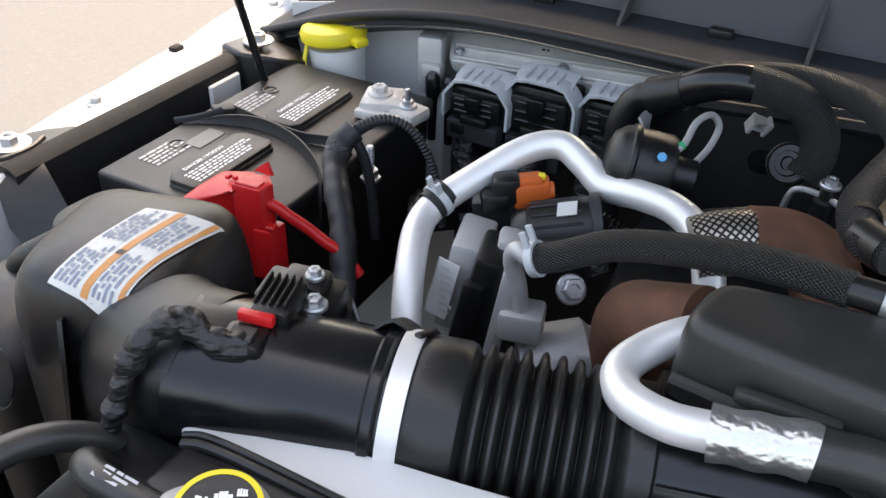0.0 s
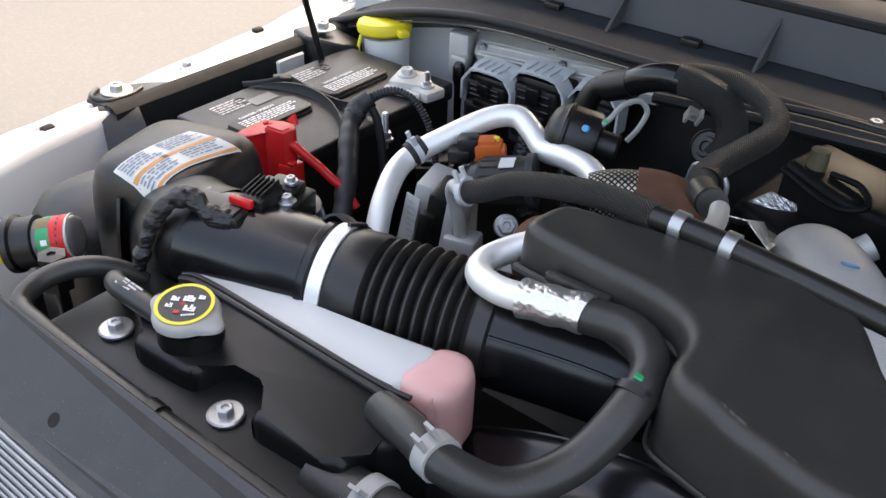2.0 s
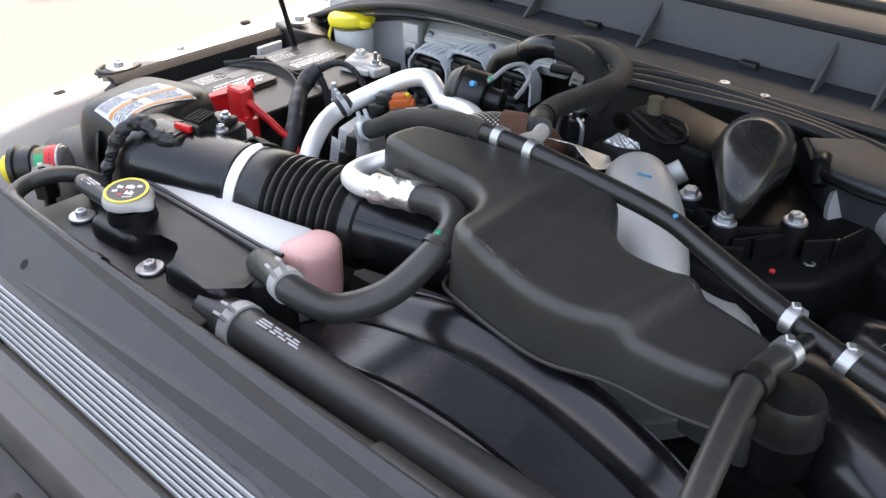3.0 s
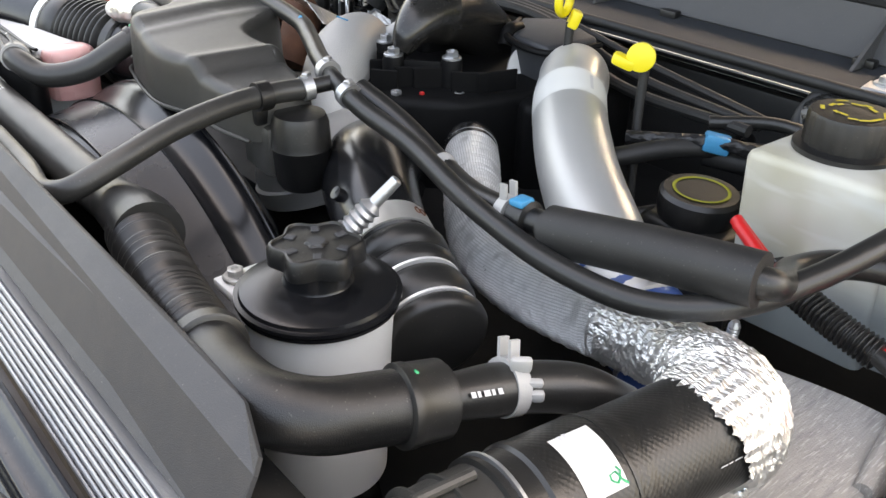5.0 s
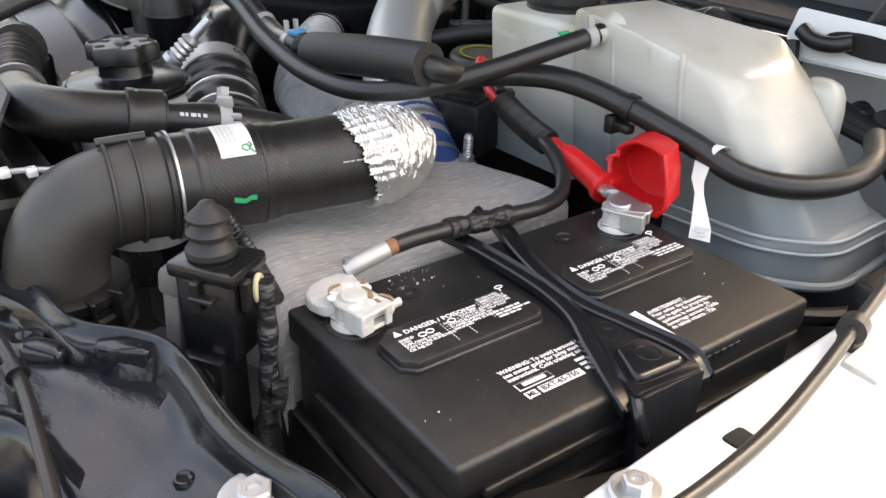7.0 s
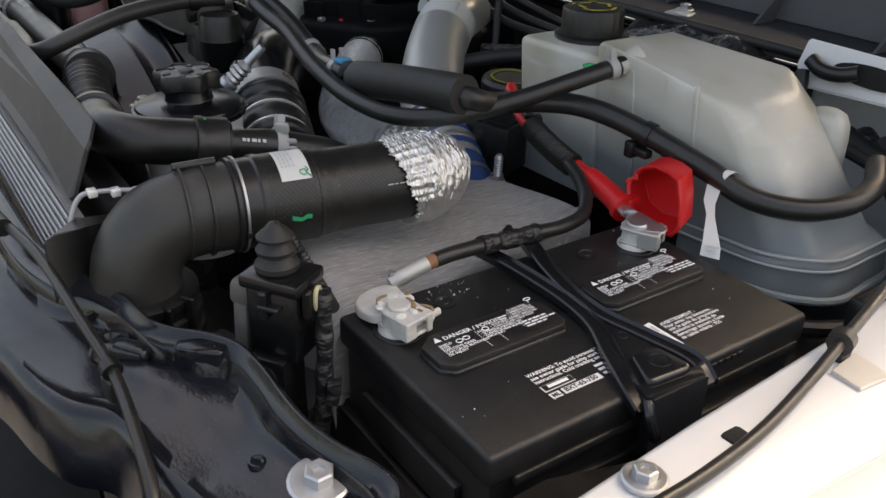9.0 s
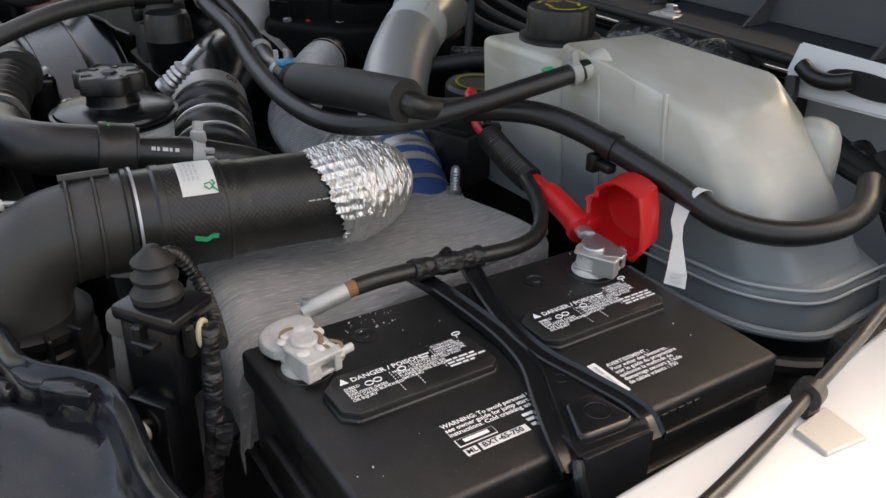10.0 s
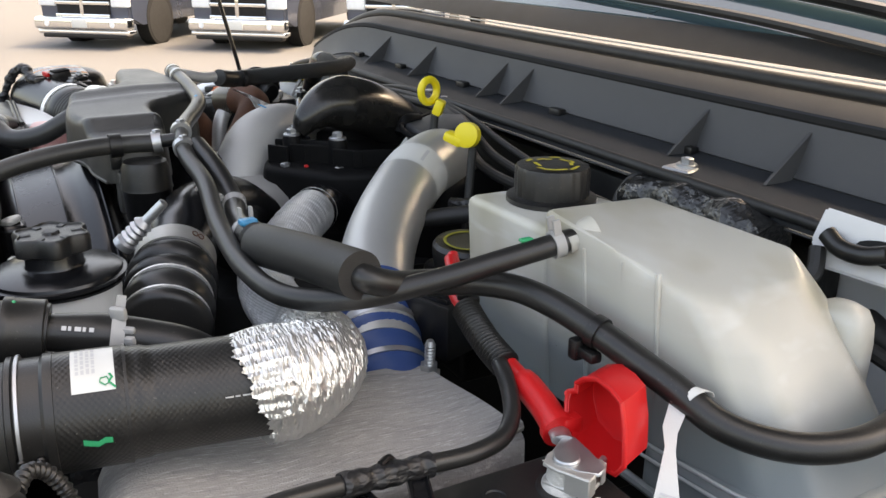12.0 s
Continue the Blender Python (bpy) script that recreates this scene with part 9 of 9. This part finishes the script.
bulge = lambda p: 0.004 * math.exp(-((p.x - 0.60) / 0.05) ** 2) - 0.003 * math.exp(-((p.x - 0.69) / 0.025) ** 2)
rows = [[p + Vector((0, 0, bulge(p))) if 10 < i else p for p in r] for i, r in enumerate(rows)]
rows += [mid(inner, frontl, 0.95, 0.0), frontl, down(frontl, 0.003, -0.006, -0.004), down(frontl, 0.004, -0.009, -0.06)]
HEAD = relief(material("satin black panel", (0.006, 0.0075, 0.011), 0.17, var=0.3, stain=30, bump=0.12, grain=500, dust=0.02, rough_var=0.08), "noise", 60, 0.12, 0.003)
part("shell", skin(rows, 0.002), HEAD, hp, sharp=70)
part("notch", prism([(0.594, -0.124), (0.600, -0.108), (0.617, -0.096), (0.626, -0.104), (0.615, -0.118), (0.604, -0.128)], 1.108, 1.1265, 0.003, 3), HEAD, hp, "raised square notch")
part("hollow", lathe((0.712, -0.118, 1.1035), (0, 0, 1), [(0, 0.006), (0.0022, 0.0052), (0.0024, 0.0042), (0.001, 0.0034), (0.001, 0.0005)], 24), HEAD, hp, "round drain hollow")
part("boss", joined(lathe((0.553, -0.157, 1.106), (0, 0, 1), [(0, 0.016), (0.009, 0.012), (0.010, 0.007), (0.006, 0.005)], 20), box((0.556, -0.156, 1.106), (0.586, -0.140, 1.1185), 0.005, 3, (0, 0, 40))), HEAD, hp)
bolt(hp, (0.751, -0.097, 1.109), (0.1, -0.05, 1), r=0.0090, washer=0.0185)
lamp = thing("headlamp", (0.6, -0.28, 0.95), "top of a headlamp housing below the panel", "headlamp")
part("housing", prism([(0.48, -0.33), (0.60, -0.235), (0.72, -0.205), (0.74, -0.30), (0.56, -0.42)], 0.85, 1.05, 0.02, 3), DARKGREY, lamp)
part("seal", prism([(0.60, -0.255), (0.66, -0.225), (0.70, -0.235), (0.66, -0.275)], 1.04, 1.062, 0.005, 2), material("pale blue seal", (0.42, 0.52, 0.62), 0.6), lamp, "pale blue foam seal")
rel = thing("release_cable", (0.6, -0.18, 1.1), "black hood release cable clipped to the panel", "cable")
part("cable", tube([(0.30, -0.215, 1.15), (0.392, -0.192, 1.148), (0.46, -0.180, 1.146), (0.545, -0.174, 1.138), (0.612, -0.169, 1.126), (0.66, -0.172, 1.118), (0.71, -0.178, 1.105), (0.74, -0.19, 1.07), (0.75, -0.20, 1.0)], 0.004, 12), RUBBER, rel)
part("clip", joined(lathe((0.606, -0.1695, 1.1275), (0.9, 0.05, -0.2), [(-0.004, 0.004), (-0.004, 0.0068), (0.004, 0.0068), (0.004, 0.004)], 20), box((0.604, -0.176, 1.108), (0.618, -0.167, 1.124), 0.002, 2, (0, 0, 10))), PLASTIC, rel, "black cable clip")
part("joint", tube([(0.375, -0.197, 1.148), (0.405, -0.193, 1.148)], 0.0075, 12), PLASTIC, rel, "black cable joint")
fcab = thing("hood_cable", (0.87, 0.1, 1.14), "black cable clipped along the white fender", "cable")
part("cable", tube([(0.815, 0.50, 1.12), (0.814, 0.42, 1.138), (0.820, 0.355, 1.146), (0.838, 0.29, 1.147), (0.854, 0.228, 1.146), (0.868, 0.17, 1.142), (0.879, 0.115, 1.139), (0.885, 0.06, 1.138), (0.886, 0.0, 1.135), (0.895, -0.08, 1.128), (0.91, -0.16, 1.12)], 0.004, 12), RUBBER, fcab)
part("clip", joined(lathe((0.854, 0.226, 1.1455), (-0.3, 1, 0), [(-0.006, 0.004), (-0.005, 0.0085), (0.005, 0.0085), (0.006, 0.004)], 20), box((0.848, 0.220, 1.132), (0.86, 0.232, 1.14), 0.002)), PLASTIC, fcab, "black cable clip")
side_rub = thing("battery_side_trim", (0.815, 0.05, 1.0), "black plastic trim between battery and fender", "trim")
part("trim", prism([(0.795, -0.10), (0.842, -0.085), (0.836, 0.09), (0.815, 0.10), (0.80, 0.03)], 0.95, 1.085, 0.008, 3), PLASTIC, side_rub)

# ---------------------------------------------------------------- behind the tank
fuse = thing("fuse_link", (0.35, 0.63, 1.15), "chrome-topped fuse link wrapped in crinkled black plastic", "fuse link")
CRINKLE = relief(relief(material("crinkled black film", (0.02, 0.02, 0.02), 0.2, coat=0.3), "voronoi", 60, 0.9, 0.006), "noise", 90, 0.8, 0.006)
part("wrap", tube([(0.30, 0.60, 1.165), (0.34, 0.60, 1.18), (0.40, 0.60, 1.182), (0.46, 0.595, 1.182), (0.50, 0.59, 1.175)], lambda d: 0.026 + 0.003 * math.sin(d * 90), 28, 14), CRINKLE, fuse)
part("top", joined(box((0.325, 0.61, 1.200), (0.375, 0.645, 1.212), 0.003, 2, (0, 0, 10)), box((0.335, 0.60, 1.212), (0.37, 0.64, 1.216), 0.002, 1, (0, 0, 10))), STEEL, fuse, "bright metal top")
bolt(fuse, (0.352, 0.622, 1.216), r=0.007)
part("cable", tube([(0.315, 0.625, 1.203), (0.30, 0.61, 1.198), (0.29, 0.59, 1.175), (0.295, 0.575, 1.14)], 0.007, 12), MATTE, fuse, "black cable")
brake = thing("brake_reservoir", (0.33, 0.40, 1.1), "black round reservoir cap with yellow print", "reservoir")
part("cap", lathe((0.322, 0.372, 1.135), (0.05, 0, 1), [(0, 0.034), (0.012, 0.036), (0.022, 0.036), (0.026, 0.033), (0.0262, 0.001)], 36), PLASTIC, brake)
part("print", sweep([(0.3235 + 0.024 * math.cos(a), 0.372 + 0.024 * math.sin(a), 1.1618 - 0.0012 * math.cos(a)) for a in [math.tau * k / 30 for k in range(31)]], 0.0016, 6, flat=0.3), material("yellow green print", (0.30, 0.28, 0.03), 0.6), brake, "yellow ring print")
part("body", box((0.28, 0.34, 1.03), (0.37, 0.42, 1.135), 0.01, 3), PLASTIC, brake)
for k, (a, b, c, r, m) in enumerate((((0.21, 0.38, 1.15), (0.25, 0.44, 1.16), (0.30, 0.52, 1.15), 0.010, MATTE), ((0.20, 0.34, 1.09), (0.27, 0.40, 1.11), (0.33, 0.47, 1.13), 0.008, RUBBER), ((0.24, 0.50, 1.17), (0.30, 0.54, 1.175), (0.38, 0.55, 1.16), 0.007, RUBBER), ((0.40, 0.50, 1.10), (0.33, 0.50, 1.14), (0.26, 0.47, 1.15), 0.012, MATTE))):
    w = thing("engine_hose", a, "small black hose among the engine wiring", "hose", "small hoses behind the tank")
    part("hose", tube([a, b, c], r, 14), m, w)
bcon = thing("wire_connector", (0.27, 0.46, 1.15), "blue connector on a black wire loom", "connector")
part("plug", box((0.262, 0.455, 1.158), (0.288, 0.472, 1.176), 0.003, 2, (0, 10, 40)), BLUE, bcon)
part("loom", tube([(0.20, 0.42, 1.16), (0.24, 0.44, 1.165), (0.28, 0.465, 1.168), (0.33, 0.49, 1.16)], 0.007, 12), TAPE, bcon)
red2 = thing("fuse_box", (0.36, 0.30, 1.08), "black fuse holder with a flat lid below the tank", "fuse box")
part("body", box((0.335, 0.29, 1.08), (0.40, 0.345, 1.135), 0.005, 2, (0, 0, 20)), PLASTIC, red2)
part("lid", box((0.34, 0.294, 1.133), (0.395, 0.340, 1.140), 0.002, 2, (0, 0, 20)), GLOSSY, red2)
rear = thing("wire_loom", (0.75, 0.55, 1.1), "bundle of black looms behind the tank with blue fitting", "wire loom")
for k in range(3):
    part("cable", tube([(0.70 + 0.03 * k, 0.60, 1.15), (0.74 + 0.02 * k, 0.55 - 0.02 * k, 1.135 - 0.01 * k), (0.775, 0.48 - 0.02 * k, 1.11 - 0.02 * k), (0.78, 0.40, 1.04)], 0.006 + 0.001 * k, 12), RUBBER, rear, "thin black cable")
for k in range(5):
    part("loom", tube([(0.60 + 0.03 * k, 0.60, 1.14), (0.68 + 0.02 * k, 0.57 - 0.01 * k, 1.13 - 0.012 * k), (0.80, 0.54 - 0.02 * k, 1.11 - 0.018 * k), (0.84, 0.50, 1.05)], 0.012 + 0.002 * (k % 3), 14), TAPE if k % 2 else MATTE, rear)
part("fitting", lathe((0.745, 0.52, 1.155), (-0.3, 0.5, 0.6), [(0, 0.013), (0.012, 0.013), (0.013, 0.009)], 20), BLUE, rear, "blue hose fitting")
clamp(rear, (0.745, 0.525, 1.172), (0.1, 0.7, 0.3), 0.0122, 0.01, STEEL)
# ---------------------------------------------------------------- parked pickups across the lot
CARPAINT = material("dark blue-grey car paint", (0.05, 0.06, 0.085), 0.2, var=0.05, bump=0, coat=0.6)
CHROME = material("chrome", (0.8, 0.8, 0.8), 0.12, 1.0, var=0.05, bump=0)
TYRE = material("tyre rubber", (0.02, 0.02, 0.02), 0.8)
LENS = material("headlamp lens", (0.75, 0.78, 0.8), 0.1, var=0.1, bump=0)


def pickup(at, yaw, label):
    """A parked pickup; its front axle stands over the given place and it looks along its own +y."""
    m = pose(*at, 0, 0, yaw) @ Matrix.Translation((-0.16, 0, 0)) @ Matrix.Diagonal((0.83, 1, 1, 1))
    car = thing("pickup_truck", at, label, "pickup", "parked pickups")
    def put(name, bm, mat, parent=None, lab="", low=0.0, **k):
        bmesh.ops.transform(bm, matrix=m @ Matrix.Translation((0, 0, -low)), verts=bm.verts)
        return part(name, bm, mat, parent or car, lab, **k)
    prof = [(0.95, 0.42), (0.98, 0.75), (0.90, 1.0), (0.2, 1.08), (-0.55, 1.12), (-1.2, 1.72), (-2.6, 1.74), (-2.95, 1.16), (-4.6, 1.14), (-4.65, 0.5), (-4.4, 0.36), (0.6, 0.36)]
    body = bmesh.new()
    a = [body.verts.new((-0.98, y, z)) for y, z in prof]
    b = [body.verts.new((0.98, y, z)) for y, z in prof]
    body.faces.new(a)
    body.faces.new(b[::-1])
    for i in range(len(prof)):
        body.faces.new((a[i], a[(i + 1) % len(prof)], b[(i + 1) % len(prof)], b[i]))
    bmesh.ops.bevel(body, geom=body.edges, offset=0.06, segments=3, affect="EDGES")
    put("body", body, CARPAINT, lab="dark blue-grey body")
    put("windscreen", slab([(-0.78, -0.66, 1.36), (0.78, -0.66, 1.36), (0.7, -1.16, 1.84), (-0.7, -1.16, 1.84)], 0.02), GLASS, smooth=False, low=0.14)
    for sx in (-1, 1):
        put("side_window", box((sx * 0.985 - 0.01, -2.3, 1.36), (sx * 0.985 + 0.01, -1.2, 1.74), 0.005), GLASS, low=0.14)
        put("headlamp", box((sx * 0.78 - 0.19, 0.88, 0.86), (sx * 0.78 + 0.19, 1.0, 1.08), 0.03, 3), LENS, lab="clear headlamp", low=0.2)
        put("mirror", box((sx * 1.14 - 0.12, -0.85, 1.32), (sx * 1.14 + 0.12, -0.7, 1.55), 0.04, 3), CHROME, low=0.14)
    put("grille", joined(box((-0.56, 0.94, 0.72), (0.56, 1.02, 1.12), 0.03, 3)), HOLE, low=0.2)
    for z in (0.72, 0.92, 1.12):
        put("grille_bar", box((-0.58, 0.99, z - 0.03), (0.58, 1.04, z + 0.03), 0.012), CHROME, lab="chrome bar", low=0.2)
    put("grille_bar", box((-0.04, 0.99, 0.72), (0.04, 1.045, 1.12), 0.012), CHROME, low=0.2)
    put("bumper", joined(box((-1.0, 0.88, 0.50), (1.0, 1.16, 0.70), 0.06, 4), box((-0.98, 0.80, 0.42), (0.98, 1.08, 0.5), 0.03, 3)), CHROME, lab="chrome front bumper", low=0.2)
    put("valance", box((-0.9, 0.82, 0.36), (0.9, 1.06, 0.46), 0.03, 3), MATTE, lab="black lower valance", low=0.2)
    put("plate", box((-0.16, 1.155, 0.54), (0.16, 1.17, 0.67), 0.004), PAPER, lab="white registration plate", low=0.2)
    for sx in (-1, 1):
        put("fog_lamp", lathe((sx * 0.7, 1.13, 0.6), (0, 1, 0), [(0, 0.05), (0.035, 0.05), (0.036, 0.001)], 20), LENS, low=0.2)
        for y in (0.0, -3.55):
            w = put("wheel", lathe((sx * 0.74, y, 0.40), (sx, 0, 0), [(0, 0.27), (0, 0.38), (0.03, 0.40), (0.22, 0.40), (0.25, 0.38), (0.25, 0.27)], 36), TYRE, lab="black tyre")
            put("rim", lathe((sx * 0.74, y, 0.40), (sx, 0, 0), [(0.1, 0.001), (0.2, 0.27), (0.24, 0.27), (0.235, 0.2), (0.21, 0.09), (0.23, 0.06), (0.23, 0.001)], 28), CHROME, w, "alloy rim")
            put("arch", lathe((sx * 0.72, y, 0.43), (sx, 0, 0), [(0.0, 0.46), (0.265, 0.46), (0.266, 0.42), (0.266, 0.3), (0.2, 0.001)], 36), HOLE)
    return car


for k, (x, y) in enumerate(((-15.45, 2.25), (-14.18, 4.45), (-12.90, 6.65))):
    pickup((x, y, GROUND), -129, "parked dark blue-grey pickup with chrome bumper")
